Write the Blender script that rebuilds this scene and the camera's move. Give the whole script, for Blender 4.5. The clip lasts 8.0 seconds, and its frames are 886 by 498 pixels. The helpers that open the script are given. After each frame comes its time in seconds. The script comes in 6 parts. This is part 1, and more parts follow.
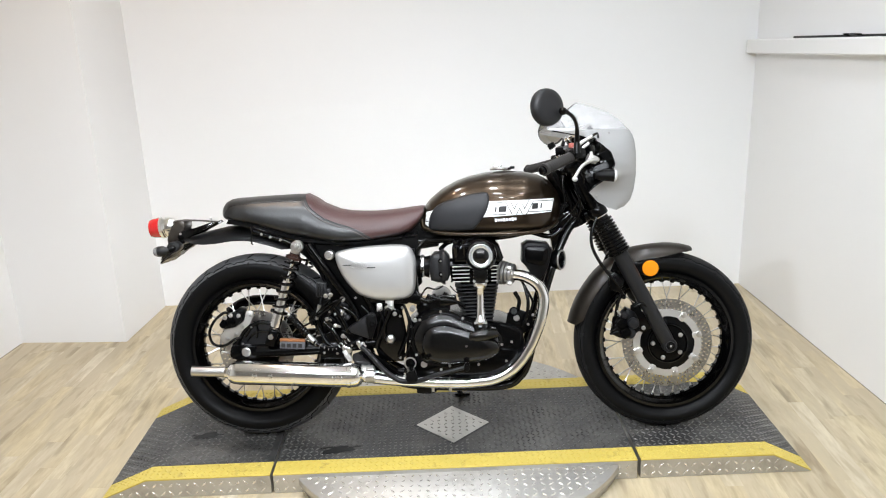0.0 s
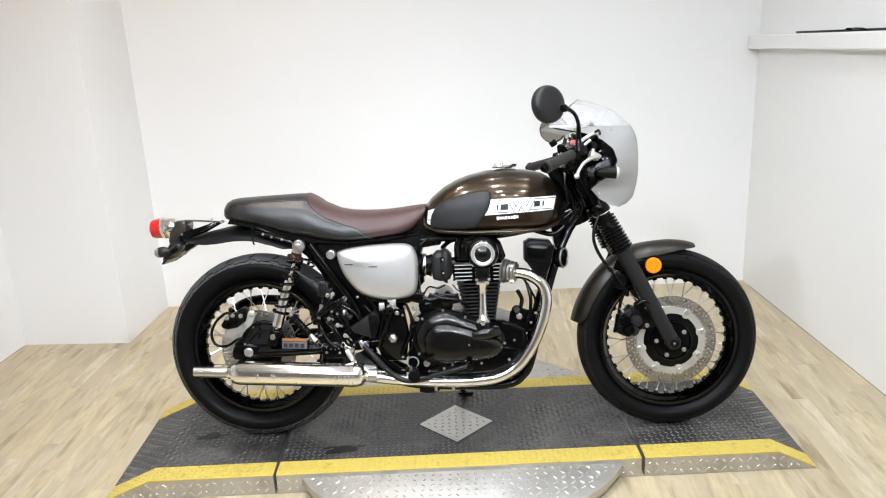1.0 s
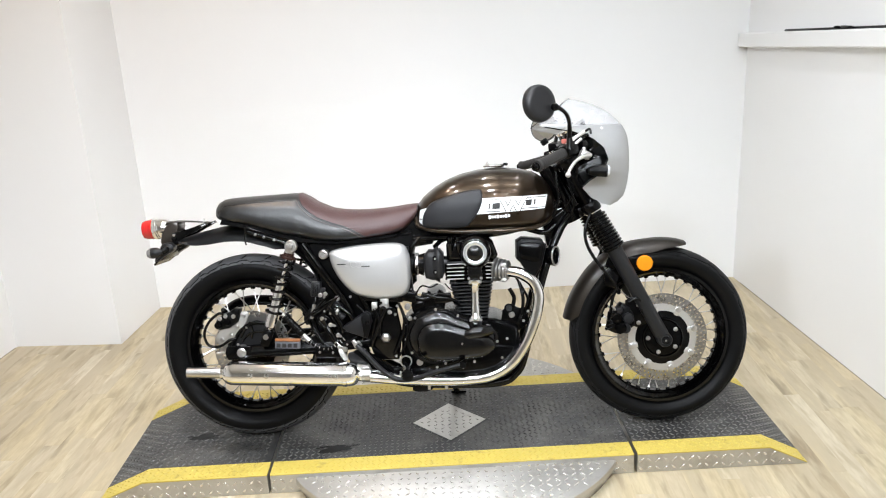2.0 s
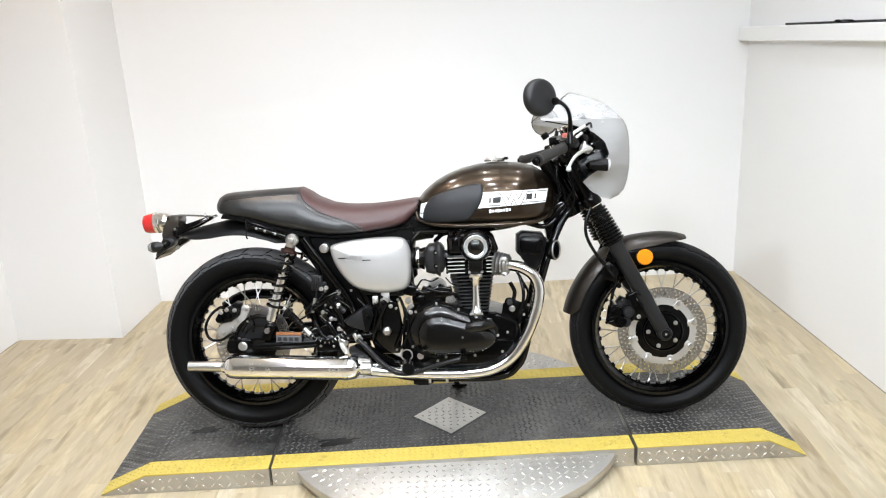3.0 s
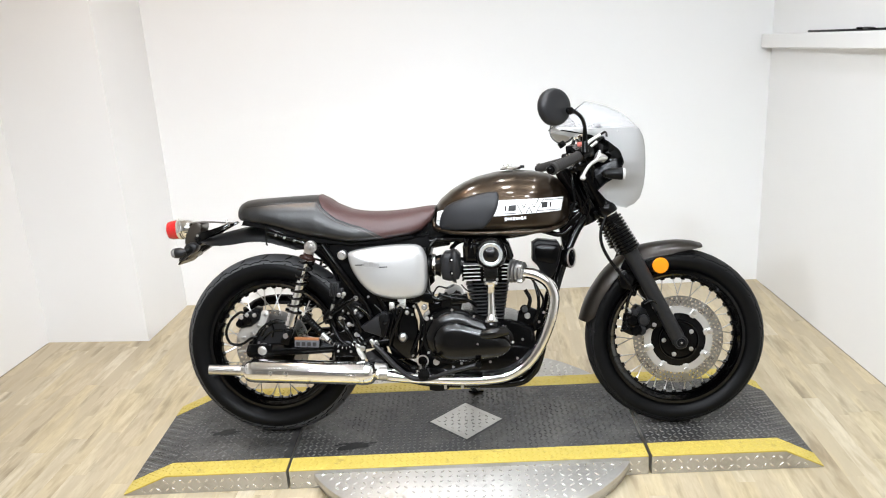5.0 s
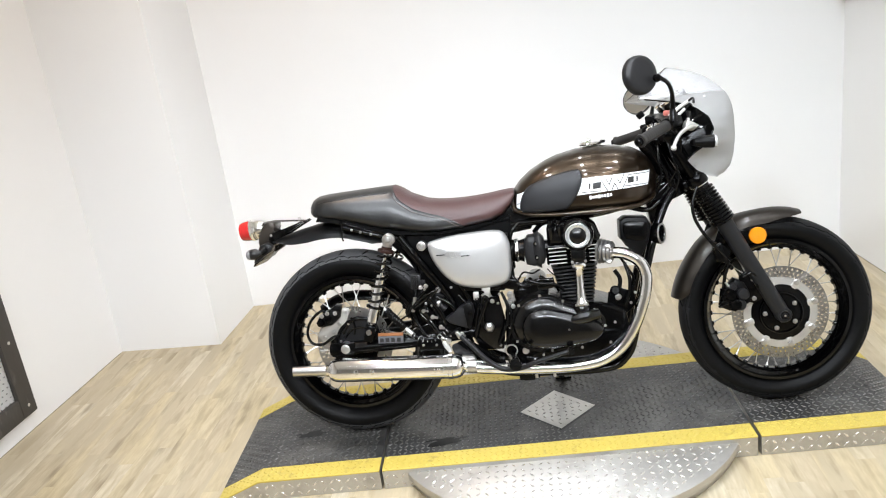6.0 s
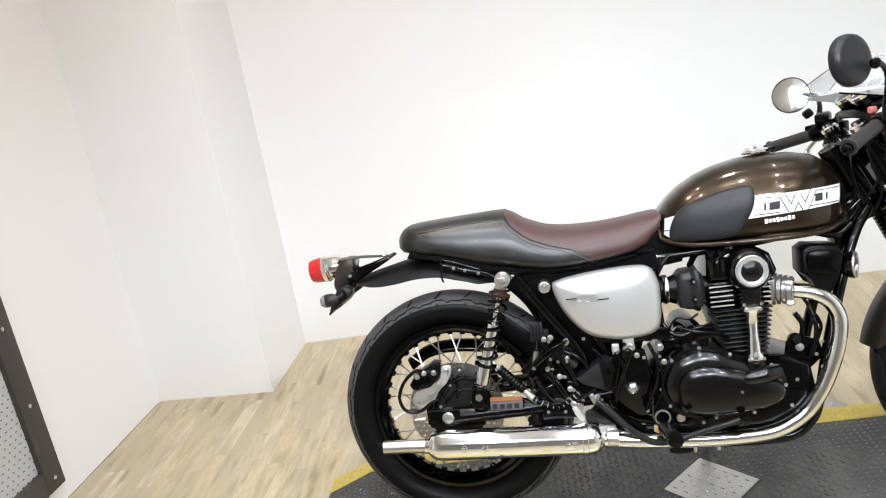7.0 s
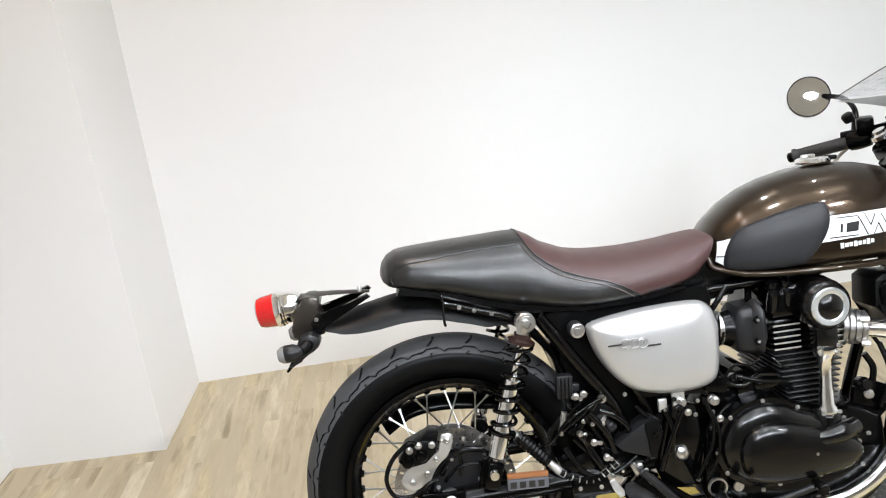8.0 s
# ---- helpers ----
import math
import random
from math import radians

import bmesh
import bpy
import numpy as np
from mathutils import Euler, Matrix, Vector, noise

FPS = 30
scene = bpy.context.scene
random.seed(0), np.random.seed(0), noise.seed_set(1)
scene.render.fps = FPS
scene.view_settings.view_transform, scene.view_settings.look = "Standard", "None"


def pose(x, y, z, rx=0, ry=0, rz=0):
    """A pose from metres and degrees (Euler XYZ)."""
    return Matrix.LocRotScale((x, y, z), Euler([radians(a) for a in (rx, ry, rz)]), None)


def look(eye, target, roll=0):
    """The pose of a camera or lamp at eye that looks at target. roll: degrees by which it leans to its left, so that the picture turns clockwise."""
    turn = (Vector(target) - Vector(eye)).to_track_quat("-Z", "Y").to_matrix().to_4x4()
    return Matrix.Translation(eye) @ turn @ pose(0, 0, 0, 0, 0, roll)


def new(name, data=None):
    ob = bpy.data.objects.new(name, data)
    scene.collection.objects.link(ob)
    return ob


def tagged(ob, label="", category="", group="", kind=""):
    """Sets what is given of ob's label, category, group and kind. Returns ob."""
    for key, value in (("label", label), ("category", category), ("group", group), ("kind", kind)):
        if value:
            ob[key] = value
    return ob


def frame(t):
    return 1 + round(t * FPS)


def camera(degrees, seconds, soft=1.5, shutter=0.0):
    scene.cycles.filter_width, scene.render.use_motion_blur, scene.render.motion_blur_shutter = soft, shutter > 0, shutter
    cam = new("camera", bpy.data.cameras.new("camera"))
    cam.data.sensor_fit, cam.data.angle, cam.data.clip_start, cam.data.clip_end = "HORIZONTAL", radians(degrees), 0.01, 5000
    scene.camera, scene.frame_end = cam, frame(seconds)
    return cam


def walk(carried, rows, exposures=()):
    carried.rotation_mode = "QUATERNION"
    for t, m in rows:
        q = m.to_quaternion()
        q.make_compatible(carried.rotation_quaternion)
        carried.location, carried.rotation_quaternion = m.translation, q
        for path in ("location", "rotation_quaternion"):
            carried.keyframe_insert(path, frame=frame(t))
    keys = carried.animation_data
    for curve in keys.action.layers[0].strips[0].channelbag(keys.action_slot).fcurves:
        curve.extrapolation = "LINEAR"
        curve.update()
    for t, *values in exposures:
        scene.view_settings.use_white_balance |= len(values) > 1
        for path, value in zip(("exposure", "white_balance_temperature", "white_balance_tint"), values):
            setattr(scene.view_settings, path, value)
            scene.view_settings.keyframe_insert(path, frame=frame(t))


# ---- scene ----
cam = camera(58.8, 8.0, soft=1.1)
PATH = [
    (0, (0.05, -2.62, 1.537), (-0.018, -0.7081, 0.954), -2.20),
    (0.5, (0.053, -2.616, 1.535), (-0.029, -0.7027, 0.9582), -2.50),
    (1, (0.055, -2.612, 1.531), (-0.022, -0.7007, 0.9472), -2.70),
    (1.5, (0.05, -2.609, 1.531), (-0.006, -0.6973, 0.9461), -2.60),
    (1.7, (0.0546, -2.6123, 1.5376), (0.0017, -0.701, 0.9508), -2.81),
    (2.8, (0.052, -2.6241, 1.5306), (-0.0095, -0.7172, 0.9308), -2.89),
    (3, (0.053, -2.623, 1.538), (-0.005, -0.7172, 0.9341), -2.90),
    (3.5, (0.048, -2.635, 1.527), (-0.013, -0.7269, 0.931), -2.70),
    (4, (0.049, -2.644, 1.536), (-0.014, -0.7385, 0.9318), -2.60),
    (4.2, (0.0466, -2.6484, 1.5354), (-0.0085, -0.7405, 0.9377), -2.81),
    (5.3, (0.113, -2.649, 1.556), (-0.075, -0.7446, 0.9749), -2.10),
    (5.4, (0.1184, -2.6422, 1.5421), (-0.0981, -0.7405, 0.962), -0.30),
    (5.5, (0.132, -2.618, 1.554), (-0.117, -0.7309, 0.94), -0.80),
    (5.6, (0.1183, -2.607, 1.5423), (-0.1341, -0.721, 0.9264), -1.12),
    (5.7, (0.098, -2.598, 1.53), (-0.1541, -0.7072, 0.9288), -0.80),
    (5.8, (0.0624, -2.5785, 1.5402), (-0.1895, -0.6825, 0.9556), -2.30),
    (5.9, (0.0236, -2.5692, 1.5555), (-0.2277, -0.6748, 0.9653), -5.18),
    (6, (-0.052, -2.556, 1.543), (-0.2849, -0.6678, 0.9263), -7.90),
    (6.1, (-0.1054, -2.525, 1.5543), (-0.3324, -0.6434, 0.9156), -8.80),
    (6.2, (-0.1557, -2.5036, 1.5371), (-0.3685, -0.6252, 0.884), -7.89),
    (6.3, (-0.176, -2.457, 1.542), (-0.367, -0.5695, 0.9088), -7.10),
    (6.4, (-0.218, -2.4186, 1.5207), (-0.4132, -0.5269, 0.9016), -6.80),
    (6.5, (-0.249, -2.367, 1.506), (-0.45, -0.4795, 0.8758), -5.80),
    (6.6, (-0.269, -2.293, 1.487), (-0.4888, -0.4087, 0.8538), -5.65),
    (6.7, (-0.2956, -2.2178, 1.473), (-0.5367, -0.324, 0.8769), -6.33),
    (6.8, (-0.321, -2.138, 1.482), (-0.575, -0.2497, 0.8739), -6.90),
    (6.9, (-0.3565, -2.0809, 1.4796), (-0.6256, -0.1786, 0.9238), -7.43),
    (7, (-0.393, -2.022, 1.506), (-0.6699, -0.1336, 0.9082), -9.60),
    (7.1, (-0.4411, -1.9703, 1.5058), (-0.6925, -0.086, 0.8842), -10.11),
    (7.2, (-0.4761, -1.9126, 1.4914), (-0.7015, -0.0189, 0.8887), -9.75),
    (7.3, (-0.515, -1.864, 1.486), (-0.711, 0.0403, 0.9069), -8.60),
    (7.4, (-0.5659, -1.82, 1.4814), (-0.7085, 0.0888, 0.9018), -6.56),
    (7.5, (-0.601, -1.771, 1.493), (-0.711, 0.1381, 0.907), -5.90),
    (7.6, (-0.6489, -1.7231, 1.5246), (-0.7176, 0.1826, 0.9217), -8.23),
    (7.7, (-0.691, -1.685, 1.495), (-0.68, 0.2253, 0.9029), -8.50),
    (7.8, (-0.7056, -1.6367, 1.4773), (-0.6531, 0.2678, 0.869), -7.89),
    (7.9, (-0.7438, -1.5784, 1.4817), (-0.6567, 0.3093, 0.8267), -6.83),
    (8, (-0.769, -1.528, 1.457), (-0.662, 0.3635, 0.8162), -6.50),
]
EXPOSURES = [(0.0, -0.27), (1.5, -0.2), (3.0, -0.13), (4.0, -0.12), (5.4, -0.13), (7.0, -0.18), (8.0, -0.26)]
walk(cam, [(t, look(eye, target, roll)) for t, eye, target, roll in PATH], EXPOSURES)

# ---- light ----
world = bpy.data.worlds.new("world")
scene.world = world
world.use_nodes = True
world.node_tree.nodes["Background"].inputs[0].default_value = (1.0, 0.97, 0.93, 1)
world.node_tree.nodes["Background"].inputs[1].default_value = 0.02
CEIL = 2.9
WHITE = (0.868, 0.926, 1.0)


def ceiling_lamp(x, y, size, power, colour=WHITE, aim=None, spread=180, long=None):
    lamp = bpy.data.lights.new("downlight_or_fill", "AREA")
    lamp.shape, lamp.size = ("RECTANGLE", size) if long else ("DISK", size)
    if long:
        lamp.size_y = long
    lamp.energy, lamp.color, lamp.spread = power, colour, radians(spread)
    ob = new("downlight_or_fill", lamp)
    ob.matrix_world = look((x, y, CEIL - 0.03), aim or (x, y + 0.001, 0))
    return tagged(ob, "long white ceiling panel light" if long else "round ceiling lamp, some of them added as fill", "lamp", "ceiling panel lights" if long else "ceiling downlights")


# rows of small downlights over the bay; the row at y = 0.6 is added fill
for y, power, spread in ((0.6, 3.4, 92), (-0.5, 8.5, 110), (-1.35, 7.0, 122), (-2.2, 7.5, 128)):
    for x in (-0.9, -0.05, 0.8):
        ceiling_lamp(x, y, 0.08, power * (0.75 if x > 0.5 and y < -1 else 1), spread=spread)
# warm fill added to tint the pier and wall, no such fixture known
ceiling_lamp(-1.1, 0.2, 0.07, 9, (1.0, 0.68, 0.44), spread=160)
# broad fill lamps added far back to brighten the bike's near side
for x in (-0.9, 0.3, 1.2):
    ceiling_lamp(x, -3.2, 0.8, 16.5 if x < 1 else 8, aim=(x * 0.8, 1.5, 0.45), spread=62)
# fill lamps added to throw light across the bay onto the side walls
ceiling_lamp(1.2, -1.9, 0.2, 11, (0.93, 0.94, 1.0), aim=(-1.8, 0.9, 0.5), spread=58)
ceiling_lamp(-1.5, -1.9, 0.2, 16, aim=(1.7, 0.5, 1.2), spread=72)

# ---- materials ----


def material(name, base, rough=0.5, metal=0.0, coat=0.0, vary=0.12, scale=8.0, bump=0.0, bump_scale=60.0, tint=None, wear_or_sheen=None,
             each=0.0, coat_rough=0.05, stretch=(1, 1, 1), spec=0.5):
    """A node material with colour variation at two scales, fine relief and, if given, patches of a second colour for
    wear or painted sheen.
    """
    m = bpy.data.materials.new(name)
    m.use_nodes = True
    n, l = m.node_tree.nodes, m.node_tree.links
    b = n["Principled BSDF"]
    b.inputs["Roughness"].default_value, b.inputs["Metallic"].default_value = rough, metal
    b.inputs["Coat Weight"].default_value, b.inputs["Coat Roughness"].default_value = coat, coat_rough
    b.inputs["Specular IOR Level"].default_value = spec
    tc, mp = n.new("ShaderNodeTexCoord"), n.new("ShaderNodeMapping")
    mp.inputs["Scale"].default_value = stretch
    l.new(tc.outputs["Object"], mp.inputs[0])
    if each:
        own, far = n.new("ShaderNodeObjectInfo"), n.new("ShaderNodeMath")
        far.operation = "MULTIPLY"
        far.inputs[1].default_value = 80.0
        l.new(own.outputs["Random"], far.inputs[0])
        l.new(far.outputs[0], mp.inputs["Location"])
    big, fine = n.new("ShaderNodeTexNoise"), n.new("ShaderNodeTexNoise")
    big.inputs["Scale"].default_value, fine.inputs["Scale"].default_value = scale, scale * 9
    big.inputs["Detail"].default_value = fine.inputs["Detail"].default_value = 4
    for t in (big, fine):
        l.new(mp.outputs[0], t.inputs["Vector"])
    mix = n.new("ShaderNodeMix")
    mix.data_type = "RGBA"
    dark = [c * (1 - vary) for c in base]
    light = [min(1, c * (1 + vary)) for c in (tint or base)]
    mix.inputs["A"].default_value, mix.inputs["B"].default_value = (*dark, 1), (*light, 1)
    add = n.new("ShaderNodeMath")
    add.operation = "MULTIPLY_ADD"
    add.inputs[1].default_value, add.inputs[2].default_value = 0.35, 0.0
    l.new(fine.outputs["Fac"], add.inputs[0])
    add2 = n.new("ShaderNodeMath")
    add2.operation = "MULTIPLY_ADD"
    add2.inputs[1].default_value = 0.65
    l.new(big.outputs["Fac"], add2.inputs[0])
    l.new(add.outputs[0], add2.inputs[2])
    l.new(add2.outputs[0], mix.inputs["Factor"])
    colour = mix.outputs["Result"]
    if wear_or_sheen:
        wcol, lo, hi, wscale = wear_or_sheen
        wn, ramp, mx = n.new("ShaderNodeTexNoise"), n.new("ShaderNodeMapRange"), n.new("ShaderNodeMix")
        wn.inputs["Scale"].default_value, wn.inputs["Detail"].default_value = wscale, 8
        wn.inputs["Roughness"].default_value = 0.65
        l.new(mp.outputs[0], wn.inputs["Vector"])
        ramp.inputs["From Min"].default_value, ramp.inputs["From Max"].default_value = lo, hi
        l.new(wn.outputs["Fac"], ramp.inputs["Value"])
        mx.data_type = "RGBA"
        mx.inputs["B"].default_value = (*wcol, 1)
        l.new(ramp.outputs[0], mx.inputs["Factor"])
        l.new(colour, mx.inputs["A"])
        colour = mx.outputs["Result"]
    if each:
        info, hsv = n.new("ShaderNodeObjectInfo"), n.new("ShaderNodeHueSaturation")
        rng = n.new("ShaderNodeMapRange")
        rng.inputs["To Min"].default_value, rng.inputs["To Max"].default_value = 1 - each, 1 + each
        l.new(info.outputs["Random"], rng.inputs["Value"])
        l.new(rng.outputs[0], hsv.inputs["Value"])
        l.new(colour, hsv.inputs["Color"])
        colour = hsv.outputs[0]
    l.new(colour, b.inputs["Base Color"])
    rr = n.new("ShaderNodeMapRange")
    rr.inputs["To Min"].default_value, rr.inputs["To Max"].default_value = max(0.02, rough * 0.8), min(1, rough * 1.2)
    l.new(big.outputs["Fac"], rr.inputs["Value"])
    l.new(rr.outputs[0], b.inputs["Roughness"])
    if bump:
        bn, bp = n.new("ShaderNodeTexNoise"), n.new("ShaderNodeBump")
        bn.inputs["Scale"].default_value, bn.inputs["Detail"].default_value = bump_scale, 3
        l.new(mp.outputs[0], bn.inputs["Vector"])
        bp.inputs["Strength"].default_value, bp.inputs["Distance"].default_value = bump, 0.002
        l.new(bn.outputs["Fac"], bp.inputs["Height"])
        l.new(bp.outputs[0], b.inputs["Normal"])
    return m


def clear(name, tint, rough=0.02, alpha=0.25):
    m = bpy.data.materials.new(name)
    m.use_nodes = True
    b = m.node_tree.nodes["Principled BSDF"]
    b.inputs["Base Color"].default_value = (*tint, 1)
    b.inputs["Roughness"].default_value = rough
    b.inputs["Alpha"].default_value = alpha
    b.inputs["Specular IOR Level"].default_value = 0.06
    return m


WALL = material("white_wall_paint", (0.83, 0.83, 0.825), 0.6, vary=0.015, scale=1.2, bump=0.08, bump_scale=220,
                wear_or_sheen=((0.72, 0.68, 0.64), 0.68, 0.95, 1.4))
REAR_GREY = material("unseen_wall_grey", (0.5, 0.495, 0.49), 0.7, vary=0.3, scale=1.2)
CEILING = material("ceiling_paint", (0.82, 0.815, 0.8), 0.7, vary=0.02, scale=2)
PAINT = material("bronze_metallic_tank_paint", (0.034, 0.0225, 0.0135), 0.3, metal=0.85, coat=0.7, vary=0.08, scale=60, coat_rough=0.02, spec=0.4)
FENDER = material("bronze_grey_fender_paint", (0.045, 0.037, 0.03), 0.36, metal=0.6, coat=0.5, vary=0.15, scale=20, coat_rough=0.12)
SILVER = material("silver_side_cover_paint", (0.52, 0.52, 0.515), 0.34, metal=0.6, coat=0.7, vary=0.04, scale=12, coat_rough=0.08)
FAIRING = material("silver_fairing_paint", (0.62, 0.62, 0.615), 0.34, metal=0.2, coat=0.6, vary=0.03, scale=12, coat_rough=0.08)
GLOSS = material("gloss_black_enamel", (0.0009, 0.0009, 0.001), 0.09, vary=0.2, scale=12, spec=0.34)
COVER = material("polished_black_cover", (0.001, 0.001, 0.0011), 0.21, coat=0.12, vary=0.15, scale=10, spec=0.4, coat_rough=0.04)
SATIN = material("satin_black_metal", (0.001, 0.001, 0.0011), 0.19, vary=0.3, scale=18, bump=0.12, bump_scale=250, spec=0.16)
PLASTIC = material("black_plastic", (0.0024, 0.0024, 0.0025), 0.32, vary=0.25, scale=15, bump=0.15, bump_scale=400, spec=0.13)
RUBBER = material("sidewall_and_groove_shade_rubber", (0.0042, 0.0042, 0.0044), 0.4, vary=0.3, scale=10, bump=0.1, bump_scale=300, spec=0.11)
TREADRUBBER = material("dusty_tread_rubber", (0.062, 0.062, 0.064), 0.6, vary=0.35, scale=16, bump=0.12, bump_scale=300, spec=0.3,
                       wear_or_sheen=((0.045, 0.044, 0.042), 0.55, 0.85, 14))
FRONTRUBBER = material("front_tread_rubber", (0.008, 0.008, 0.0083), 0.6, vary=0.35, scale=16, bump=0.12, bump_scale=300, spec=0.2)
GREYPLASTIC = material("dark_grey_moulded_plastic", (0.011, 0.011, 0.0118), 0.36, vary=0.2, scale=20, bump=0.15, bump_scale=400, spec=0.3)
FORK = material("charcoal_fork_paint", (0.012, 0.012, 0.0125), 0.42, vary=0.15, scale=20, bump=0.08, bump_scale=300, spec=0.25)
HOSE = material("rubber_hose", (0.0022, 0.0022, 0.0022), 0.26, vary=0.2, scale=40, spec=0.2)
FIN = material("black_fin_enamel", (0.016, 0.016, 0.0165), 0.36, vary=0.25, scale=30, spec=0.35)
GRIP = material("worn_grip_rubber", (0.022, 0.0205, 0.0195), 0.5, vary=0.3, scale=30, bump=0.1, bump_scale=300, spec=0.3)
CHROME = material("polished_chrome", (0.94, 0.94, 0.94), 0.1, metal=1.0, vary=0.03, scale=14)
BOLTSTEEL = material("dulled_bolt_steel", (0.6, 0.59, 0.58), 0.28, metal=1.0, vary=0.15, scale=40)
STEEL = material("brushed_steel", (0.62, 0.61, 0.6), 0.3, metal=1.0, vary=0.1, scale=25)
ALLOY = material("cast_aluminium", (0.7, 0.69, 0.67), 0.38, metal=0.9, vary=0.1, scale=30, bump=0.1, bump_scale=300)
CASTGREY = material("heat_dulled_casting", (0.34, 0.33, 0.32), 0.34, metal=0.9, vary=0.2, scale=30, bump=0.1, bump_scale=300)
DISC = material("drilled_disc_steel", (0.58, 0.57, 0.56), 0.28, metal=1.0, vary=0.12, scale=40)
# the lighter patches paint cloudy sheen into the vinyl's colour
BLACK_HIDE = material("black_seat_vinyl", (0.0022, 0.0022, 0.0023), 0.37, vary=0.25, scale=12, bump=0.85, bump_scale=24, spec=0.7,
                      wear_or_sheen=((0.02, 0.0205, 0.021), 0.5, 0.72, 18))
BROWN_HIDE = material("oxblood_seat_vinyl", (0.052, 0.022, 0.0205), 0.42, vary=0.2, scale=9, bump=0.35, bump_scale=420)
THREAD = material("grey_stitching", (0.12, 0.1, 0.09), 0.7, vary=0.2, scale=60)
DECAL = material("silver_white_decal", (0.76, 0.77, 0.76), 0.35, coat=0.6, vary=0.02, scale=20)
INK = material("black_decal_ink", (0.012, 0.012, 0.012), 0.4, coat=0.3, vary=0.1, scale=20)
PAD = material("rubber_knee_pad", (0.012, 0.0125, 0.0145), 0.48, vary=0.15, scale=20, bump=0.15, bump_scale=350, spec=0.35)
RED = material("red_lens", (0.5, 0.012, 0.012), 0.15, coat=0.6, vary=0.15, scale=40)
AMBER = material("amber_reflector", (0.78, 0.25, 0.008), 0.12, coat=0.5, vary=0.1, scale=60)
LENS = material("clear_lens_plastic", (0.5, 0.5, 0.5), 0.15, coat=0.5, vary=0.05, scale=40)
SMOKE = material("smoked_lens_plastic", (0.2, 0.2, 0.2), 0.15, coat=0.5, vary=0.1, scale=40)
MIRROR = material("mirror_glass", (0.9, 0.9, 0.9), 0.01, metal=1.0, vary=0.0)
SCREEN = clear("smoked_clear_screen", (0.5, 0.5, 0.51), 0.3, 0.34)
KILL = material("red_switch", (0.5, 0.14, 0.11), 0.5, vary=0.1, scale=50)
YELLOW = material("yellow_edge_paint", (0.54, 0.42, 0.085), 0.5, vary=0.12, scale=9, bump=0.15, bump_scale=150,
                  wear_or_sheen=((0.26, 0.19, 0.05), 0.58, 0.78, 22))
TREAD = material("worn_black_tread_plate", (0.027, 0.0268, 0.0264), 0.42, vary=0.4, scale=4, bump=0.15, bump_scale=160,
                 wear_or_sheen=((0.115, 0.108, 0.098), 0.46, 0.8, 5.0))
PLATE = material("diamond_plate_aluminium", (0.52, 0.505, 0.475), 0.4, metal=0.75, vary=0.1, scale=7, bump=0.1, bump_scale=180,
                 wear_or_sheen=((0.33, 0.31, 0.28), 0.52, 0.78, 9))
DARKWOOD = material("weathered_dark_frame", (0.05, 0.045, 0.04), 0.6, vary=0.4, scale=9, bump=0.3, bump_scale=90, stretch=(1, 1, 0.3),
                    wear_or_sheen=((0.16, 0.15, 0.14), 0.6, 0.8, 16))
MESHPAINT = material("white_perforated_sheet", (0.92, 0.92, 0.915), 0.5, vary=0.03, scale=10)
ORANGE = material("orange_warning_label", (0.27, 0.105, 0.035), 0.5, vary=0.1, scale=40)
RUST = material("dark_red_spring_collar", (0.03, 0.014, 0.011), 0.25, metal=0.3, vary=0.2, scale=40)
GREYLABEL = material("grey_label", (0.09, 0.09, 0.1), 0.5, vary=0.2, scale=60)
TEAL = material("ring_brushed_alloy", (0.75, 0.78, 0.78), 0.22, metal=0.8, vary=0.05, scale=30)



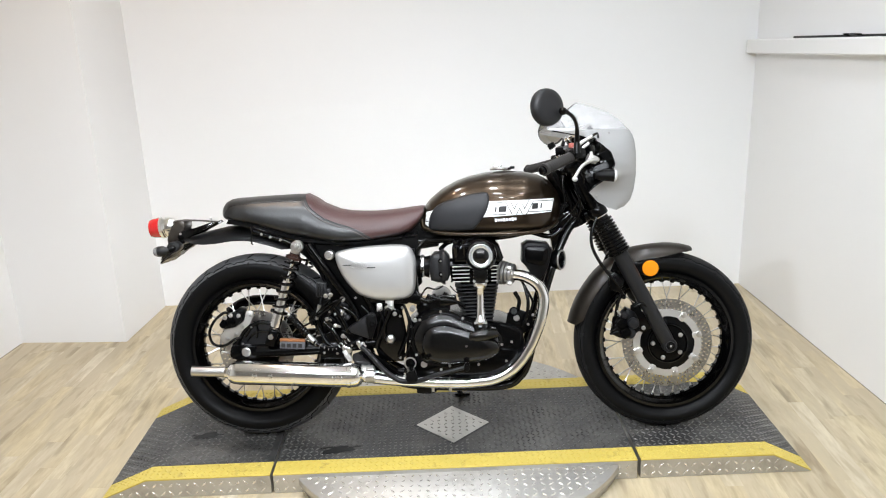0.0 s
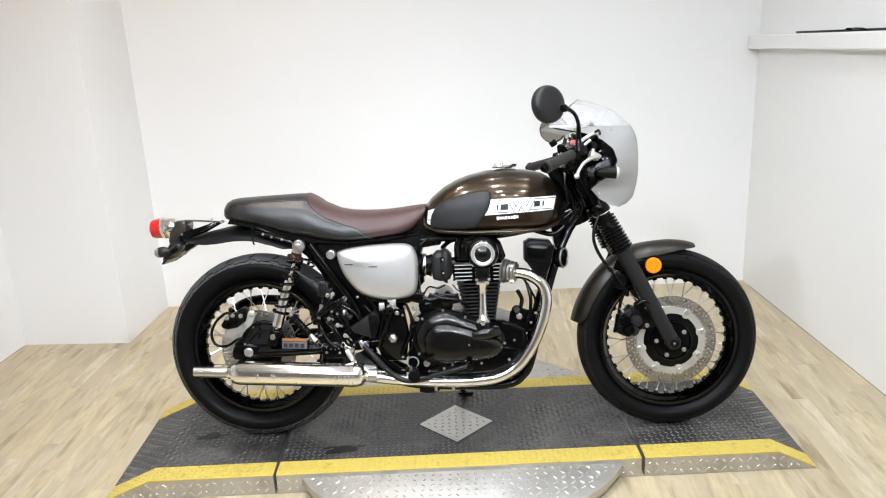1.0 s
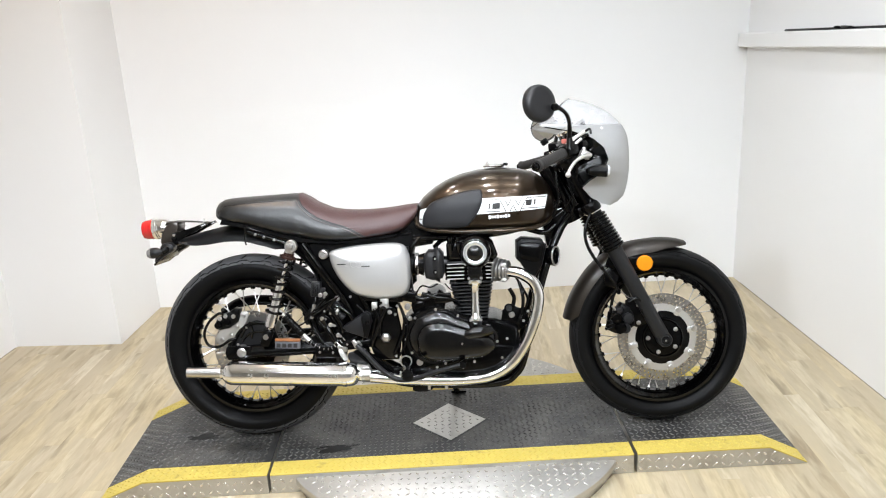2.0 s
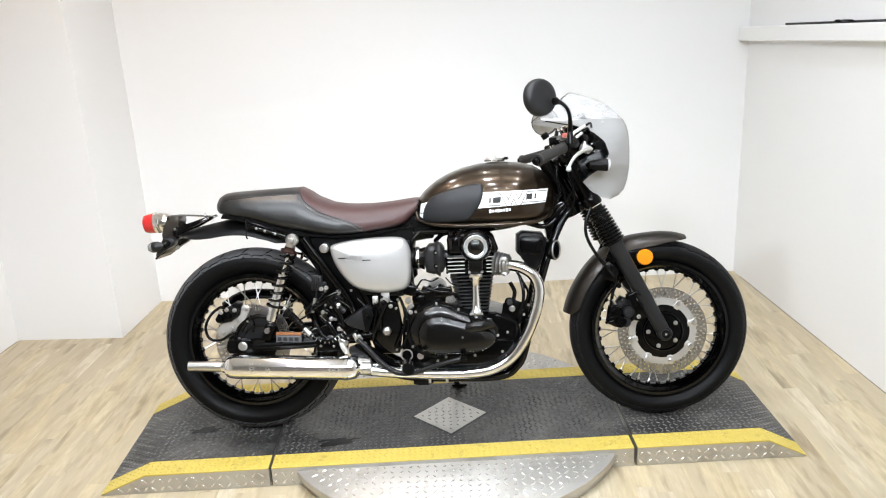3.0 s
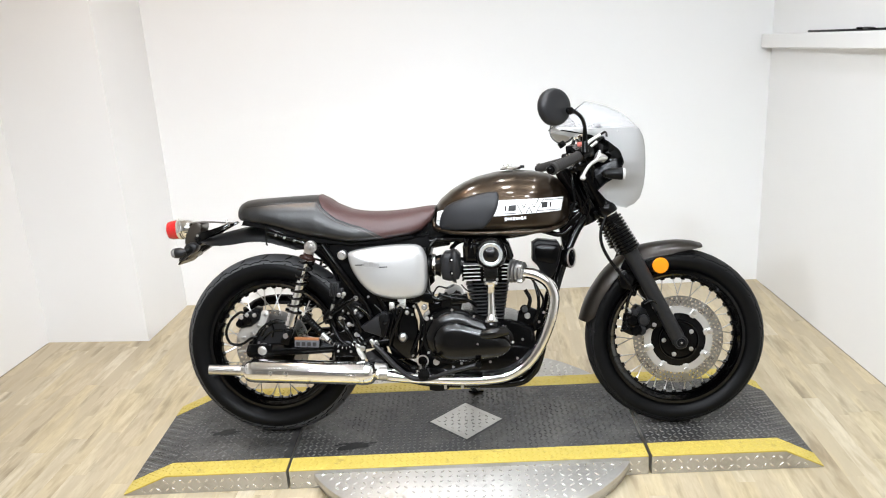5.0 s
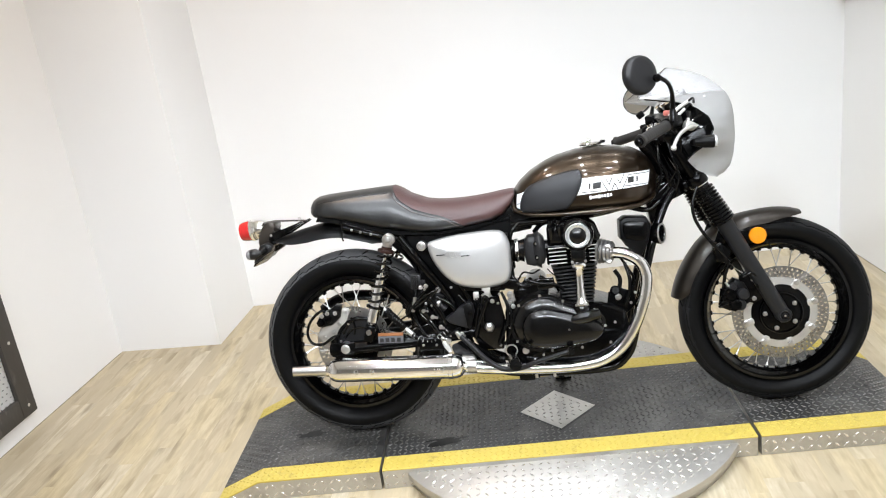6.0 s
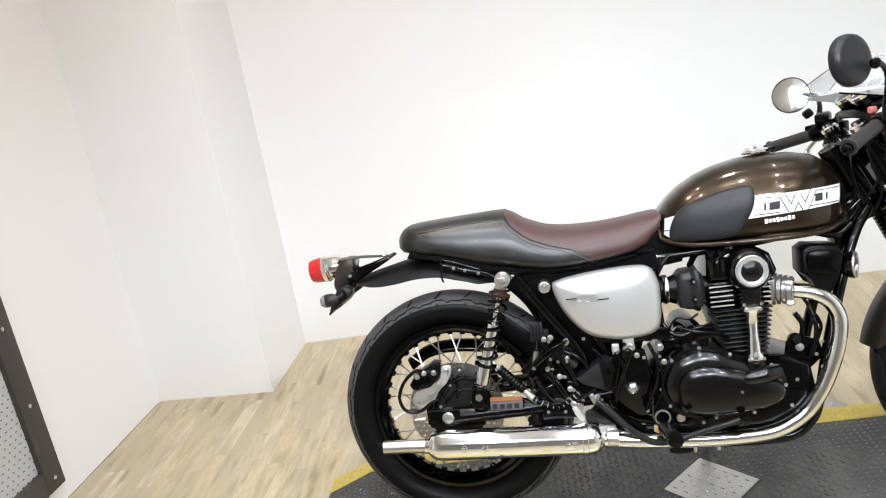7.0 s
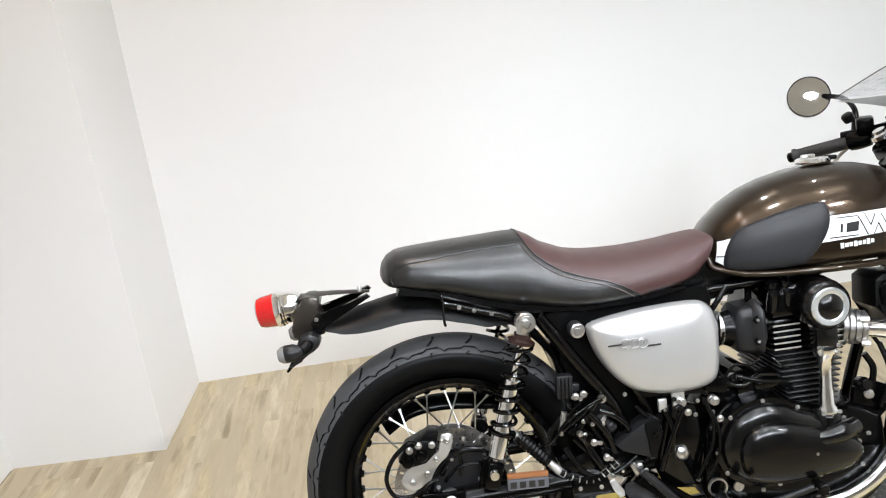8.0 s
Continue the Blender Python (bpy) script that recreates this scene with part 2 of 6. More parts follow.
def oak(name, island):
    """Greyed oak: every stave has a tone of its own, with long grain, soft blotches and a few knots."""
    m = bpy.data.materials.new(name)
    m.use_nodes = True
    n, l = m.node_tree.nodes, m.node_tree.links
    b = n["Principled BSDF"]
    own = n.new("ShaderNodeNewGeometry" if island else "ShaderNodeObjectInfo").outputs["Random Per Island" if island else "Random"]
    tone = n.new("ShaderNodeValToRGB")
    tone.color_ramp.elements[0].color = (0.468, 0.393, 0.264, 1)
    tone.color_ramp.elements[1].color = (0.614, 0.546, 0.410, 1)
    for at, c in ((0.22, (0.514, 0.437, 0.305, 1)), (0.45, (0.548, 0.458, 0.287, 1)), (0.75, (0.581, 0.506, 0.353, 1))):
        tone.color_ramp.elements.new(at).color = c
    l.new(own, tone.inputs[0])
    far, shift = n.new("ShaderNodeMath"), n.new("ShaderNodeVectorMath")
    far.operation, far.inputs[1].default_value = "MULTIPLY", 60.0
    l.new(own, far.inputs[0])
    tc, mp = n.new("ShaderNodeTexCoord"), n.new("ShaderNodeMapping")
    mp.inputs["Scale"].default_value = (1, 0.17, 1)
    l.new(tc.outputs["Object"], mp.inputs[0])
    l.new(mp.outputs[0], shift.inputs[0])
    l.new(far.outputs[0], shift.inputs[1])
    colour = tone.outputs[0]
    for scale, lo, hi, dark, amount in ((110, 0.35, 0.7, (0.316, 0.238, 0.143, 1), 0.28), (30, 0.45, 0.66, (0.338, 0.266, 0.162, 1), 0.65), (10, 0.47, 0.58, (0.440, 0.370, 0.255, 1), 0.8),
                                        (17, 0.58, 0.72, (0.225, 0.171, 0.104, 1), 0.75)):
        t, r, x = n.new("ShaderNodeTexNoise"), n.new("ShaderNodeMapRange"), n.new("ShaderNodeMix")
        t.inputs["Scale"].default_value, t.inputs["Detail"].default_value = scale, 5
        l.new(shift.outputs[0], t.inputs["Vector"])
        r.inputs["From Min"].default_value, r.inputs["From Max"].default_value, r.inputs["To Max"].default_value = lo, hi, amount
        l.new(t.outputs["Fac"], r.inputs["Value"])
        x.data_type = "RGBA"
        x.inputs["B"].default_value = dark
        l.new(r.outputs[0], x.inputs["Factor"])
        l.new(colour, x.inputs["A"])
        colour = x.outputs["Result"]
        if scale == 110:
            bp = n.new("ShaderNodeBump")
            bp.inputs["Strength"].default_value, bp.inputs["Distance"].default_value = 0.12, 0.001
            l.new(t.outputs["Fac"], bp.inputs["Height"])
            l.new(bp.outputs[0], b.inputs["Normal"])
    l.new(colour, b.inputs["Base Color"])
    b.inputs["Roughness"].default_value, b.inputs["Specular IOR Level"].default_value = 0.42, 0.4
    return m


OAK, OAKFIELD = oak("greyed_oak_stave", False), oak("greyed_oak_field", True)

# ---- mesh tools ----


def link_mesh(name, bm, mat, sharp=38):
    for f in bm.faces:
        f.smooth = True
    bmesh.ops.recalc_face_normals(bm, faces=bm.faces)
    for e in bm.edges:
        if len(e.link_faces) == 2 and e.calc_face_angle(0) > radians(sharp):
            e.smooth = False
    me = bpy.data.meshes.new(name)
    bm.to_mesh(me)
    bm.free()
    me.materials.append(mat)
    return me


def part(name, bm, mat, parent=None, label="", m=None, sharp=38):
    """One mesh object under a thing or a part; bm may be a finished mesh that alike pieces share."""
    me = link_mesh(name, bm, mat, sharp) if isinstance(bm, bmesh.types.BMesh) else bm
    ob = new(name, me)
    ob.parent = parent
    if m is not None:
        ob.matrix_basis = m
    if label:
        ob["label"] = label
    return ob


def thing(name, label, category, m=None, group="", kind=""):
    ob = new(name)
    ob.empty_display_size = 0.1
    if m is not None:
        ob.matrix_world = m
    return tagged(ob, label, category, group, kind)


def V(*a):
    return Vector(a)


def spline(pts, per=6, closed=False):
    """Catmull-Rom through the points."""
    p = [Vector(q) for q in pts]
    out, n = [], len(p)
    for i in range(n if closed else n - 1):
        a, b = p[i], p[(i + 1) % n]
        z = p[i - 1] if closed or i else a * 2 - b
        c = p[(i + 2) % n] if closed or i + 2 < n else b * 2 - a
        for k in range(per):
            t = k / per
            out.append(0.5 * ((2 * a) + (b - z) * t + (2 * z - 5 * a + 4 * b - c) * t * t + (3 * a - z - 3 * b + c) * t ** 3))
    if not closed:
        out.append(p[-1])
    return out


def skin(bm, rows, ring=True, caps=True, loop=False):
    """Faces between rows of points; ring: each row closes on itself; loop: the last row joins the first."""
    vs = [[bm.verts.new(p) for p in r] for r in rows]
    n = len(vs[0])
    pairs = list(zip(vs, vs[1:])) + ([(vs[-1], vs[0])] if loop else [])
    for a, b in pairs:
        for i in range(n if ring else n - 1):
            j = (i + 1) % n
            bm.faces.new((a[i], a[j], b[j], b[i]))
    if ring and caps and not loop:
        bm.faces.new(vs[0][::-1])
        bm.faces.new(vs[-1])
    return bm


def tube(pts, r, n=12, per=6, bm=None, smooth=True, flat=1.0):
    """A round bar swept along a curve; r is one radius or one for each point."""
    bm = bm or bmesh.new()
    path = spline(pts, per) if smooth and len(pts) > 2 else [Vector(p) for p in pts]
    rs = r if isinstance(r, (list, tuple)) else [r] * len(pts)
    where = np.linspace(0, len(rs) - 1, len(path))
    rad = np.interp(where, range(len(rs)), rs).tolist()
    tan = [(path[min(i + 1, len(path) - 1)] - path[max(i - 1, 0)]).normalized() for i in range(len(path))]
    side = tan[0].orthogonal().normalized()
    rows = []
    for i, p in enumerate(path):
        side = (side - tan[i] * side.dot(tan[i])).normalized()
        up = tan[i].cross(side)
        rows.append([p + rad[i] * (math.cos(a) * side + flat * math.sin(a) * up) for a in np.linspace(0, math.tau, n, False)])
    return skin(bm, rows)


def turn_to(axis):
    return Vector((0, 0, 1)).rotation_difference(Vector(axis)).to_matrix().to_4x4()


def lathe(profile, at=(0, 0, 0), axis=(0, 1, 0), n=40, bm=None, loop=False, caps=True):
    """A turned form: profile of (radius, distance along the axis)."""
    bm = bm or bmesh.new()
    m = Matrix.Translation(at) @ turn_to(axis)
    ang = np.linspace(0, math.tau, n, False)
    rows = [[m @ V(r * math.cos(a), r * math.sin(a), h) for a in ang] for r, h in profile]
    return skin(bm, rows, caps=caps, loop=loop)


def block(size, at=(0, 0, 0), rot=(0, 0, 0), bevel=0.004, bm=None, taper=(1, 1), seg=2):
    """A box with rounded edges; taper shrinks its top."""
    bm = bm or bmesh.new()
    m = pose(*at, *rot)
    sx, sy, sz = [s / 2 for s in size]
    vs = [bm.verts.new((x * sx * (taper[0] if z > 0 else 1), y * sy * (taper[1] if z > 0 else 1), z * sz))
          for z in (-1, 1) for x, y in ((-1, -1), (1, -1), (1, 1), (-1, 1))]
    fs = [(3, 2, 1, 0), (4, 5, 6, 7), (0, 1, 5, 4), (1, 2, 6, 5), (2, 3, 7, 6), (3, 0, 4, 7)]
    faces = [bm.faces.new([vs[i] for i in f]) for f in fs]
    if bevel:
        edges = list({e for f in faces for e in f.edges})
        got = bmesh.ops.bevel(bm, geom=edges, offset=bevel, segments=seg, affect="EDGES", profile=0.5)
        vs = list({v for f in got["faces"] for v in f.verts} | {v for v in vs if v.is_valid})
    for v in vs:
        v.co = m @ v.co
    return bm


def prism(poly, y0, y1, bevel=0.003, bm=None, seg=2):
    """An upright plate: an outline in x and z, between two depths."""
    bm = bm or bmesh.new()
    a = [bm.verts.new((x, y0, z)) for x, z in poly]
    b = [bm.verts.new((x, y1, z)) for x, z in poly]
    fa, fb = bm.faces.new(a[::-1]), bm.faces.new(b)
    n = len(a)
    for i in range(n):
        bm.faces.new((a[i], a[(i + 1) % n], b[(i + 1) % n], b[i]))
    if bevel:
        bmesh.ops.bevel(bm, geom=list({*fa.edges, *fb.edges}), offset=bevel, segments=seg, affect="EDGES", profile=0.5)
    return bm


def pillow(outline, y0, y1, rings=7, bm=None, per=5, power=2.6, core=0.0, back=True):
    """A domed cover: a closed outline in x and z that rises from depth y0 to y1 with a rounded rim."""
    bm = bm or bmesh.new()
    o = [(p.x, p.z) for p in spline([(x, 0, z) for x, z in outline], per, True)]
    cx, cz = np.mean([p[0] for p in o]), np.mean([p[1] for p in o])
    rows = []
    for k in range(rings + 1):
        s = math.cos(k / rings * math.pi / 2)
        h = (1 - s ** power) ** (1 / power) if s < 1 else 0
        s = core + (1 - core) * s if k < rings else max(core, 0.02)
        rows.append([V(cx + (x - cx) * s, y0 + (y1 - y0) * h, cz + (z - cz) * s) for x, z in o])
    return skin(bm, rows)


def bolt_mesh(name, r, h, mat):
    bm = lathe([(r * 1.25, 0), (r * 1.25, h * 0.3)], axis=(0, -1, 0), n=16)
    lathe([(r, h * 0.3), (r, h * 0.85), (r * 0.8, h), (r * 0.45, h), (r * 0.4, h * 0.7)], axis=(0, -1, 0), n=6, bm=bm)
    return link_mesh(name, bm, mat)

# ---- the room ----
BACK = 1.538, 0.038      # back wall: y at x = 0, and its slope
LEFT = -2.274, 0.05      # left wall: x at y = 0, and its slope
RIGHT = 1.668, -0.07     # right wall: x at y = 0, and its slope
REAR = -4.6


def wall(name, corners, z0, z1, mat, label):
    """An upright slab over a four-cornered plan."""
    bm = bmesh.new()
    skin(bm, [[V(x, y, z) for x, y in corners] for z in (z0, z1)])
    return tagged(part(name, bm, mat), label, "wall", kind="structure")


def back_y(x):
    return BACK[0] + BACK[1] * x


def left_x(y):
    return LEFT[0] + LEFT[1] * y


def right_x(y):
    return RIGHT[0] + RIGHT[1] * y


wall("wall_north", [(-2.5, back_y(-2.5)), (2.2, back_y(2.2)), (2.2, back_y(2.2) + 0.14), (-2.5, back_y(-2.5) + 0.14)], 0, CEIL, WALL,
     "white painted plaster back wall behind the motorcycle")
wall("wall_west", [(left_x(REAR), REAR), (left_x(1.0), 1.0), (left_x(1.0) - 0.14, 1.0), (left_x(REAR) - 0.14, REAR)], 0, CEIL, WALL,
     "white painted side wall with faint scuffs")
wall("wall_east", [(right_x(REAR), REAR), (right_x(1.7), 1.7), (right_x(1.7) + 0.14, 1.7), (right_x(REAR) + 0.14, REAR)], 0, CEIL, WALL,
     "white painted side wall with a ledge")
# unseen closing wall, its grey chosen for what tank and chrome reflect
wall("wall_south", [(-2.8, REAR - 0.14), (2.4, REAR - 0.14), (2.4, REAR), (-2.8, REAR)], 0, CEIL, REAR_GREY, "unseen grey wall added to set the bike's reflections")
wall("pier", [(left_x(0.996) - 0.06, 0.9985), (-1.683, 0.977), (-1.667, back_y(-1.66) + 0.02), (-2.45, back_y(-2.4) + 0.02), (-2.45, 0.998)], 0, CEIL, WALL,
     "white square wall pier standing out into the room")
wall("ceiling", [(-2.8, REAR - 0.1), (2.4, REAR - 0.1), (2.4, 1.8), (-2.8, 1.8)], CEIL, CEIL + 0.1, CEILING, "plain white ceiling")
floor = wall("floor", [(-2.8, REAR - 0.1), (2.4, REAR - 0.1), (2.4, 1.8), (-2.8, 1.8)], -0.1, -0.006,
             material("dark_subfloor", (0.2, 0.15, 0.1), 0.8, vary=0.2), "laminate floor of short greyed oak-look staves")

# dark strips that paint the shadow line where the floor meets the side walls
for name, f, sgn, y1 in (("gap_shadow_east", right_x, -1, 1.5), ("gap_shadow_west", left_x, 1, 0.98)):
    bm = bmesh.new()
    skin(bm, [[V(f(y) + sgn * o, y, z) for o, z in ((-0.001, -0.001), (0.004, -0.001), (0.002, 0.0015), (-0.001, 0.0025))] for y in (REAR + 0.1, y1)])
    tagged(part(name, bm, material("gap_shadow_dark", (0.22, 0.19, 0.15), 0.8, vary=0.4, scale=12)), "thin dark strip painting the shadow line at the wall's foot", "trim", kind="structure")

# ledge along the right wall, with a cable lying on it
bm = bmesh.new()
a, b = 1.585, -2.2
rise = 0.043
skin(bm, [[V(right_x(y) - out, y, z + (a - y) * rise) for out, z in ((-0.01, 1.262), (0.05, 1.262), (0.056, 1.268), (0.056, 1.326), (0.05, 1.332), (-0.01, 1.332))]
          for y in (a, b)])
ledge = tagged(part("wall_ledge", bm, WALL), "white painted boxed ledge along the side wall", "ledge", kind="structure")
bm = tube([(right_x(y) - 0.03 - 0.008 * math.sin(y * 9), y, 1.337 + (a - y) * rise) for y in np.linspace(1.15, -2.0, 24)], 0.005, n=8, per=3)
tagged(part("cable", bm, HOSE), "thin black cable lying on the white ledge", "cable")
bm = block((0.022, 0.07, 0.009), (right_x(0.62) - 0.035, 0.62, 1.342 + (a - 0.62) * rise), bevel=0.005)
block((0.024, 0.012, 0.011), (right_x(0.7) - 0.035, 0.69, 1.342 + (a - 0.69) * rise), bevel=0.004, bm=bm)
tagged(part("cable_clip", bm, PLASTIC), "small black cable clip on the ledge", "cable clip")

# framed perforated screen on the left wall
turned = pose(left_x(0.272), 0.272, 0.086, 0, 0, -math.degrees(math.atan(LEFT[1])))
screen = thing("framed_screen", "white perforated sheet in a weathered dark frame against the wall", "screen", turned)
FW, FH, FB = 1.0, 1.25, 0.088
for name, (y0, y1), (z0, z1) in (("frame_stile", (-FB, 0), (0, FH)), ("frame_stile", (-FW, -FW + FB), (0, FH)),
                                 ("frame_rail", (-FW + FB + 0.001, -FB - 0.001), (0, FB)), ("frame_rail", (-FW + FB + 0.001, -FB - 0.001), (FH - FB, FH))):
    part(name, block((0.03, y1 - y0, z1 - z0), (0.018, (y0 + y1) / 2, (z0 + z1) / 2), bevel=0.004), DARKWOOD, screen)
bm, verts = bmesh.new(), {}
ny, nz = 181, 237
step = 0.0046


def sheet_vert(i, j):
    if (i, j) not in verts:
        verts[i, j] = bm.verts.new((0.012, -FB + 0.005 - i * step, FB - 0.005 + j * step))
    return verts[i, j]


for i in range(ny):
    for j in range(nz):
        if not (j % 5 == 1 and (i + (j // 5) % 2 * 3) % 6 in (0, 1)):
            bm.faces.new([sheet_vert(i + p, j + q) for p, q in ((0, 0), (1, 0), (1, 1), (0, 1))])
bmesh.ops.solidify(bm, geom=bm.faces[:], thickness=0.0015)
part("perforated_sheet", bm, MESHPAINT, screen, "white sheet with rows of small square holes")
# grey sheet added behind the holes, its colour stands for their shade
part("hole_shade", block((0.004, FW - 0.02, FH - 0.02), (0.004, -FW / 2, FH / 2), bevel=0), material("hole_shade_grey", (0.3, 0.3, 0.3), 0.7), screen)
screw = link_mesh("screw", lathe([(0.007, 0), (0.007, 0.002), (0.004, 0.0035)], axis=(1, 0, 0), n=12), STEEL)
for y, z in [(-FB / 2, FB / 2), (-FB / 2, 0.33), (-FB / 2, 0.62), (-FB / 2, 0.92), (-0.4, FB / 2), (-0.7, FB / 2)]:
    part("screw", screw, STEEL, screen, m=pose(0.033, y, z))

# ---- the turntable and the ramped platform on it ----
SKEW = 2.34
TOP = 0.068
F0, F1, B0, B1 = -0.318, -0.238, 0.226, 0.303


def lugs(cells, e1, e2, up, long=0.024, wide=0.0075, high=0.0018):
    """Raised bars of tread plate at the given places, leaning by turns to either side."""
    vs, fs = [], []
    e1, e2, up = Vector(e1), Vector(e2), Vector(up)
    for p, odd in cells:
        d = (e1 + e2).normalized() if odd else (e1 - e2).normalized()
        s = up.cross(d)
        k = len(vs)
        p = Vector(p)
        vs += [p - d * long / 2, p + s * wide / 2, p + d * long / 2, p - s * wide / 2, p - d * long * 0.28 + up * high, p + d * long * 0.28 + up * high]
        fs += [(k, k + 4, k + 1), (k + 1, k + 4, k + 5), (k + 1, k + 5, k + 2), (k, k + 3, k + 4), (k + 3, k + 5, k + 4), (k + 3, k + 2, k + 5)]
    me = bpy.data.meshes.new("tread_lugs")
    me.from_pydata([tuple(v) for v in vs], [], fs)
    return me


def tread(name, me, mat, parent, label):
    me.materials.append(mat)
    ob = part(name, me, mat, parent, label)
    ob["kind"] = "stuff"
    return ob


LUG = material("worn_tread_lug", (0.17, 0.166, 0.158), 0.33, metal=0.5, vary=0.4, scale=6, wear_or_sheen=((0.03, 0.03, 0.028), 0.48, 0.68, 6))
LUGPLATE = material("bright_tread_lug", (0.8, 0.78, 0.74), 0.25, metal=0.85, vary=0.08, scale=9)
turntable = thing("turntable", "round aluminium diamond-plate turntable under the platform", "turntable", pose(-0.02, 0.0, 0))
R = 0.625
part("top_plate", lathe([(0.0005, 0.030), (R, 0.030), (R, 0.052), (R - 0.004, 0.055), (0.0005, 0.055)], axis=(0, 0, 1), n=128, caps=False), PLATE, turntable)
part("rim_band", lathe([(R - 0.03, 0.0), (R - 0.012, 0.0), (R - 0.012, 0.030), (R - 0.03, 0.030)], axis=(0, 0, 1), n=128, caps=False, loop=True), STEEL, turntable)
pitch = 0.0285
cells = []
for i in range(-24, 25):
    for j in range(-24, 25):
        x, y = i * pitch, j * pitch
        if math.hypot(x, y) < R - 0.02 and not (-0.24 < y < 0.2 and math.hypot(x, y) < 0.5):
            cells.append(((x, y, 0.055), (i + j) % 2))
tread("tread_pattern", lugs(cells, (1, 0, 0), (0, 1, 0), (0, 0, 1)), LUGPLATE, turntable, "bright raised tread bars")


def ribbon(line, v0, v1, thick, lift=0.0, bevel=0.0012):
    """A strip that follows a profile of (u, z) between two edges."""
    low = [(u, z + lift) for u, z in line]
    return prism(low + [(u, z + lift + thick) for u, z in reversed(line)], v0, v1, bevel, seg=1)


def height(line, u):
    return float(np.interp(u, [p[0] for p in line], [p[1] for p in line]))


def platform_section(label, line, inlay=None):
    base = thing("platform_section", label, "platform", pose(0, 0, 0, 0, 0, SKEW), "platform sections")
    outline = list(line) + [(line[-1][0], 0.001), (line[0][0], 0.001)]
    part("side_frame", prism(outline, F0, B1, 0.0), PLATE, base, "aluminium diamond-plate sides")
    part("deck", ribbon(line, F1 + 0.0008, B0 - 0.0008, 0.004), TREAD, base, "worn black tread-plate deck")
    for v0, v1 in ((F0 - 0.002, F1), (B0, B1 + 0.002)):
        part("edge_stripe", ribbon(line, v0, v1, 0.0045), YELLOW, base, "yellow painted edge stripe")
    u0, u1 = line[0][0] + 0.012, line[-1][0] - 0.012
    pitch = 0.0196
    top, side = [], []
    for i in range(int((u1 - u0) / pitch) + 1):
        for j in range(int((B0 - F1) / pitch)):
            u, v = u0 + i * pitch, F1 + 0.012 + j * pitch
            if inlay and abs(u - inlay[0]) + abs(v - inlay[1]) < inlay[2] + 0.012:
                continue
            top.append(((u, v, height(line, u) + 0.004), (i + j) % 2))
    for i in range(int((u1 - u0) / 0.028) + 1):
        for j in range(2):
            z = 0.016 + j * 0.03
            if z + 0.014 < height(line, u0 + i * 0.028):
                side.append(((u0 + i * 0.028, F0 - 0.0003, z), (i + j) % 2))
    bars = []
    for v0, v1 in ((F0, F1), (B0, B1)):
        for i in range(int((u1 - u0) / pitch) + 1):
            for j in range(int((v1 - v0) / pitch)):
                bars.append(((u0 + i * pitch, v0 + 0.01 + j * pitch, height(line, u0 + i * pitch) + 0.0045), (i + j) % 2))
    tread("stripe_pattern", lugs(bars, (1, 0, 0), (0, 1, 0), (0, 0, 1), 0.019, 0.0066, 0.0022), YELLOW, base, "raised tread bars under yellow paint")
    tread("tread_pattern", lugs(top, (1, 0, 0), (0, 1, 0), (0, 0, 1), 0.019, 0.0066, 0.0024), LUG, base, "worn raised tread bars")
    tread("side_pattern", lugs(side, (1, 0, 0), (0, 0, 1), (0, -1, 0), 0.026, 0.0075, 0.0016), LUGPLATE, base, "bright raised tread bars")
    if inlay:
        u, v, h = inlay
        part("inlay_gap", wall_free([(u - h - 0.009, v), (u, v - h - 0.009), (u + h + 0.009, v), (u, v + h + 0.009)], TOP + 0.001, TOP + 0.0052), INK, base, "dark joint round the inlay")
        part("diamond_inlay", wall_free([(u - h, v), (u, v - h), (u + h, v), (u, v + h)], TOP + 0.002, TOP + 0.0062), PLATE, base,
             "bare aluminium diamond inlay")
        cells = []
        for i in range(-6, 7):
            for j in range(-6, 7):
                du, dv = i * 0.0255, j * 0.0255
                if abs(du) + abs(dv) < h - 0.012:
                    cells.append(((u + du, v + dv, TOP + 0.0062), (i + j) % 2))
        tread("inlay_pattern", lugs(cells, (1, 0, 0), (0, 1, 0), (0, 0, 1), 0.021, 0.0065, 0.0014), LUGPLATE, base, "bright raised tread bars")
    return base


def wall_free(corners, z0, z1):
    return skin(bmesh.new(), [[V(x, y, z) for x, y in corners] for z in (z0, z1)])


platform_section("black tread-plate ramp section with yellow edges under the rear wheel",
                 [(-1.222, 0.002), (-1.067, TOP), (-0.652, TOP)])
platform_section("black tread-plate middle section with an aluminium diamond inlay",
                 [(-0.642, TOP), (0.579, TOP)], inlay=(-0.032, -0.031, 0.134))
platform_section("black tread-plate ramp section with yellow edges under the front wheel",
                 [(0.591, TOP), (1.037, TOP), (1.168, 0.002)])

# oil stains on the deck: a main pool with broken edges and splashes round it
rng = random.Random(3)
STAIN = material("oil_stain", (0.006, 0.006, 0.006), 0.45, vary=0.3, scale=30, spec=0.3)


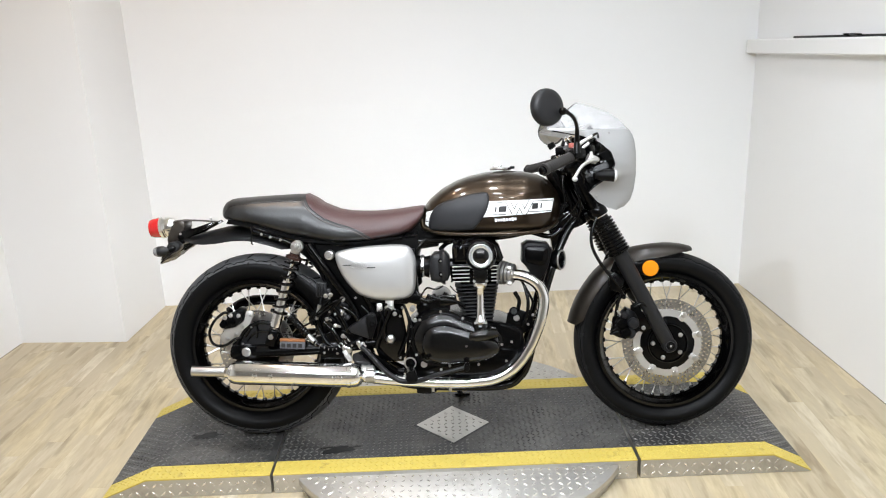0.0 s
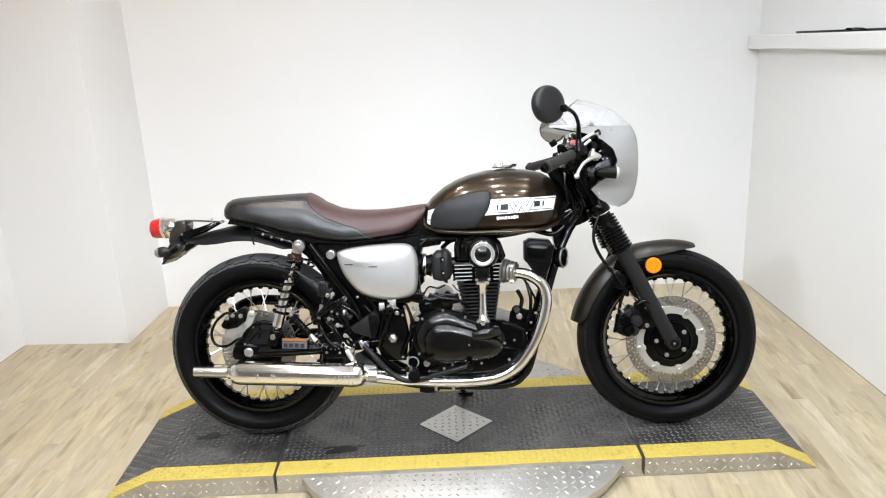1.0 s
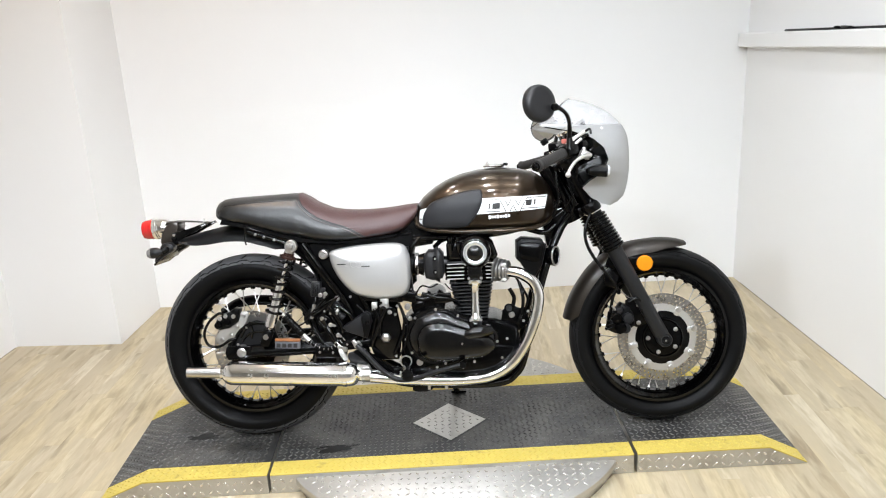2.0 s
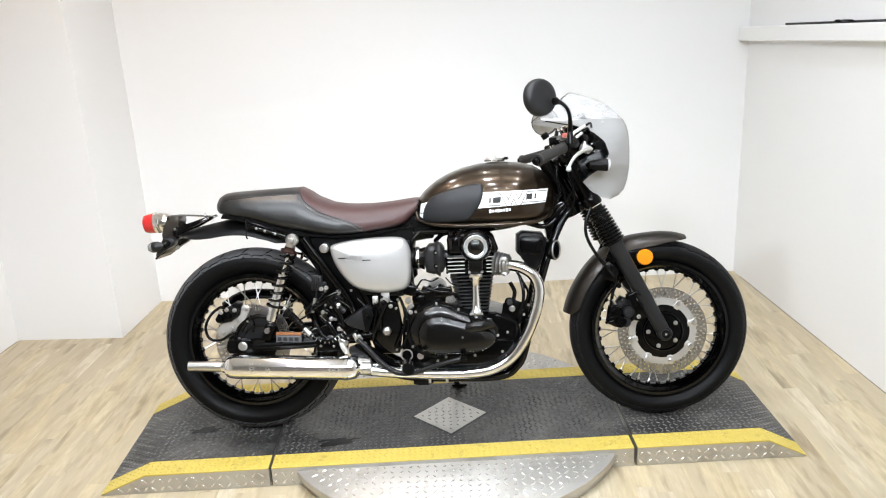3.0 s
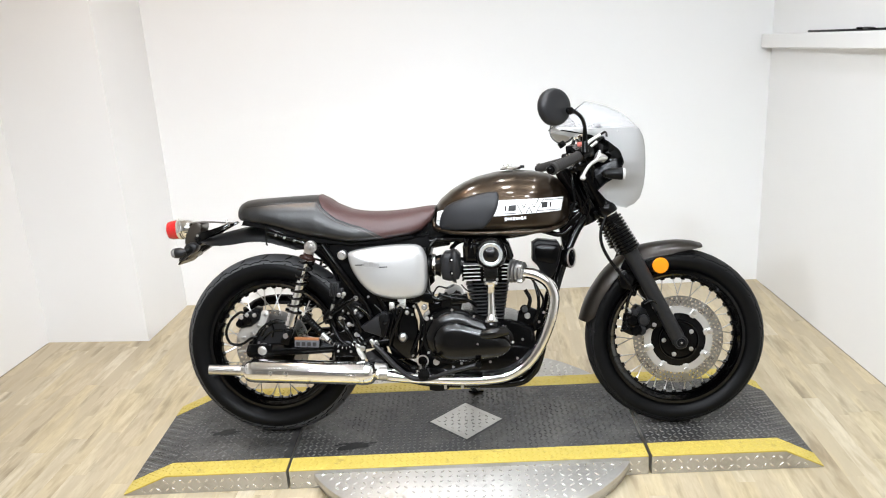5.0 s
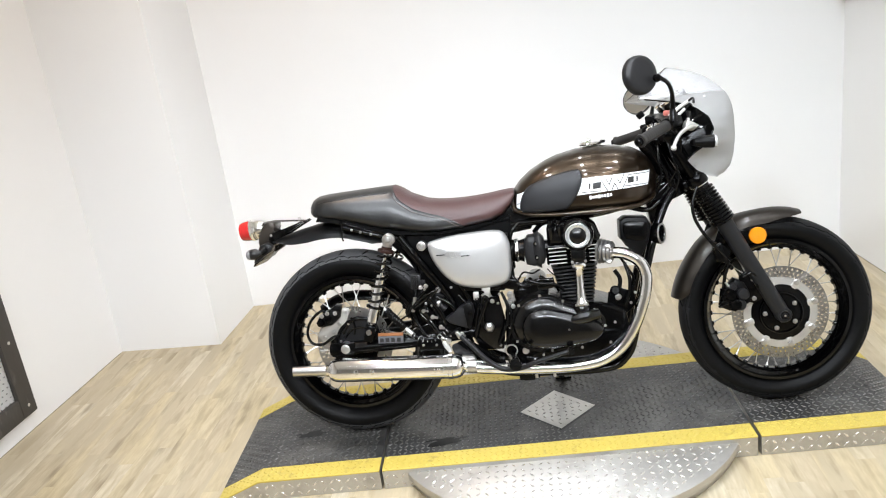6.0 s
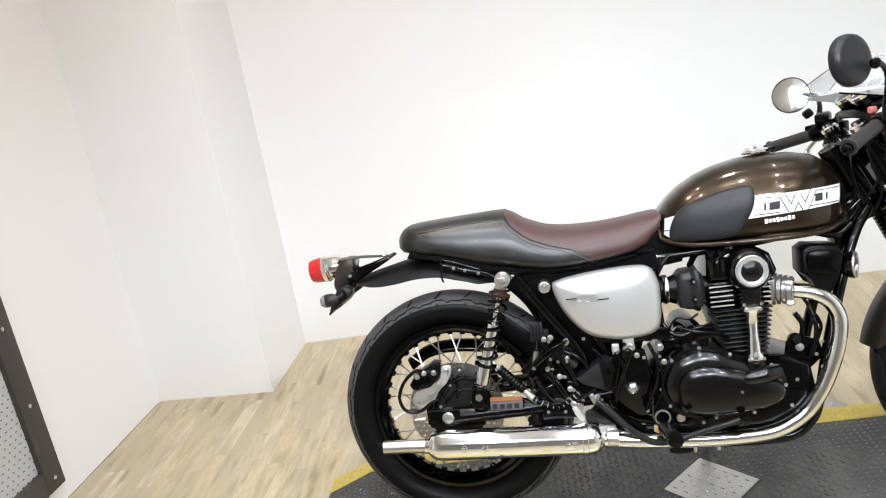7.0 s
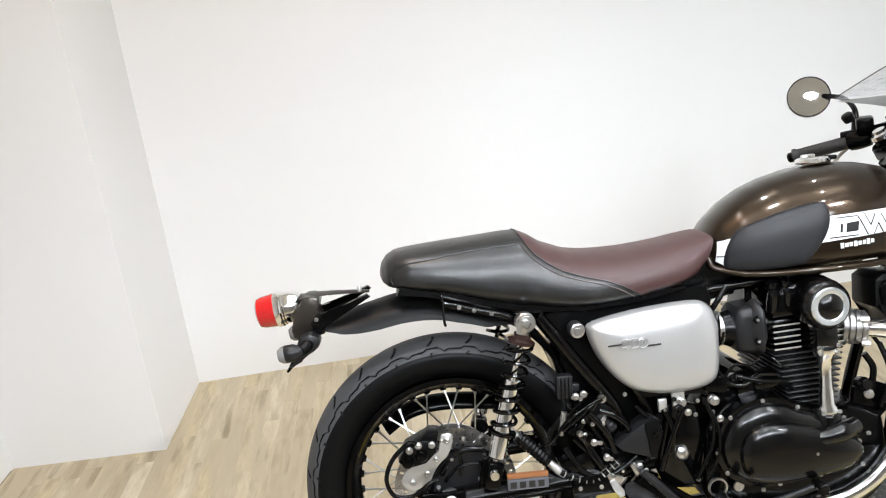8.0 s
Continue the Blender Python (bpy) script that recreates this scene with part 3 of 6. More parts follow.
def oil_stain(x, y, long, deep, label, drops):
    bm = bmesh.new()
    for k in range(drops):
        far = 0 if k == 0 else 0.55 + 0.75 * rng.random()
        turn = math.tau * rng.random()
        size = 1.0 if k == 0 else 0.08 + 0.2 * rng.random()
        cx, cy, ph = x + long * far * math.cos(turn), y + deep * far * math.sin(turn) + 0.2 * long * far * math.cos(turn), 6 * rng.random()
        rim = []
        for a in np.linspace(0, math.tau, 36, False):
            r = size * (0.8 + 0.14 * math.sin(3 * a + ph) + 0.09 * math.sin(7 * a + 2 * ph) + 0.12 * rng.random())
            rim.append(bm.verts.new((cx + long * r * math.cos(a), cy + deep * r * math.sin(a) + 0.2 * long * r * math.cos(a), TOP + 0.0066 + 0.00002 * k)))
        bm.faces.new(rim)
    return tagged(part("oil_stain", bm, STAIN), label, "stain", kind="stuff")


oil_stain(-0.428, -0.2, 0.062, 0.024, "dark oil stain on the black platform deck", 14)
oil_stain(-0.93, -0.085, 0.05, 0.022, "faint oil splashes on the ramped deck", 9)

# ---- the motorcycle: x ahead, y to its left, z up from the tyres' feet; it leans on its side stand ----
LEAN = 11.0
bike = thing("motorcycle", "cafe racer motorcycle with bronze tank, silver fairing and oxblood seat", "motorcycle", pose(0, -0.062, 0.087, -LEAN, 0, 0))
BOLT = bolt_mesh("bolt", 0.0037, 0.0055, BOLTSTEEL)
BIGBOLT = bolt_mesh("bolt", 0.0085, 0.011, STEEL)
HUBBOLT = bolt_mesh("bolt", 0.0062, 0.007, STEEL)
DARKBOLT = bolt_mesh("bolt", 0.006, 0.006, GLOSS)


def bolts(places, parent, mesh=None):
    for x, y, z in places:
        part("bolt", mesh or BOLT, CHROME, parent, m=Matrix.Translation((x, y, z)))


# wheels
def tyre(R, wide, rim, zig, crown):
    """A tyre with a wavy groove on each shoulder and slanted sipes, cut into its surface."""
    na, nb = 900, 132
    aspect = R - rim
    a = np.linspace(0, math.tau, na, False)[:, None]
    s = np.concatenate([np.linspace(-1, -0.46, 11)[:-1], np.linspace(-0.46, 0.46, nb - 20), np.linspace(0.46, 1, 11)[1:]])[None, :]
    ang = s * radians(168)
    half = wide / 2
    y = half * np.sign(np.sin(ang)) * np.abs(np.sin(ang)) ** 0.9 * np.where(np.abs(ang) > math.pi / 2, 1 - 0.22 * (np.abs(ang) - math.pi / 2) / 1.36, 1)
    r = R - aspect * (1 - np.cos(ang)) / 2 * 0.97
    y, r = np.broadcast_to(y, (na, nb)).copy(), np.broadcast_to(r, (na, nb)).copy()
    t = np.abs(s) * radians(168) * half * 1.15           # distance from the crown along the tread
    side = np.sign(s)
    phase = (a * zig / math.tau + np.where(side > 0, 0.5, 0)) % 1
    saw = np.interp(phase, [0, 0.3, 0.42, 0.72, 0.84, 1], [0.1, 0.0, 0.55, 0.5, 1.0, 0.1])
    line = half * 1.0 + half * 0.24 * saw
    cut = np.exp(-((t - line) / 0.0021) ** 4)
    # curved sipes run from the crown towards the wavy groove, and short ones outside it
    p2 = (a * zig / math.tau + np.where(side > 0, 0.5, 0) + 0.2) % 1
    bend = 0.42 * (t / half - 0.2) ** 2
    slant = np.abs(p2 - 0.3 - bend)
    cut = np.maximum(cut, np.exp(-(slant / 0.03) ** 4) * (t > half * 0.22) * (t < half * 0.84))
    p3 = (a * zig / math.tau + np.where(side > 0, 0.5, 0) + 0.3) % 1
    cut = np.maximum(cut, np.exp(-((p3 - 0.5 - 0.25 * (t / half - 1.3)) / 0.022) ** 4) * (t > half * 1.26) * (t < half * 1.44))
    depth = 0.0042 * cut
    nr, ny = np.cos(ang), np.sin(ang)
    r, y = r - depth * nr, y - depth * ny
    co = np.stack([r * np.cos(a), y, r * np.sin(a)], -1).reshape(-1, 3)
    i, j = np.meshgrid(np.arange(na), np.arange(nb - 1), indexing="ij")
    k = i * nb + j
    m = (i + 1) % na * nb + j
    faces = np.stack([k, m, m + 1, k + 1], -1).reshape(-1, 4)
    me = bpy.data.meshes.new("tyre")
    me.from_pydata(co.tolist(), [], faces.tolist())
    me.polygons.foreach_set("use_smooth", [True] * len(me.polygons))
    me.materials.append(RUBBER)
    me.materials.append(crown)
    on = np.broadcast_to(t[:, :-1] < half * 1.38, (na, nb - 1)).reshape(-1)
    # groove faces take the dark sidewall rubber, painting shade into the cuts
    on = on & (cut[:, :-1] < 0.35).reshape(-1)
    me.polygons.foreach_set("material_index", on.astype(int).tolist())
    return me


def spoke_mesh(r0, y0, r1, twist):
    """One spoke from the hub flange to the rim, with its nipple."""
    p, q = V(r0 * math.cos(twist), y0, r0 * math.sin(twist)), V(r1, 0, 0)
    bm = tube([p, q], 0.0019, n=6)
    d = (q - p).normalized()
    tube([q - d * 0.016, q], 0.0034, n=6, bm=bm)
    return link_mesh("spoke", bm, STEEL)


def wheel(name, x, z, R, wide, label, zig, hub_r, hub_w, crown):
    rim_r = 0.232
    # the rim, a rolled hoop, carries the wheel's other parts
    prof = [(rim_r + 0.006, -0.036), (rim_r + 0.008, -0.042), (rim_r - 0.002, -0.043), (rim_r - 0.008, -0.036), (rim_r - 0.013, -0.02), (rim_r - 0.023, -0.010),
            (rim_r - 0.024, 0.0), (rim_r - 0.023, 0.010), (rim_r - 0.013, 0.02), (rim_r - 0.008, 0.036), (rim_r - 0.002, 0.043), (rim_r + 0.008, 0.042),
            (rim_r + 0.006, 0.036), (rim_r - 0.008, 0.0)]
    w = part(name, lathe(prof, n=96, loop=True), GLOSS, bike, label, m=pose(x, 0, z))
    part("tyre", tyre(R, wide, rim_r, zig, crown), RUBBER, w, "black road tyre with wavy tread grooves")
    part("hub", lathe([(0.02, -hub_w), (hub_r * 0.8, -hub_w), (hub_r, -hub_w + 0.006), (hub_r, -hub_w + 0.014), (hub_r * 0.62, -hub_w + 0.026),
                       (hub_r * 0.55, 0), (hub_r * 0.62, hub_w - 0.026), (hub_r, hub_w - 0.014), (hub_r, hub_w - 0.006), (hub_r * 0.8, hub_w), (0.02, hub_w)], n=48), SATIN, w)
    kinds = [spoke_mesh(hub_r * 0.95, s * (hub_w - 0.01), rim_r - 0.022, tw) for s in (-1, 1) for tw in (0.62, -0.62)]
    boss = link_mesh("spoke_boss", lathe([(0.0105, 0.004), (0.0095, 0), (0.007, -0.0065), (0.0005, -0.0075)], (rim_r - 0.0225, 0, 0), (1, 0, 0), n=14), GLOSS)
    for i in range(36):
        part("spoke_boss", boss, GLOSS, w, m=pose(0, 0, 0, 0, -10 * i, 0))
        part("spoke", kinds[i % 4], CHROME, w, m=pose(0, 0, 0, 0, -10 * i, 0))
    return w


front = wheel("front_wheel", 0.728, 0.302, 0.314, 0.102, "black spoked front wheel with a large drilled disc", 15, 0.062, 0.05, FRONTRUBBER)
rear = wheel("rear_wheel", -0.716, 0.317, 0.3305, 0.124, "black spoked rear wheel with a chunky tyre", 24, 0.075, 0.055, TREADRUBBER)


def brake_disc(r0, r1, y, holes, rows):
    """A thin ring with rows of drilled holes."""
    bm = bmesh.new()
    na, nr = holes * 4, rows * 2 + 1
    vs = [[bm.verts.new(((r0 + (r1 - r0) * k / nr) * math.cos(a), y, (r0 + (r1 - r0) * k / nr) * math.sin(a))) for k in range(nr + 1)]
          for a in np.linspace(0, math.tau, na, False)]
    for i in range(na):
        for k in range(nr):
            if k % 2 == 1 and (i + (k // 2) * 2) % 4 == 0:
                continue
            j = (i + 1) % na
            bm.faces.new((vs[i][k], vs[j][k], vs[j][k + 1], vs[i][k + 1]))
    bmesh.ops.solidify(bm, geom=bm.faces[:], thickness=0.004)
    return bm


part("brake_disc", brake_disc(0.113, 0.155, -0.072, 56, 3), DISC, front, "large drilled steel brake disc")
bm = lathe([(0.092, -0.069), (0.118, -0.069), (0.118, -0.075), (0.092, -0.075)], n=72, loop=True)
carrier = part("disc_carrier", bm, ALLOY, front, "pale cast disc carrier")
part("disc_hub", lathe([(0.02, -0.086), (0.05, -0.086), (0.075, -0.08), (0.094, -0.076), (0.094, -0.05), (0.05, -0.05)], n=48), SATIN, front)
button = link_mesh("disc_button", lathe([(0.011, 0), (0.011, 0.004), (0.007, 0.006), (0.0005, 0.006)], axis=(0, -1, 0), n=14), BOLTSTEEL)
for i in range(8):
    a = math.tau * i / 8 + 0.25
    part("disc_button", button, ALLOY, front, m=Matrix.Translation((0.112 * math.cos(a), -0.0745, 0.112 * math.sin(a))))
part("hub_ring", lathe([(0.062, -0.084), (0.066, -0.089), (0.07, -0.088), (0.072, -0.082)], n=48, caps=False), GLOSS, front)
tab = link_mesh("carrier_tab", prism([(0.094, -0.012), (0.088, -0.006), (0.088, 0.006), (0.094, 0.012), (0.118, 0.009), (0.12, -0.009)], -0.0775, -0.0705, 0.002), ALLOY)
for i in range(8):
    part("carrier_tab", tab, ALLOY, front, m=pose(0, 0, 0, 0, 45 * i - 14.3, 0))
for i in range(5):
    a = math.tau * i / 5 + 0.6
    part("bolt", HUBBOLT, STEEL, front, m=Matrix.Translation((0.052 * math.cos(a), -0.086, 0.052 * math.sin(a))))
part("axle_cap", lathe([(0.0005, -0.128), (0.012, -0.128), (0.014, -0.124), (0.014, -0.08)], n=24), SATIN, front)

part("brake_disc", brake_disc(0.085, 0.135, -0.062, 44, 3), DISC, rear, "drilled steel rear disc")
part("disc_hub", lathe([(0.02, -0.07), (0.06, -0.07), (0.088, -0.064), (0.088, -0.05), (0.04, -0.05)], n=40), SATIN, rear)
part("axle_nut", lathe([(0.024, -0.118), (0.024, -0.122), (0.018, -0.122), (0.018, -0.138), (0.015, -0.141), (0.008, -0.1425), (0.0005, -0.1405)], (-0.017, 0, 0.002), n=28), STEEL, rear, "bright axle nut")
part("sprocket", lathe([(0.05, 0.062), (0.1, 0.062), (0.1, 0.069), (0.05, 0.069)], n=48, loop=True), STEEL, rear)

# front fork, in the line of the steering
AX, AZ = 0.727, 0.302
DX, DZ = -0.458, 0.889


def on_fork(s, y=0.0, off=0.0):
    """A place s metres up the fork from the axle, off metres ahead of it."""
    return V(AX + DX * s + DZ * off, y, AZ + DZ * s - DX * off)


for side in (-1, 1):
    y = 0.1 * side
    leg = part("fork_leg", tube([on_fork(-0.022, y), on_fork(0.02, y), on_fork(0.1, y), on_fork(0.34, y), on_fork(0.37, y)],
                                [0.019, 0.025, 0.025, 0.027, 0.028], n=20, smooth=False), FORK, bike, "charcoal fork slider")
    part("axle_clamp", lathe([(0.0005, -0.022), (0.022, -0.022), (0.025, -0.018), (0.025, 0.018), (0.022, 0.022), (0.0005, 0.022)], on_fork(0, y), n=24), FORK, leg)
    part("axle_end", lathe([(0.0005, 0.003), (0.004, 0.003), (0.0045, 0.006), (0.010, 0.006), (0.0115, 0.004), (0.0155, 0.004), (0.016, 0)], on_fork(0, y + 0.022 * side), (0, side, 0), n=24), GREYPLASTIC, leg)
    part("axle_screw", lathe([(0.0005, 0.005), (0.0035, 0.004), (0.0035, 0)], on_fork(0, y + 0.026 * side), (0, side, 0), n=6), STEEL, leg)
    prof = [(0.030, 0)]
    for k in range(11):
        h = 0.006 + k * 0.0118
        grow = 0.0405 - 0.0006 * k
        prof += [(grow, h), (grow, h + 0.0042), (grow - 0.009, h + 0.0062), (grow - 0.009, h + 0.0096)]
    prof += [(0.026, 0.139), (0.024, 0.146)]
    part("fork_gaiter", lathe(prof, on_fork(0.362, y), (DX, 0, DZ), n=28), HOSE, bike, "ribbed black rubber fork gaiter")
    part("fork_tube", tube([on_fork(0.49, y), on_fork(0.735, y)], 0.0205, n=20), SATIN, bike)
    part("fork_cap", lathe([(0.023, 0), (0.023, 0.01), (0.014, 0.013), (0.014, 0.02), (0.0005, 0.02)], on_fork(0.728, y), (DX, 0, DZ), n=20), CHROME, bike)
    part("gaiter_clamp", lathe([(0.027, 0), (0.0275, 0.002), (0.0275, 0.012), (0.027, 0.014)], on_fork(0.505, y), (DX, 0, DZ), n=24), CHROME, bike, "bright gaiter clamp")
for s, h in ((0.525, 0.034), (0.70, 0.026)):
    bm = bmesh.new()
    for y in (-0.1, 0.1):
        lathe([(0.03, -h / 2), (0.033, -h / 2 + 0.004), (0.033, h / 2 - 0.004), (0.03, h / 2)], on_fork(s, y), (DX, 0, DZ), n=24, bm=bm)
    block((0.05, 0.18, h * 0.9), on_fork(s, 0, -0.02), (0, -27.3, 0), bevel=0.006, bm=bm)
    part("fork_clamp", bm, SATIN, bike, "black fork yoke")
part("steering_head", tube([on_fork(0.5, 0, -0.055), on_fork(0.71, 0, -0.055)], 0.033, n=24), GLOSS, bike)
# brake caliper and its hose on the front leg
cal = part("brake_caliper", prism([(0.545, 0.335), (0.556, 0.40), (0.585, 0.432), (0.612, 0.42), (0.628, 0.385), (0.63, 0.352), (0.6, 0.345), (0.58, 0.322)], -0.105, -0.05, 0.008),
           PLASTIC, bike, "black two-piston brake caliper")
part("caliper_bracket", prism([(0.598, 0.36), (0.598, 0.44), (0.622, 0.455), (0.655, 0.40), (0.672, 0.36), (0.64, 0.345)], -0.1, -0.088, 0.003), SATIN, cal)
part("caliper_body", prism([(0.53, 0.345), (0.54, 0.402), (0.565, 0.405), (0.575, 0.36), (0.56, 0.33)], -0.125, -0.07, 0.009), SATIN, cal)
bolts([(0.641, -0.1, 0.425), (0.641, -0.1, 0.362)], cal, HUBBOLT)
bolts([ (0.602, -0.107, 0.33), (0.575, -0.108, 0.40), (0.585, -0.107, 0.35)], cal)
for z in (0.352, 0.366, 0.38, 0.394, 0.408):
    part("caliper_rib", block((0.03, 0.02, 0.006), (0.536 + (z - 0.35) * 0.35, -0.118, z), (0, -20, 0), bevel=0.002), SATIN, cal)
for x, z, r in ((0.592, 0.349, 0.018), (0.602, 0.383, 0.019), (0.572, 0.412, 0.012)):
    part("piston_boss", lathe([(r, 0), (r, 0.012), (r - 0.003, 0.016), (0.0005, 0.017)], (x, -0.112, z), (0, -1, 0), n=22), GREYPLASTIC, cal)
part("bleed_nipple", tube([(0.56, -0.118, 0.412), (0.548, -0.12, 0.428)], [0.0045, 0.003], n=8), STEEL, cal)
part("hose_union", tube([(0.605, -0.118, 0.44), (0.632, -0.122, 0.452), (0.652, -0.118, 0.43), (0.65, -0.112, 0.40)], 0.004, n=8), HOSE, cal)
part("brake_hose", tube([(0.545, -0.1, 0.40), (0.55, -0.115, 0.45), (0.562, -0.118, 0.49), (0.54, -0.13, 0.53), (0.5, -0.135, 0.58), (0.465, -0.135, 0.645),
                         (0.462, -0.13, 0.70), (0.485, -0.12, 0.77), (0.47, -0.1, 0.86)], 0.0055, n=10), HOSE, bike, "black brake hose")
bolts([(0.512, -0.14, 0.565), (0.57, -0.122, 0.475)], bike, DARKBOLT)
part("hose_guide", prism([(0.525, 0.50), (0.56, 0.49), (0.57, 0.53), (0.54, 0.56), (0.52, 0.545)], -0.128, -0.09, 0.004), SATIN, bike)
# front mudguard: a curved blade over the tyre
crown = spline([(0.392, 0, 0.372), (0.408, 0, 0.424), (0.438, 0, 0.485), (0.492, 0, 0.556), (0.558, 0, 0.607), (0.622, 0, 0.634), (0.722, 0, 0.646), (0.785, 0, 0.642), (0.824, 0, 0.632)], 6)
rows = []
for i, p in enumerate(crown):
    d = (V(AX, 0, AZ) - p).normalized()
    f = i / (len(crown) - 1)
    half = 0.066 * min(1, 0.55 + 3.5 * min(f, 1 - f) + 0.2)
    deep = 0.05 * (1 if f < 0.72 else 1 - 0.72 * (f - 0.72) / 0.28) * min(1, 0.6 + 6 * f)
    rows.append([p + V(0, half * math.sin(a), 0) + d * deep * (1 - math.cos(a)) for a in np.linspace(-1.45, 1.45, 17)])
bm = skin(bmesh.new(), rows, ring=False)
bmesh.ops.solidify(bm, geom=bm.faces[:], thickness=0.0025)
guard = part("front_fender", bm, FENDER, bike, "bronze-grey painted front fender")
for y in (-0.085, 0.085):
    part("fender_stay", prism([(0.53, 0.56), (0.56, 0.63), (0.60, 0.615), (0.60, 0.575), (0.56, 0.55)], y - 0.004 * (1 if y < 0 else -1), y + 0.004 * (1 if y < 0 else -1), 0.002), SATIN, guard)
reflector = part("side_reflector", lathe([(0.0005, 0.0), (0.0275, 0.0), (0.0275, 0.008), (0.025, 0.011), (0.0005, 0.013)], (0.668, -0.083, 0.567), (0, -1, 0), n=32), AMBER, bike,
                 "round amber side reflector")
part("reflector_mount", prism([(0.57, 0.55), (0.60, 0.59), (0.668, 0.585), (0.675, 0.55), (0.62, 0.54)], -0.084, -0.076, 0.002), SATIN, reflector)

# fairing, screen and headlamp shell
ZF = [0.770, 0.779, 0.80, 0.837, 0.861, 0.885, 0.928, 0.967, 1.0, 1.022, 1.045]
XF = [0.568, 0.595, 0.617, 0.629, 0.633, 0.636, 0.637, 0.637, 0.634, 0.628, 0.616]
XE = [0.556, 0.524, 0.482, 0.450, 0.478, 0.518, 0.538, 0.524, 0.485, 0.428, 0.318]
YE = [0.085, 0.11, 0.13, 0.145, 0.152, 0.156, 0.156, 0.156, 0.156, 0.156, 0.155]
rows = []
for z in np.linspace(ZF[0], ZF[-1], 30):
    f, e, w = (float(np.interp(z, ZF, c)) for c in (XF, XE, YE))
    rows.append([V(e + (f - e) * math.cos(a) ** 2, w * math.sin(a), z)
                 for a in np.linspace(-math.pi / 2, math.pi / 2, 37)])
bm = skin(bmesh.new(), rows, ring=False)
bmesh.ops.solidify(bm, geom=bm.faces[:], thickness=0.003)
cowl = part("fairing", bm, FAIRING, bike, "silver painted bikini fairing", sharp=50)
bolts([(0.478, -0.148, 0.822), (0.53, -0.095, 1.032), (0.40, -0.153, 1.038)], cowl)
part("fairing_rim", tube([(float(np.interp(z, ZF, XE)), -float(np.interp(z, ZF, YE)), z) for z in np.linspace(0.79, 1.042, 40)], 0.0022, n=6, per=1, smooth=False), HOSE, cowl)
rows = []
for h in np.linspace(0, 1, 9):
    row = []
    for a in np.linspace(-math.pi / 2, math.pi / 2, 33):
        base = V(0.33 + 0.284 * math.cos(a) ** 1.6, 0.155 * math.sin(a), 1.046)
        c = math.cos(a)
        n = 1 - abs(math.sin(a)) ** 1.35
        peak = V(0.312 + 0.122 * n, 0.152 * math.sin(a), 1.052 + 0.091 * n)
        row.append(base.lerp(peak, h) + V(0.02 * c, 0, 0.012 * c) * math.sin(h * math.pi))
    rows.append(row)
bm = skin(bmesh.new(), rows, ring=False)
bmesh.ops.solidify(bm, geom=bm.faces[:], thickness=0.0025)
glass = part("windscreen", bm, SCREEN, bike, "low clear plastic windscreen")
glass.visible_shadow = False
part("screen_edge", tube([rows[-1][k] for k in range(33)], 0.0011, n=6, per=1, smooth=False), GREYPLASTIC, glass)
bm = prism([(0.315, 1.045), (0.322, 1.0505), (0.40, 1.048), (0.45, 1.044), (0.44, 1.04), (0.38, 1.039)], -0.163, -0.157, 0.001)
part("screen_trim", bm, FAIRING, glass, "silver screen trim")
shell = part("headlamp_shell", lathe([(0.0005, -0.1), (0.04, -0.092), (0.065, -0.06), (0.078, -0.01), (0.08, 0.03), (0.076, 0.04), (0.0005, 0.042)], (0.53, 0, 0.925), (1, 0, -0.06), n=40), GLOSS, bike,
             "black headlamp shell behind the fairing")
for y in (-0.105, 0.105):
    part("lamp_bracket", prism([(0.41, 0.85), (0.45, 0.91), (0.55, 0.95), (0.56, 0.91), (0.50, 0.86), (0.44, 0.80)], y - 0.004, y + 0.004, 0.002), SATIN, shell)
for side in (-1, 1):
    sig = part("turn_signal", lathe([(0.0005, -0.04), (0.012, -0.038), (0.0185, -0.012), (0.0205, 0.02), (0.0185, 0.022)], (0.505, 0.2 * side, 0.891), (1, 0, -0.05), n=28), PLASTIC, bike,
               "black front turn signal with a clear lens")
    part("lens", lathe([(0.0005, 0.020), (0.0195, 0.021), (0.0195, 0.026), (0.014, 0.031), (0.0005, 0.033)], (0.505, 0.2 * side, 0.891), (1, 0, -0.05), n=28), LENS, sig, "clear lens")
    part("stalk", tube([(0.495, 0.19 * side, 0.891), (0.487, 0.13 * side, 0.891), (0.48, 0.1 * side, 0.89)], [0.012, 0.010, 0.012], n=12), PLASTIC, sig)

# bars, grips, levers, switches, mirrors, clocks
bar = part("handlebar", tube([(0.375, -0.235, 0.955), (0.41, -0.19, 0.962), (0.425, -0.13, 0.972), (0.405, -0.06, 0.985), (0.4, 0, 0.987), (0.405, 0.06, 0.985), (0.425, 0.13, 0.972), (0.41, 0.19, 0.962), (0.375, 0.235, 0.955)], 0.011, n=14),
           SATIN, bike, "low black cafe handlebar")
for side in (-1, 1):
    a, b = V(0.382, 0.225 * side, 0.953 if side < 0 else 0.938), V(0.276, 0.318 * side, 0.911)
    d = (b - a).normalized()
    prof = [(0.018, 0)]
    for k in range(12):
        prof += [(0.0165, 0.008 + k * 0.0095), (0.017, 0.010 + k * 0.0095), (0.017, 0.015 + k * 0.0095)]
    prof += [(0.020, 0.124), (0.020, 0.130), (0.0005, 0.131)]
    part("grip", lathe(prof, a, d, n=24), GRIP, bar, "worn dark rubber grip")
    part("bar_end", lathe([(0.013, 0), (0.013, 0.012), (0.010, 0.015), (0.004, 0.015), (0.0035, 0.008)], a + d * 0.13, d, n=20), SATIN, bar)
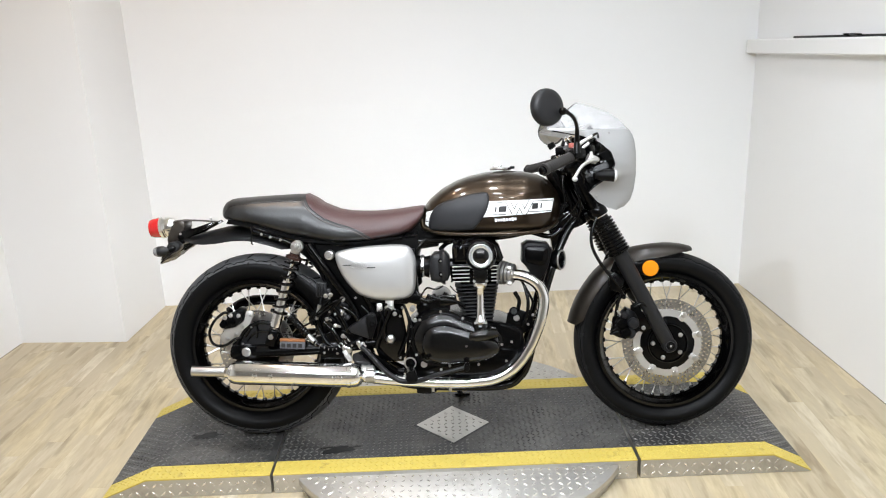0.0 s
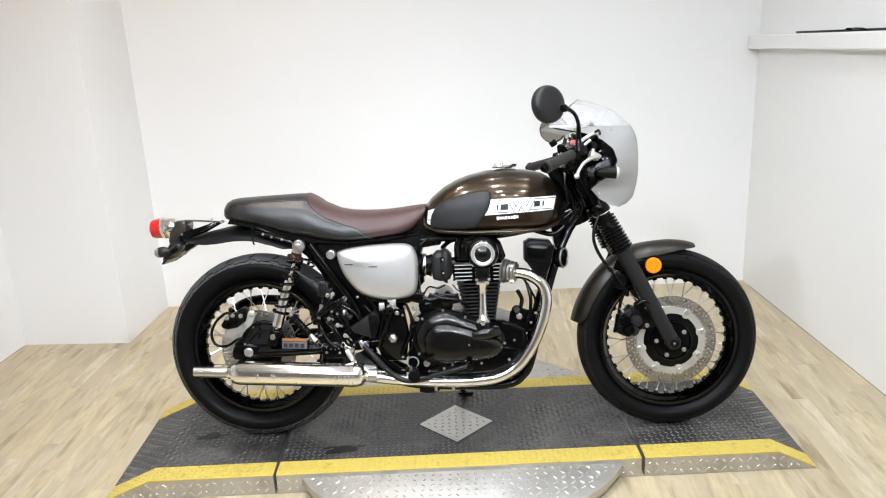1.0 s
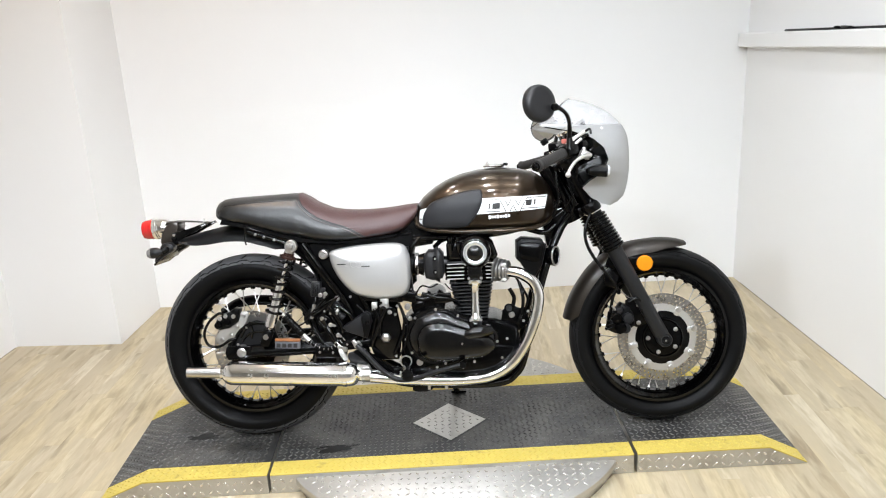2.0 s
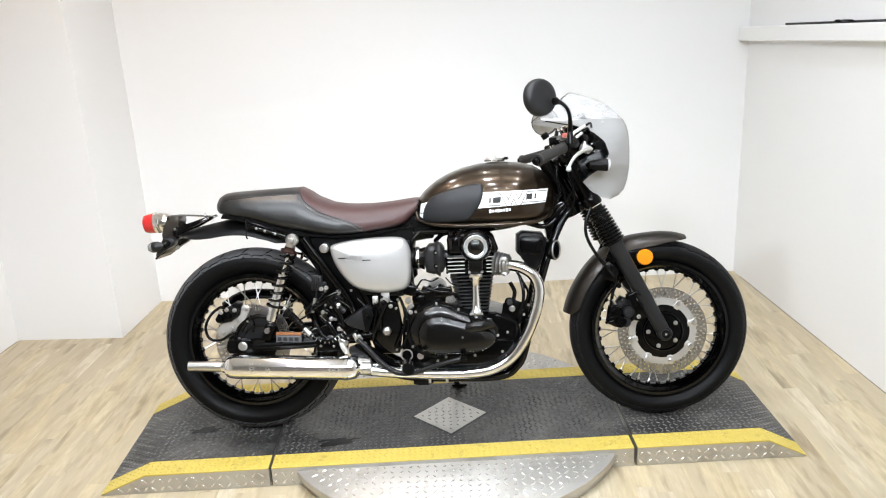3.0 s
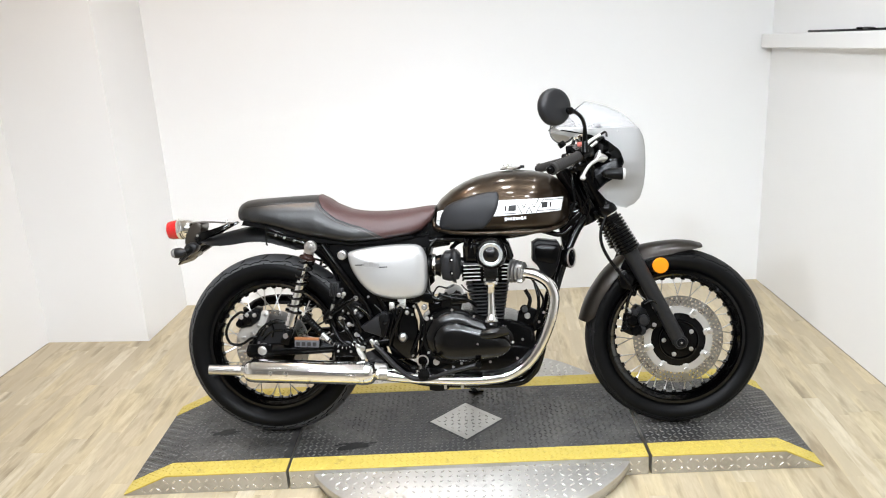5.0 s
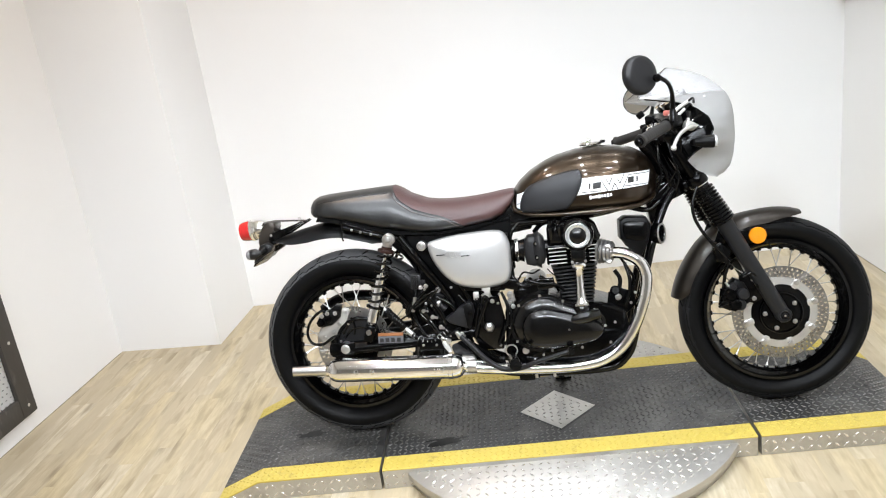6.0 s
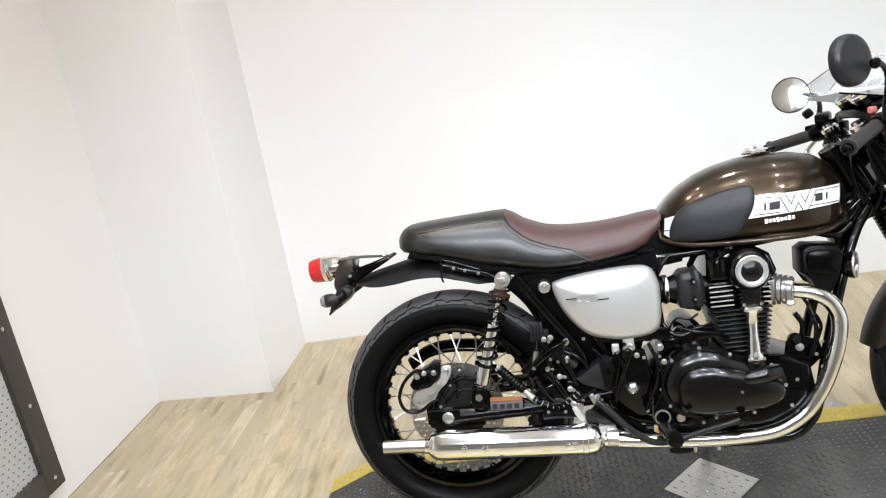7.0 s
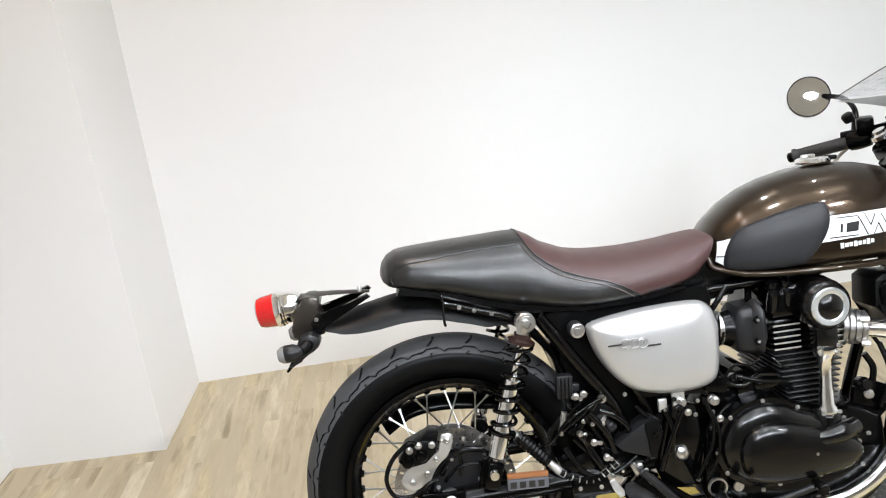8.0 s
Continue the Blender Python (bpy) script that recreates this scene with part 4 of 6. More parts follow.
    h = a - d * 0.028
    part("switch_housing", lathe([(0.014, -0.03), (0.022, -0.026), (0.0245, -0.008), (0.0245, 0.012), (0.022, 0.024), (0.016, 0.027)], h, d, n=20), SATIN, bar, "black switch housing")
    part("lever_clamp", block((0.034, 0.03, 0.034), a - d * 0.075 + V(0.012, 0, 0.0), (0, 0, 40 * side), bevel=0.006), SATIN, bar)
    # the lever curls forward from its perch and back along the grip
    lev = [(0.47, 0.215 * side, 0.942), (0.455, 0.235 * side, 0.942), (0.437, 0.252 * side, 0.938), (0.413, 0.27 * side, 0.924), (0.396, 0.285 * side, 0.904), (0.388, 0.294 * side, 0.89)]
    part("lever", tube(lev, [0.009, 0.0095, 0.0085, 0.0072, 0.0068, 0.007], n=12, flat=0.75), ALLOY, bar, "bare aluminium lever")
    part("lever_ball", lathe([(0.0005, -0.009), (0.006, -0.0075), (0.009, 0), (0.006, 0.0075), (0.0005, 0.009)], (0.387, 0.294 * side, 0.885), (0, 1, 0), n=16), ALLOY, bar)
part("master_cylinder", block((0.06, 0.05, 0.036), (0.46, -0.12, 0.985), (8, -14, 20), bevel=0.008), SATIN, bar, "black brake fluid reservoir")
part("reservoir_cap", block((0.056, 0.046, 0.008), (0.455, -0.118, 1.008), (8, -14, 20), bevel=0.003), PLASTIC, bar)
part("kill_switch", block((0.022, 0.014, 0.016), (0.394, -0.182, 0.992), (0, 0, 35), bevel=0.004), KILL, bar, "red stop switch")
for p, q, r in [((0.386, -0.21, 0.972), (0.458, -0.19, 1.02), 0.0055), ((0.404, -0.212, 0.957), (0.446, -0.195, 0.998), 0.005)]:
    part("cable_end", tube([p, V(*p).lerp(V(*q), 0.5) + V(0, 0, 0.004), q], r, n=10), ALLOY, bar, "bright throttle cable end")
for k, pts in enumerate([[(0.458, -0.19, 1.02), (0.478, -0.17, 1.028), (0.487, -0.12, 1.005), (0.47, -0.08, 0.95)], [(0.446, -0.195, 0.998), (0.468, -0.175, 1.012), (0.48, -0.12, 0.985), (0.46, -0.07, 0.93)],
                         [(0.43, 0.14, 0.99), (0.47, 0.12, 1.01), (0.48, 0.08, 0.97), (0.45, 0.03, 0.88)], [(0.42, -0.15, 0.95), (0.44, -0.13, 0.90), (0.43, -0.1, 0.82), (0.40, -0.07, 0.76)],
                         [(0.385, -0.06, 0.93), (0.375, -0.075, 0.86), (0.38, -0.08, 0.79), (0.35, -0.06, 0.72)], [(0.40, -0.1, 0.92), (0.41, -0.115, 0.86), (0.43, -0.11, 0.79), (0.42, -0.09, 0.74)]]):
    part("control_cable", tube(pts, 0.004, n=8), HOSE, bar, "black control cable")
part("lever_perch", block((0.035, 0.024, 0.026), (0.455, -0.2, 0.946), (0, 25, 20), bevel=0.006), ALLOY, bar, "bare alloy lever perch")
part("perch_bolt", lathe([(0.006, 0), (0.006, 0.01), (0.004, 0.013), (0.0005, 0.013)], (0.452, -0.204, 0.957), (0, -0.2, 1), n=12), STEEL, bar)
cluster = part("clutch_perch", block((0.04, 0.045, 0.04), (0.405, 0.185, 0.978), (10, 0, -30), bevel=0.007), SATIN, bar, "black clutch perch")
part("choke_knob", lathe([(0.012, 0), (0.014, 0.004), (0.014, 0.018), (0.010, 0.022), (0.0005, 0.022)], (0.372, 0.19, 0.992), (-0.5, 0, 0.8), n=16), PLASTIC, bar)
for x, y, r in ((0.44, -0.052, 0.045), (0.44, 0.052, 0.045)):
    dial = part("dial", lathe([(0.0005, -0.05), (r * 0.8, -0.045), (r, -0.02), (r, 0.004), (r * 0.93, 0.009)], (x, y, 1.035), (-0.55, 0, 0.83), n=36), GLOSS, bike, "round instrument with a chrome bezel")
    part("bezel", lathe([(r * 0.9, 0.006), (r * 1.05, 0.004), (r * 1.05, 0.012), (r * 0.94, 0.014)], (x, y, 1.035), (-0.55, 0, 0.83), n=36, loop=True), CHROME, dial)
    part("dial_face", lathe([(0.0005, 0.0095), (r * 0.92, 0.0095), (r * 0.92, 0.0085), (0.0005, 0.0085)], (x, y, 1.035), (-0.55, 0, 0.83), n=36), INK, dial)


def mirror(at, back, stem, label, k=1.0):
    """A round mirror: back is the way that its shell faces."""
    d = Vector(back).normalized()
    m = part("mirror", lathe([(r * k, h) for r, h in ((0.0005, 0.0175), (0.035, 0.0168), (0.05, 0.0145), (0.0555, 0.010), (0.058, 0.002), (0.0585, -0.006), (0.0578, -0.011), (0.0558, -0.0115), (0.0545, -0.0075))], at, d, n=48), GREYPLASTIC, bike, label)
    part("mirror_glass", lathe([(0.0005, -0.0085), (0.0546 * k, -0.0085), (0.0546 * k, -0.007), (0.0005, -0.007)], at, d, n=48), MIRROR, m, "mirror glass")
    part("mirror_stem", tube(stem, [0.0105] + [0.0065] * (len(stem) - 2) + [0.0085], n=12), SATIN, m, "bent black mirror stem")
    part("mirror_ball", lathe([(0.0005, -0.012), (0.008, -0.009), (0.0125, 0), (0.0115, 0.006), (0.008, 0.012), (0.0005, 0.014)], stem[0], V(*stem[1]) - V(*stem[0]), n=18), SATIN, m)
    part("stem_boot", tube([stem[-1], V(*stem[-1]) + V(0, 0, -0.035)], [0.0095, 0.0125], n=12), HOSE, m)
    return m


mirror((0.301, -0.325, 1.108), (0.52, -0.82, 0.05), [(0.346, -0.338, 1.094), (0.364, -0.326, 1.089), (0.386, -0.294, 1.074), (0.399, -0.264, 1.046), (0.401, -0.245, 1.0)], "round black mirror seen from its back")
mirror((0.393, 0.415, 1.062), (0.432, 0.882, -0.181), [(0.412, 0.43, 1.06), (0.425, 0.39, 1.06), (0.435, 0.32, 1.048), (0.42, 0.25, 1.02), (0.41, 0.23, 0.99)], "round black mirror with its glass towards the seat", 0.95)

# fuel tank: superelliptic sections along its length
TX = [-0.109, -0.085, -0.045, 0.0, 0.046, 0.114, 0.18, 0.247, 0.299, 0.335, 0.362, 0.376]
TT = [0.795, 0.825, 0.857, 0.882, 0.899, 0.913, 0.917, 0.911, 0.898, 0.876, 0.84, 0.80]
TB = [0.735, 0.715, 0.709, 0.706, 0.704, 0.703, 0.703, 0.704, 0.708, 0.72, 0.74, 0.762]
TW = [0.062, 0.088, 0.108, 0.12, 0.128, 0.138, 0.142, 0.137, 0.12, 0.095, 0.06, 0.02]


def tank_shape(x):
    t, b, w = (float(np.interp(x, TX, c)) for c in (TT, TB, TW))
    return t, b, w, b + (t - b) * 0.36


def tank_y(x, z):
    """The depth of the tank's right flank at a place."""
    t, b, w, m = tank_shape(x)
    s = min(1.0, abs(z - m) / ((t - m) if z > m else (m - b)))
    p = 2.25 if z > m else 5.5
    return -w * (1 - s ** p) ** (1 / p)


def smooth_x(xs, per):
    return [p.x for p in spline([(x, 0, 0) for x in xs], per)]


rows = []
for x in smooth_x(TX, 5):
    t, b, w, m = tank_shape(x)
    row = []
    for a in np.linspace(0, math.tau, 56, False):
        c, s = math.cos(a), math.sin(a)
        p = 2.25 if s > 0 else 5.5
        k = (abs(c) ** p + abs(s) ** p) ** (-1 / p)
        row.append(V(x, w * c * k, m + s * k * ((t - m) if s > 0 else (m - b))))
    rows.append(row)
bm = skin(bmesh.new(), rows)
for _ in range(2):
    bmesh.ops.smooth_vert(bm, verts=bm.verts, factor=0.35, use_axis_x=True, use_axis_y=True, use_axis_z=True)
tank = part("fuel_tank", bm, PAINT, bike, "bronze metallic fuel tank with knee pads", sharp=60)
for side in (-1, 1):
    lip = [(-0.113, 0.03 * side, 0.795), (-0.113, 0.055 * side, 0.752), (-0.108, 0.066 * side, 0.728)]
    for x in (-0.09, -0.05, 0.0, 0.06, 0.12, 0.18, 0.24, 0.29, 0.325, 0.35):
        t, b, w, m = tank_shape(x)
        lip.append((x, side * w * 0.95, b + 0.001))
    lip += [(0.368, 0.03 * side, 0.765), (0.378, 0.01 * side, 0.79)]
    part("tank_seam", tube(lip, 0.0075, n=10, per=4), PAINT, tank, "rolled lower seam")


def on_tank(name, quads, mat, lift, label="", thick=0.0006, div=10):
    """Flat patches laid onto the tank's flank: each is four corners in x and z, laid from corner to corner."""
    bm = bmesh.new()
    for (a, b, c, d) in quads:
        na = max(1, int(div * max(math.dist(a, b), math.dist(d, c)) / 0.05) + 1)
        nb = max(1, int(div * max(math.dist(b, c), math.dist(a, d)) / 0.05) + 1)
        rows = []
        for i in range(na + 1):
            p0, p1 = [Vector(a).lerp(Vector(b), i / na), Vector(d).lerp(Vector(c), i / na)]
            row = []
            for j in range(nb + 1):
                q = p0.lerp(p1, j / nb)
                row.append(V(q.x, tank_y(q.x, q.y) - lift, q.y))
            rows.append(row)
        skin(bm, rows, ring=False)
    return part(name, bm, mat, tank, label, sharp=60)


def stroke(p, q, w):
    """A straight stroke of that width, as a patch."""
    p, q = Vector(p), Vector(q)
    n = (q - p).normalized()
    n = Vector((-n.y, n.x)) * w / 2
    return (tuple(p + n), tuple(q + n), tuple(q - n), tuple(p - n))


band_top, band_low = (lambda x: 0.8155 + 0.012 * (x - 0.12)), (lambda x: 0.762 + 0.045 * (x - 0.1))
on_tank("stripe", [((0.095, band_top(0.1)), (0.343, band_top(0.343)), (0.331, band_low(0.331)), (0.09, band_low(0.095)))], DECAL, 0.0022, "broad silver-white stripe")
on_tank("emblem_block", [stroke((-0.1, 0.75), (-0.072, 0.752), 0.0025)], INK, 0.003)
on_tank("stripe", [((-0.096, 0.782), (-0.066, 0.79), (-0.076, 0.722), (-0.102, 0.74))], DECAL, 0.0022, "broad silver-white stripe")
ink = []
for x0, x1, z in [(0.13, 0.176, band_top(0.15) - 0.006), (0.258, 0.338, band_top(0.3) - 0.006), (0.115, 0.176, band_low(0.14) + 0.006), (0.245, 0.330, band_low(0.29) + 0.006)]:
    ink.append(stroke((x0, z), (x1, z), 0.0022))
ink += [((0.152, 0.797), (0.178, 0.799), (0.175, 0.779), (0.150, 0.778)), ((0.265, 0.804), (0.285, 0.805), (0.283, 0.786), (0.263, 0.785)),
        stroke((0.142, 0.797), (0.140, 0.779), 0.005), stroke((0.296, 0.804), (0.294, 0.787), 0.005)]
for piece in ink:
    on_tank("emblem_block", [piece], INK, 0.003)
wings = [(0.183, 0.812), (0.203, 0.771), (0.221, 0.806), (0.237, 0.772), (0.262, 0.815)]
on_tank("emblem_letter", [stroke(wings[i], wings[i + 1], 0.017) for i in range(4)], INK, 0.0033, "outlined zigzag emblem")
on_tank("emblem_letter", [stroke(wings[i], wings[i + 1], 0.0125) for i in range(4)], DECAL, 0.0038, "outlined zigzag emblem")
for i in range(8):
    on_tank("name_bar", [stroke((0.137 + i * 0.0093, 0.751 + i * 0.0004), (0.1445 + i * 0.0093, 0.7513 + i * 0.0004), 0.0085 if i % 3 else 0.0115)], DECAL, 0.0022)

pad_line = [(-0.059, 0.803), (-0.02, 0.82), (0.044, 0.838), (0.104, 0.846), (0.118, 0.836), (0.117, 0.804), (0.101, 0.767), (0.068, 0.726), (0.04, 0.719), (0.0, 0.717), (-0.075, 0.718), (-0.09, 0.733), (-0.082, 0.772)]
for side in (-1, 1):
    o = [(p.x, p.z) for p in spline([(x, 0, z) for x, z in pad_line], 6, True)]
    cx, cz = 0.02, 0.775
    rows = []
    for s, lift in ((1.0, 0.0), (0.995, 0.005), (0.975, 0.0085), (0.94, 0.0105), (0.8, 0.012), (0.6, 0.0125), (0.4, 0.0128), (0.2, 0.013), (0.02, 0.013)):
        row = []
        for x, z in o:
            x, z = cx + (x - cx) * s, cz + (z - cz) * s
            row.append(V(x, -side * (tank_y(x, z) - lift), z))
        rows.append(row)
    part("knee_pad", skin(bmesh.new(), rows), PAD, tank, "dark rubber knee pad", sharp=60)
cap = part("filler_cap", lathe([(0.0005, 0.0), (0.036, 0.0), (0.038, 0.004), (0.036, 0.010), (0.03, 0.013), (0.0005, 0.014)], (0.165, 0, 0.917), (0.02, 0, 1), n=40), CHROME, tank, "chrome filler cap")
part("cap_lock", block((0.03, 0.014, 0.008), (0.155, 0, 0.934), bevel=0.003), CHROME, cap)
part("cap_hinge", block((0.016, 0.03, 0.01), (0.207, 0, 0.926), bevel=0.003), PLASTIC, cap)

# seat: a black hump behind, a red-brown saddle in front
SX = [-0.82, -0.815, -0.803, -0.785, -0.76, -0.72, -0.667, -0.60, -0.546, -0.519, -0.49, -0.465, -0.411, -0.37, -0.329, -0.28, -0.237, -0.19, -0.153, -0.118, -0.104]
ST = [0.806, 0.822, 0.837, 0.846, 0.849, 0.851, 0.853, 0.855, 0.857, 0.856, 0.841, 0.822, 0.798, 0.79, 0.787, 0.786, 0.788, 0.792, 0.797, 0.80, 0.799]
SB = [0.795, 0.783, 0.774, 0.769, 0.764, 0.757, 0.742, 0.718, 0.703, 0.697, 0.692, 0.688, 0.682, 0.681, 0.683, 0.687, 0.691, 0.698, 0.715, 0.752, 0.782]
SW = [0.022, 0.05, 0.075, 0.092, 0.104, 0.112, 0.118, 0.123, 0.126, 0.128, 0.13, 0.132, 0.133, 0.132, 0.13, 0.127, 0.122, 0.114, 0.104, 0.088, 0.075]


def seat_section(x):
    t, b, w = (float(np.interp(x, SX, c)) for c in (ST, SB, SW))
    return t, b, w, b + (t - b) * 0.3


def seat_y(x, z):
    t, b, w, m = seat_section(x)
    s = min(1.0, abs(z - m) / ((t - m) if z > m else (m - b)))
    p = 2.5 if z > m else 3.0
    return w * (1 - s ** p) ** (1 / p)


rows = []
for x in smooth_x(SX, 4):
    t, b, w, m = seat_section(x)
    row = []
    for a in np.linspace(0, math.tau, 56, False):
        c, s = math.cos(a), math.sin(a)
        p = 2.5 if s > 0 else 3.0
        k = (abs(c) ** p + abs(s) ** p) ** (-1 / p)
        row.append(V(x, w * c * k, m + s * k * ((t - m) if s > 0 else (m - b))))
    rows.append(row)
bm = skin(bmesh.new(), rows)
bmesh.ops.smooth_vert(bm, verts=bm.verts, factor=0.4, use_axis_x=True, use_axis_y=True, use_axis_z=True)
seat = part("seat", bm, BLACK_HIDE, bike, "black scuffed vinyl seat hump, its sheen painted as grey patches", sharp=70)
EX, EZ = [-0.519, -0.507, -0.495, -0.47, -0.445, -0.40, -0.358, -0.325, -0.298, -0.272, -0.25, -0.104], [0.8545, 0.83, 0.812, 0.79, 0.773, 0.755, 0.742, 0.727, 0.71, 0.692, 0.66, 0.6]
rows = []
for x in np.concatenate([np.linspace(-0.5185, -0.44, 22), np.linspace(-0.436, -0.106, 50)]):
    t, b, w, m = seat_section(x)
    edge = max(float(np.interp(x, EX, EZ)), b + 0.002)
    zs = [edge + (t - edge) * math.sin(f * math.pi / 2) for f in np.linspace(0, 1, 15)]
    right = [V(x, -seat_y(x, z) - 0.0022, z + 0.0022 * (z - m) / (t - m)) for z in zs]
    row = right[:-1] + [V(x, 0, t + 0.0022)] + [V(p.x, -p.y, p.z) for p in reversed(right[:-1])]
    rows.append(row)
bm = skin(bmesh.new(), rows, ring=False)
bmesh.ops.smooth_vert(bm, verts=bm.verts, factor=0.3, use_axis_x=True, use_axis_y=True, use_axis_z=True)
part("seat_cover", bm, BROWN_HIDE, seat, "oxblood red-brown saddle panel", sharp=70)
for side in (-1, 1):
    pts = [(x, side * (seat_y(x, z) + 0.0018), z) for x, z in [(float(x), float(np.interp(x, EX, EZ))) for x in np.linspace(-0.5175, -0.274, 34)]]
    part("seat_piping", tube(pts, 0.0015, n=8, per=2), BLACK_HIDE, seat, "rolled seam")
    pts = [(x - 0.007, side * (seat_y(x - 0.007, z - 0.006) + 0.0012), z - 0.006) for x, z in [(float(x), float(np.interp(x, EX, EZ))) for x in np.linspace(-0.512, -0.276, 34)]]
    part("seat_stitching", tube(pts, 0.0011, n=6, per=2), THREAD, seat, "line of stitching")
    crease = [(-0.79, 0.808), (-0.768, 0.824), (-0.72, 0.829), (-0.65, 0.834), (-0.59, 0.836), (-0.525, 0.836)]
    part("seat_piping", tube([(x, side * (seat_y(x, z) + 0.0005), z) for x, z in crease], 0.0014, n=8), BLACK_HIDE, seat, "rolled seam along the hump")
    crease = [(-0.775, 0.768), (-0.792, 0.782), (-0.797, 0.796), (-0.79, 0.808)]
    part("seat_piping", tube([(x, side * (seat_y(x, z) + 0.0005), z) for x, z in crease], 0.0014, n=8), BLACK_HIDE, seat)
part("seat_base", prism([(-0.79, 0.762), (-0.72, 0.755), (-0.6, 0.716), (-0.52, 0.692), (-0.4, 0.676), (-0.28, 0.682), (-0.18, 0.694), (-0.18, 0.704), (-0.4, 0.70), (-0.6, 0.735), (-0.78, 0.78)], -0.1, 0.1, 0.003), PLASTIC, seat)

# side covers
cover_line = [(-0.41, 0.643), (-0.395, 0.661), (-0.31, 0.674), (-0.2, 0.678), (-0.155, 0.668), (-0.138, 0.635), (-0.135, 0.60), (-0.141, 0.523), (-0.168, 0.494), (-0.243, 0.487), (-0.318, 0.503), (-0.36, 0.536), (-0.395, 0.59)]
for side in (-1, 1):
    c = part("side_cover", pillow(cover_line, side * 0.125, side * 0.172, rings=9, power=3.2), SILVER, bike, "silver painted side cover with a number badge", sharp=60)
    part("cover_gasket", prism([(-0.385, 0.60), (-0.30, 0.48), (-0.17, 0.47), (-0.13, 0.51), (-0.14, 0.66), (-0.39, 0.655)], side * 0.09, side * 0.127, 0.006), PLASTIC, c)
    part("cover_tab", prism([(-0.245, 0.49), (-0.215, 0.49), (-0.217, 0.455), (-0.23, 0.447), (-0.243, 0.455)], side * 0.128, side * 0.134, 0.002), ALLOY, c)
    part("cover_mount", lathe([(0.0005, 0.011), (0.006, 0.011), (0.007, 0.008), (0.011, 0.008), (0.0125, 0.010), (0.015, 0.009), (0.0165, 0.005), (0.0165, -0.02)], (-0.43, side * 0.13, 0.648), (0, side, 0), n=24), STEEL, c, "bright frame plug")
    if side < 0:
        for x0, x1 in ((-0.379, -0.350), (-0.298, -0.269)):
            part("badge_bar", block((x1 - x0, 0.002, 0.0035), ((x0 + x1) / 2, -0.1728, 0.616 - 0.012 * (x0 + 0.379) / 0.1), bevel=0.0005), INK, c, "thin black badge bar")
        for k in range(3):
            x = -0.3425 + k * 0.0185
            part("badge_disc", lathe([(0.0095, 0), (0.0105, 0), (0.0105, 0.003), (0.0095, 0.003)], (x, -0.1715, 0.6155 - 0.001 * k), (0, -1, 0), n=24, loop=True), STEEL, c, "badge ring")
            figure = bpy.data.curves.new("badge_number", "FONT")
            figure.body, figure.size, figure.extrude, figure.align_x, figure.align_y = "800"[k], 0.0185, 0.0006, "CENTER", "CENTER"
            made = new("badge_text", figure)
            me = bpy.data.meshes.new_from_object(made)
            bpy.data.objects.remove(made)
            me.materials.clear()
            me.materials.append(STEEL)
            part("badge_figure", me, STEEL, c, m=pose(x, -0.1738, 0.6155 - 0.001 * k, 90, 0, 0))

# rear mudguard, tail lamp, plate bracket, signals
crown = spline([(-0.952, 0, 0.714), (-0.90, 0, 0.729), (-0.842, 0, 0.742), (-0.78, 0, 0.752), (-0.70, 0, 0.748), (-0.62, 0, 0.721), (-0.538, 0, 0.672), (-0.476, 0, 0.605), (-0.44, 0, 0.52), (-0.42, 0, 0.43)], 6)
rows = []
for i, p in enumerate(crown):
    d = (V(-0.733, 0, 0.318) - p).normalized()
    f = i / (len(crown) - 1)
    half = 0.078
    deep = float(np.interp(f, [0, 0.06, 0.12, 0.2, 0.3, 0.5, 0.59, 0.65, 1], [0.012, 0.035, 0.046, 0.053, 0.056, 0.057, 0.048, 0.018, 0.016]))
    rows.append([p + V(0, half * math.sin(a), 0) + d * deep * (1 - math.cos(a)) for a in np.linspace(-1.5, 1.5, 17)])
bm = skin(bmesh.new(), rows, ring=False)
bmesh.ops.solidify(bm, geom=bm.faces[:], thickness=0.003)
rear_guard = part("rear_fender", bm, GREYPLASTIC, bike, "black plastic rear fender")
part("fender_brace", tube([(-0.60, -0.09, 0.71), (-0.68, -0.095, 0.742), (-0.75, -0.085, 0.763)], 0.007, n=10), GLOSS, rear_guard)
part("luggage_hook", tube([(-0.698, -0.105, 0.755), (-0.698, -0.115, 0.752), (-0.699, -0.116, 0.70), (-0.697, -0.112, 0.69)], 0.0028, n=8), GLOSS, rear_guard, "thin black hook")
lamp_at, lamp_axis = (-1.05, 0, 0.751), (1, 0, 0.08)
lamp = part("tail_lamp", lathe([(0.0005, 0.055), (0.022, 0.054), (0.031, 0.045), (0.0345, 0.03), (0.034, 0.016), (0.036, 0.014), (0.036, 0.002)], lamp_at, lamp_axis, n=36), CHROME, bike, "round chrome tail lamp with a red lens")
part("lens", lathe([(0.0005, -0.046), (0.024, -0.045), (0.031, -0.041), (0.0345, -0.03), (0.0365, -0.006), (0.037, -0.004)], lamp_at, lamp_axis, n=36), RED, lamp, "red lens")
part("clear_ring", lathe([(0.037, -0.004), (0.0385, -0.002), (0.0385, 0.008), (0.036, 0.011)], lamp_at, lamp_axis, n=36), CHROME, lamp, "bright lens ring")
wing_pts = spline([(-1.0, 0, 0.776), (-0.96, 0, 0.777), (-0.91, 0, 0.774), (-0.848, 0, 0.768)], 5)
